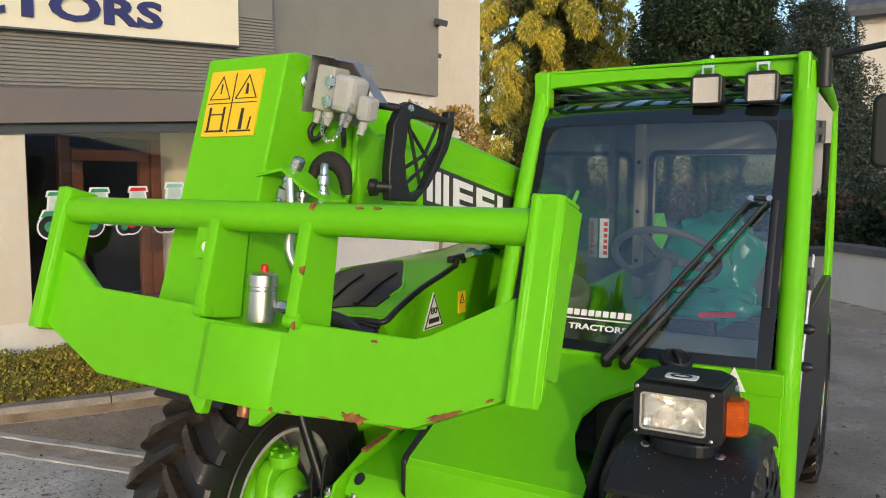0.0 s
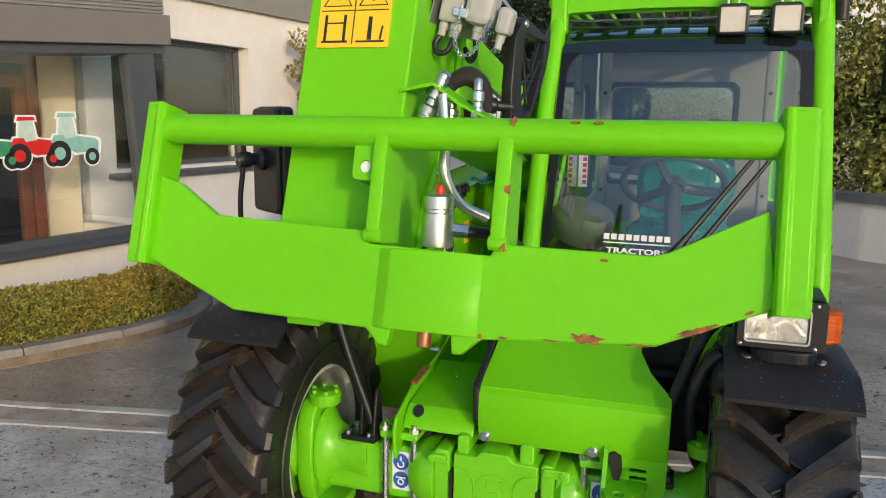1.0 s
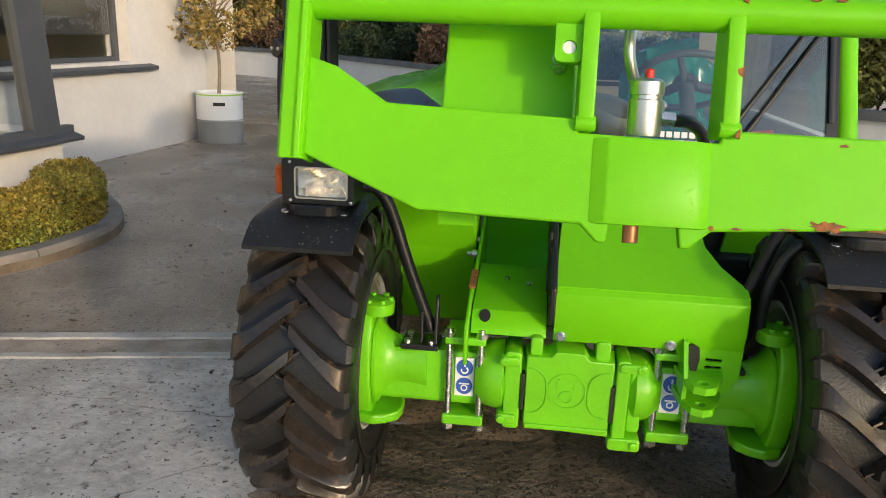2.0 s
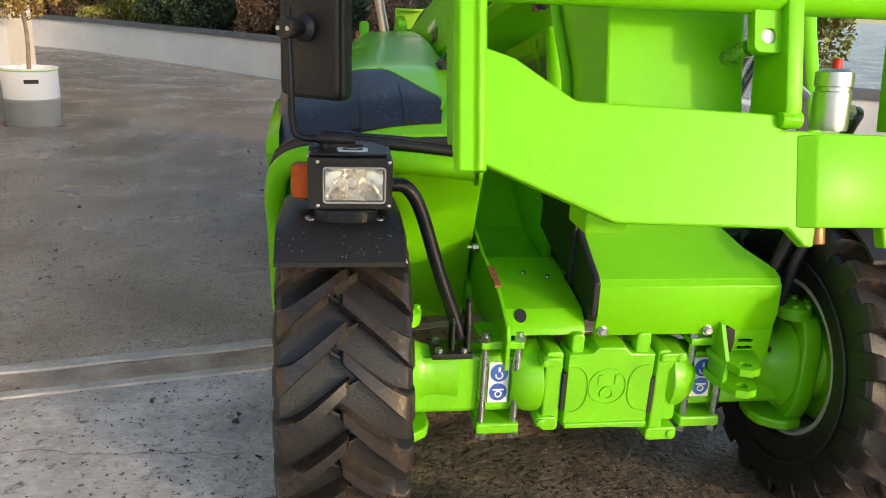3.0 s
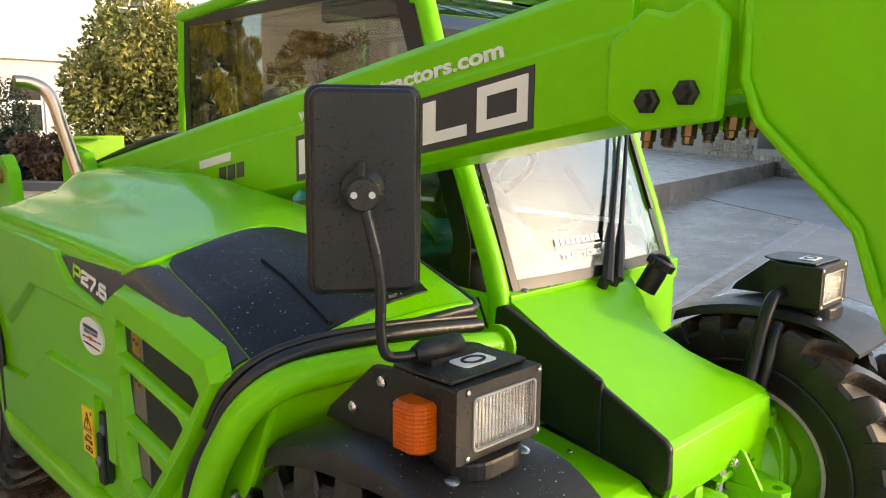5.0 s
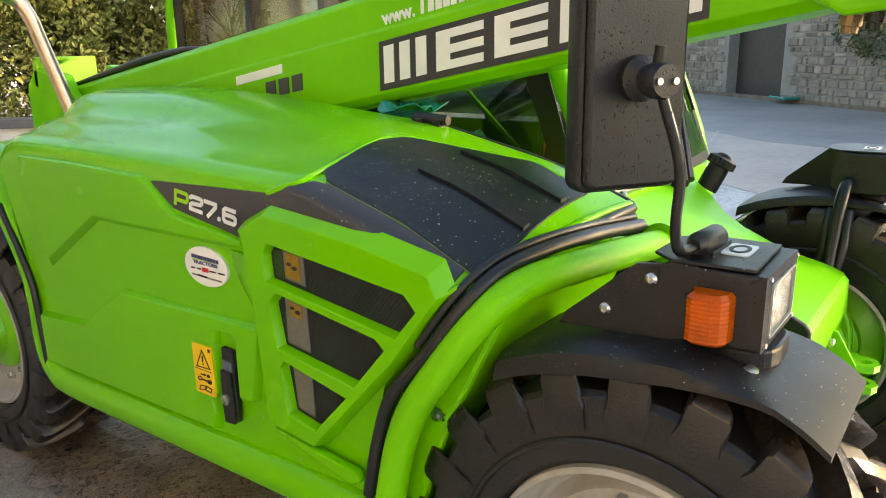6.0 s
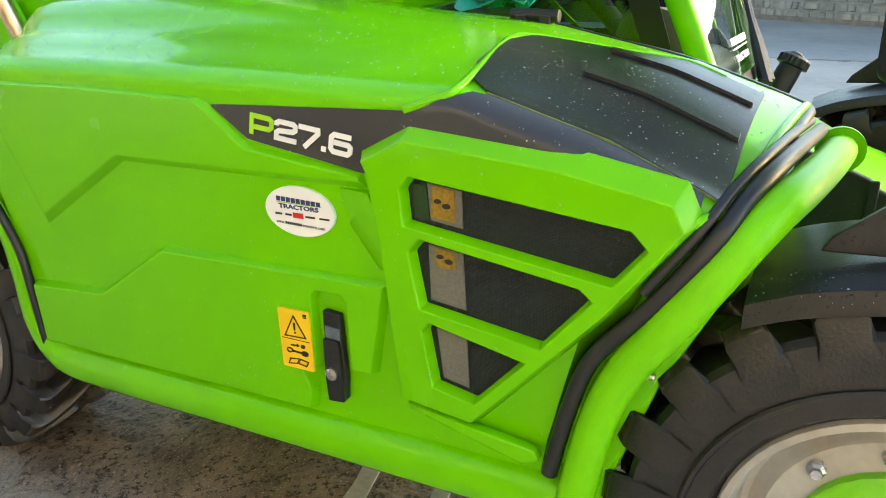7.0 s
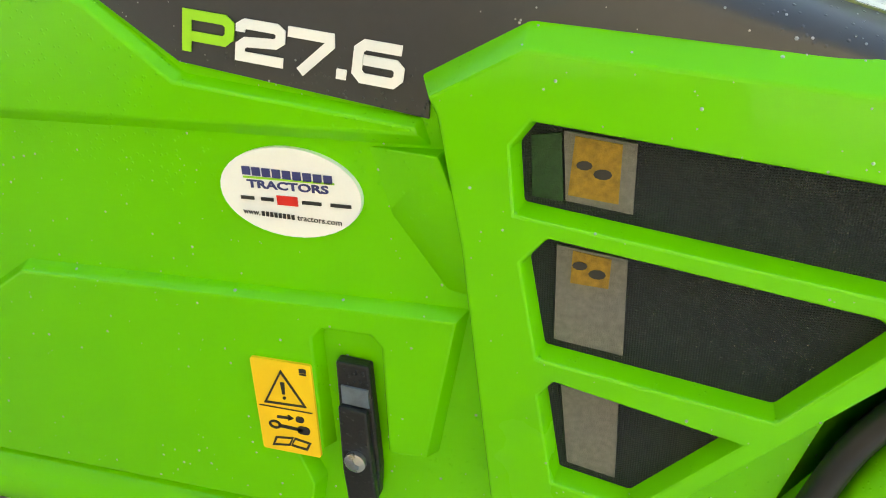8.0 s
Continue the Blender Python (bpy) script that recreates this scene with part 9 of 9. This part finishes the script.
for w in wins:
    (x0, z0), (x1, z1) = w[0], w[2]
    tall = z1 - z0 > 2
    bm = B()
    plate(bm, w, [[(x0 + 0.07, z0 + 0.07), (x1 - 0.07, z0 + 0.07), (x1 - 0.07, z1 - 0.07), (x0 + 0.07, z1 - 0.07)]], "y", HY + 0.08, HY + 0.14)
    if not tall:
        box(bm, ((x0 + x1) / 2 - 0.025, HY + 0.09, z0 + 0.07), ((x0 + x1) / 2 + 0.025, HY + 0.13, z1 - 0.07))
        for f in (0.33, 0.66):
            box(bm, (x0 + 0.07, HY + 0.092, z0 + (z1 - z0) * f - 0.02), (x1 - 0.07, HY + 0.128, z0 + (z1 - z0) * f + 0.02))
        box(bm, (x0 - 0.1, HY - 0.08, z0 - 0.1), (x1 + 0.1, HY + 0.05, z0 - 0.002))
    win = part("house_window", bm, WHITE if not tall else DARKDOOR, house)
    bm = B()
    box(bm, (x0 + 0.07, HY + 0.105, z0 + 0.07), (x1 - 0.07, HY + 0.115, z1 - 0.07))
    part("dark_pane", bm, BLACK_SMOOTH if not tall else DARKDOOR, win)
# porch
bm = B()
plate(bm, [(3.43, 0.2), (6.0, 0.2), (6.0, 2.84), (3.43, 2.84)], [[(3.85, 1.08), (4.65, 1.08), (4.65, 2.38), (3.85, 2.38)]], "y", HY - 1.3, HY - 1.1)
box(bm, (3.43, HY - 1.098, 0.2), (3.58, HY, 2.84))
part("porch_wall", bm, RENDERED, house)
bm = B()
box(bm, (3.28, HY - 1.45, 2.842), (6.15, HY, 3.0))
part("porch_roof", bm, WHITE, house)
bm = B()
plate(bm, [(3.85, 1.08), (4.65, 1.08), (4.65, 2.38), (3.85, 2.38)], [[(3.92, 1.15), (4.22, 1.15), (4.22, 1.78), (3.92, 1.78)], [(4.28, 1.15), (4.58, 1.15), (4.58, 1.78), (4.28, 1.78)], [(3.92, 1.88), (4.58, 1.88), (4.58, 2.31), (3.92, 2.31)]], "y", HY - 1.26, HY - 1.2)
pw = part("porch_window", bm, WHITE, house, "white casement window")
bm = B()
box(bm, (3.9, HY - 1.235, 1.13), (4.6, HY - 1.225, 2.33))
part("dark_pane", bm, BLACK_SMOOTH, pw)

# ---- stone barn wall across the road ----
WB0, WB1 = Vector((14.0, -0.3, 0)), Vector((26.5, 15.0, 0))
wu_ = (WB1 - WB0).normalized()
wn_ = Vector((-wu_.y, wu_.x, 0))
BMX = Matrix((wu_, -wn_, (0, 0, 1))).transposed().to_4x4()
BMX.translation = WB0         # local x along the wall, y behind it
barn = thing("stone_barn", "old rubble stone barn with dark arched openings", "barn")


def arch(x0, x1, z0, zs, zt, n=8):
    cx, rx = (x0 + x1) / 2, (x1 - x0) / 2
    return [(x0, z0), (x1, z0)] + [(cx + rx * math.cos(a), zs + (zt - zs) * math.sin(a)) for a in np.linspace(0, math.pi, n)]


ARCHES = [(10.35, 11.75, 0.75, 1.75, 2.35), (4.9, 7.0, 0.02, 1.9, 2.55)]
bm = B()
plate(bm, [(-8, -0.2), (22, -0.2), (22, 2.60), (7.75, 2.55), (7.70, 3.0), (3.6, 2.95), (2.0, 2.6), (-8, 2.5)], [arch(*a) for a in ARCHES], "y", 0.0, 0.6)
bmesh.ops.transform(bm, matrix=BMX, verts=bm.verts)
barnwall = part("barn_wall", bm, MORTAR, barn)
bm = B()
box(bm, (9.8, 0.65, 0.2), (12.2, 0.75, 2.8))
bmesh.ops.transform(bm, matrix=BMX, verts=bm.verts)
part("dark_opening", bm, INK, barn, "dark inside of the small arch")
bm = B()
box(bm, (5.25, 0.30, 0.0), (7.3, 0.42, 2.8))
bmesh.ops.transform(bm, matrix=BMX, verts=bm.verts)
part("barn_door", bm, DARKDOOR, barn, "brown boarded barn door")
bm = B()
box(bm, (12.6, -0.04, 1.75), (13.9, -0.01, 2.15))
bmesh.ops.transform(bm, matrix=BMX, verts=bm.verts)
part("wall_notice", bm, WHITE, barn, "pale blank notice board")
bm = B()
box(bm, (-8, -0.05, -0.02), (22, -0.002, 0.10))
bmesh.ops.transform(bm, matrix=BMX, verts=bm.verts)
part("wall_foot", bm, SOIL, barn, "muddy foot of the wall")
bm = B()
prism(bm, [(4.1, -0.5), (4.9, -0.3), (4.85, 0.2), (4.2, 0.1)], "z", 0.10, 0.16)
bmesh.ops.transform(bm, matrix=BMX, verts=bm.verts)
solo("plastic_sheet", bm, TEAL, "small teal plastic board lying by the barn", "litter", bevel=0.01)
bm = B()
box(bm, (4.5, 0.75, 0.0), (5.6, 0.80, 2.8))
bmesh.ops.transform(bm, matrix=BMX, verts=bm.verts)
part("dark_opening", bm, INK, barn, "dark gap beside the barn door")
# corrugated roof that rises behind the lower stretch of wall
TIN = mat("weathered_tin", (0.34, 0.34, 0.36), 0.45, metal=0.3, color2=(0.20, 0.19, 0.19), scale=1.5, bump=0.1, bscale=20)
bm = B()
cols = np.linspace(7.9, 21.5, 260)
sheet(bm, [[(x, 0.35, 2.62 + 0.022 * math.sin(x * 42)), (x, 2.4, 3.10 + 0.022 * math.sin(x * 42)), (x, 4.5, 3.60 + 0.022 * math.sin(x * 42))] for x in cols], (0, 0, -0.02))
bmesh.ops.transform(bm, matrix=BMX, verts=bm.verts)
part("tin_roof", bm, TIN, barn, "grey corrugated metal roof", smooth=40)
# ivy that hangs over the wall
LEAF_IVY = leaf_mat("ivy_leaf", (0.035, 0.065, 0.02), (0.10, 0.115, 0.035))
ri = random.Random(9)
tufts = []
for k in range(46):
    x = ri.uniform(-5.5, 3.3)
    zt = ri.uniform(1.25, 2.75) if x < 2.6 else ri.uniform(1.5, 2.7)
    c = BMX @ Vector((x, -0.06 if zt < 2.4 else 0.15, zt))
    r = ri.uniform(0.22, 0.48)
    tufts.append(((c.x, c.y, c.z), (r * 0.8, r * 0.8, r)))
leaf_cloud("ivy", LEAF_IVY, "dark green ivy hanging over the stone wall", "ivy", tufts, 0.07, 9000, 61, kind="stuff")
# stones of the wall, in uneven courses
rs = random.Random(77)
stones = []
z = 0.06
while z < 2.78:
    h = rs.uniform(0.10, 0.19)
    x = -3.0
    while x < 15.5:
        w = rs.uniform(0.14, 0.42)
        inside = any(a[0] - 0.1 < x + w and x < a[1] + 0.1 and z < a[4] + 0.1 and z + h > a[2] - 0.1 for a in ARCHES)
        if not inside and z + h < (2.5 if x > 7.3 or x < 3.2 else 2.9):
            stones.append((x, z, w - 0.025, h - 0.022))
        x += w
    z += h


def stone_geo(bm, x, z, w, h):
    d = rs.uniform(0.015, 0.05)
    j = lambda: rs.uniform(-0.012, 0.012)  # noqa: E731
    f = [(x + 0.02 + j(), -d, z + 0.015 + j()), (x + w - 0.02 + j(), -d, z + 0.015 + j()), (x + w - 0.02 + j(), -d + j(), z + h - 0.015 + j()), (x + 0.02 + j(), -d + j(), z + h - 0.015 + j())]
    b = [(x, 0.01, z), (x + w, 0.01, z), (x + w, 0.01, z + h), (x, 0.01, z + h)]
    fv = [bm.verts.new(BMX @ Vector(p)) for p in f]
    bv = [bm.verts.new(BMX @ Vector(p)) for p in b]
    bm.faces.new(fv)
    for i in range(4):
        k = (i + 1) % 4
        bm.faces.new((fv[k], fv[i], bv[i], bv[k]))


near = sorted(stones, key=lambda s_: abs(s_[0] - 8.0) + 3 * abs(s_[1] - 1.2))
STONE_ISL = mat("rubble_stone_far", (0.34, 0.285, 0.215), 0.85, color2=(0.17, 0.145, 0.115), scale=4.0, bump=0.5, bscale=30)
bm = B()
for s_ in near[290:]:
    stone_geo(bm, *s_)
rest = part("rubble_masonry", bm, STONE_ISL, barnwall)
rest["kind"] = "stuff"
for s_ in near[:290]:
    bm = B()
    stone_geo(bm, *s_)
    part("stone", bm, STONE, barnwall)
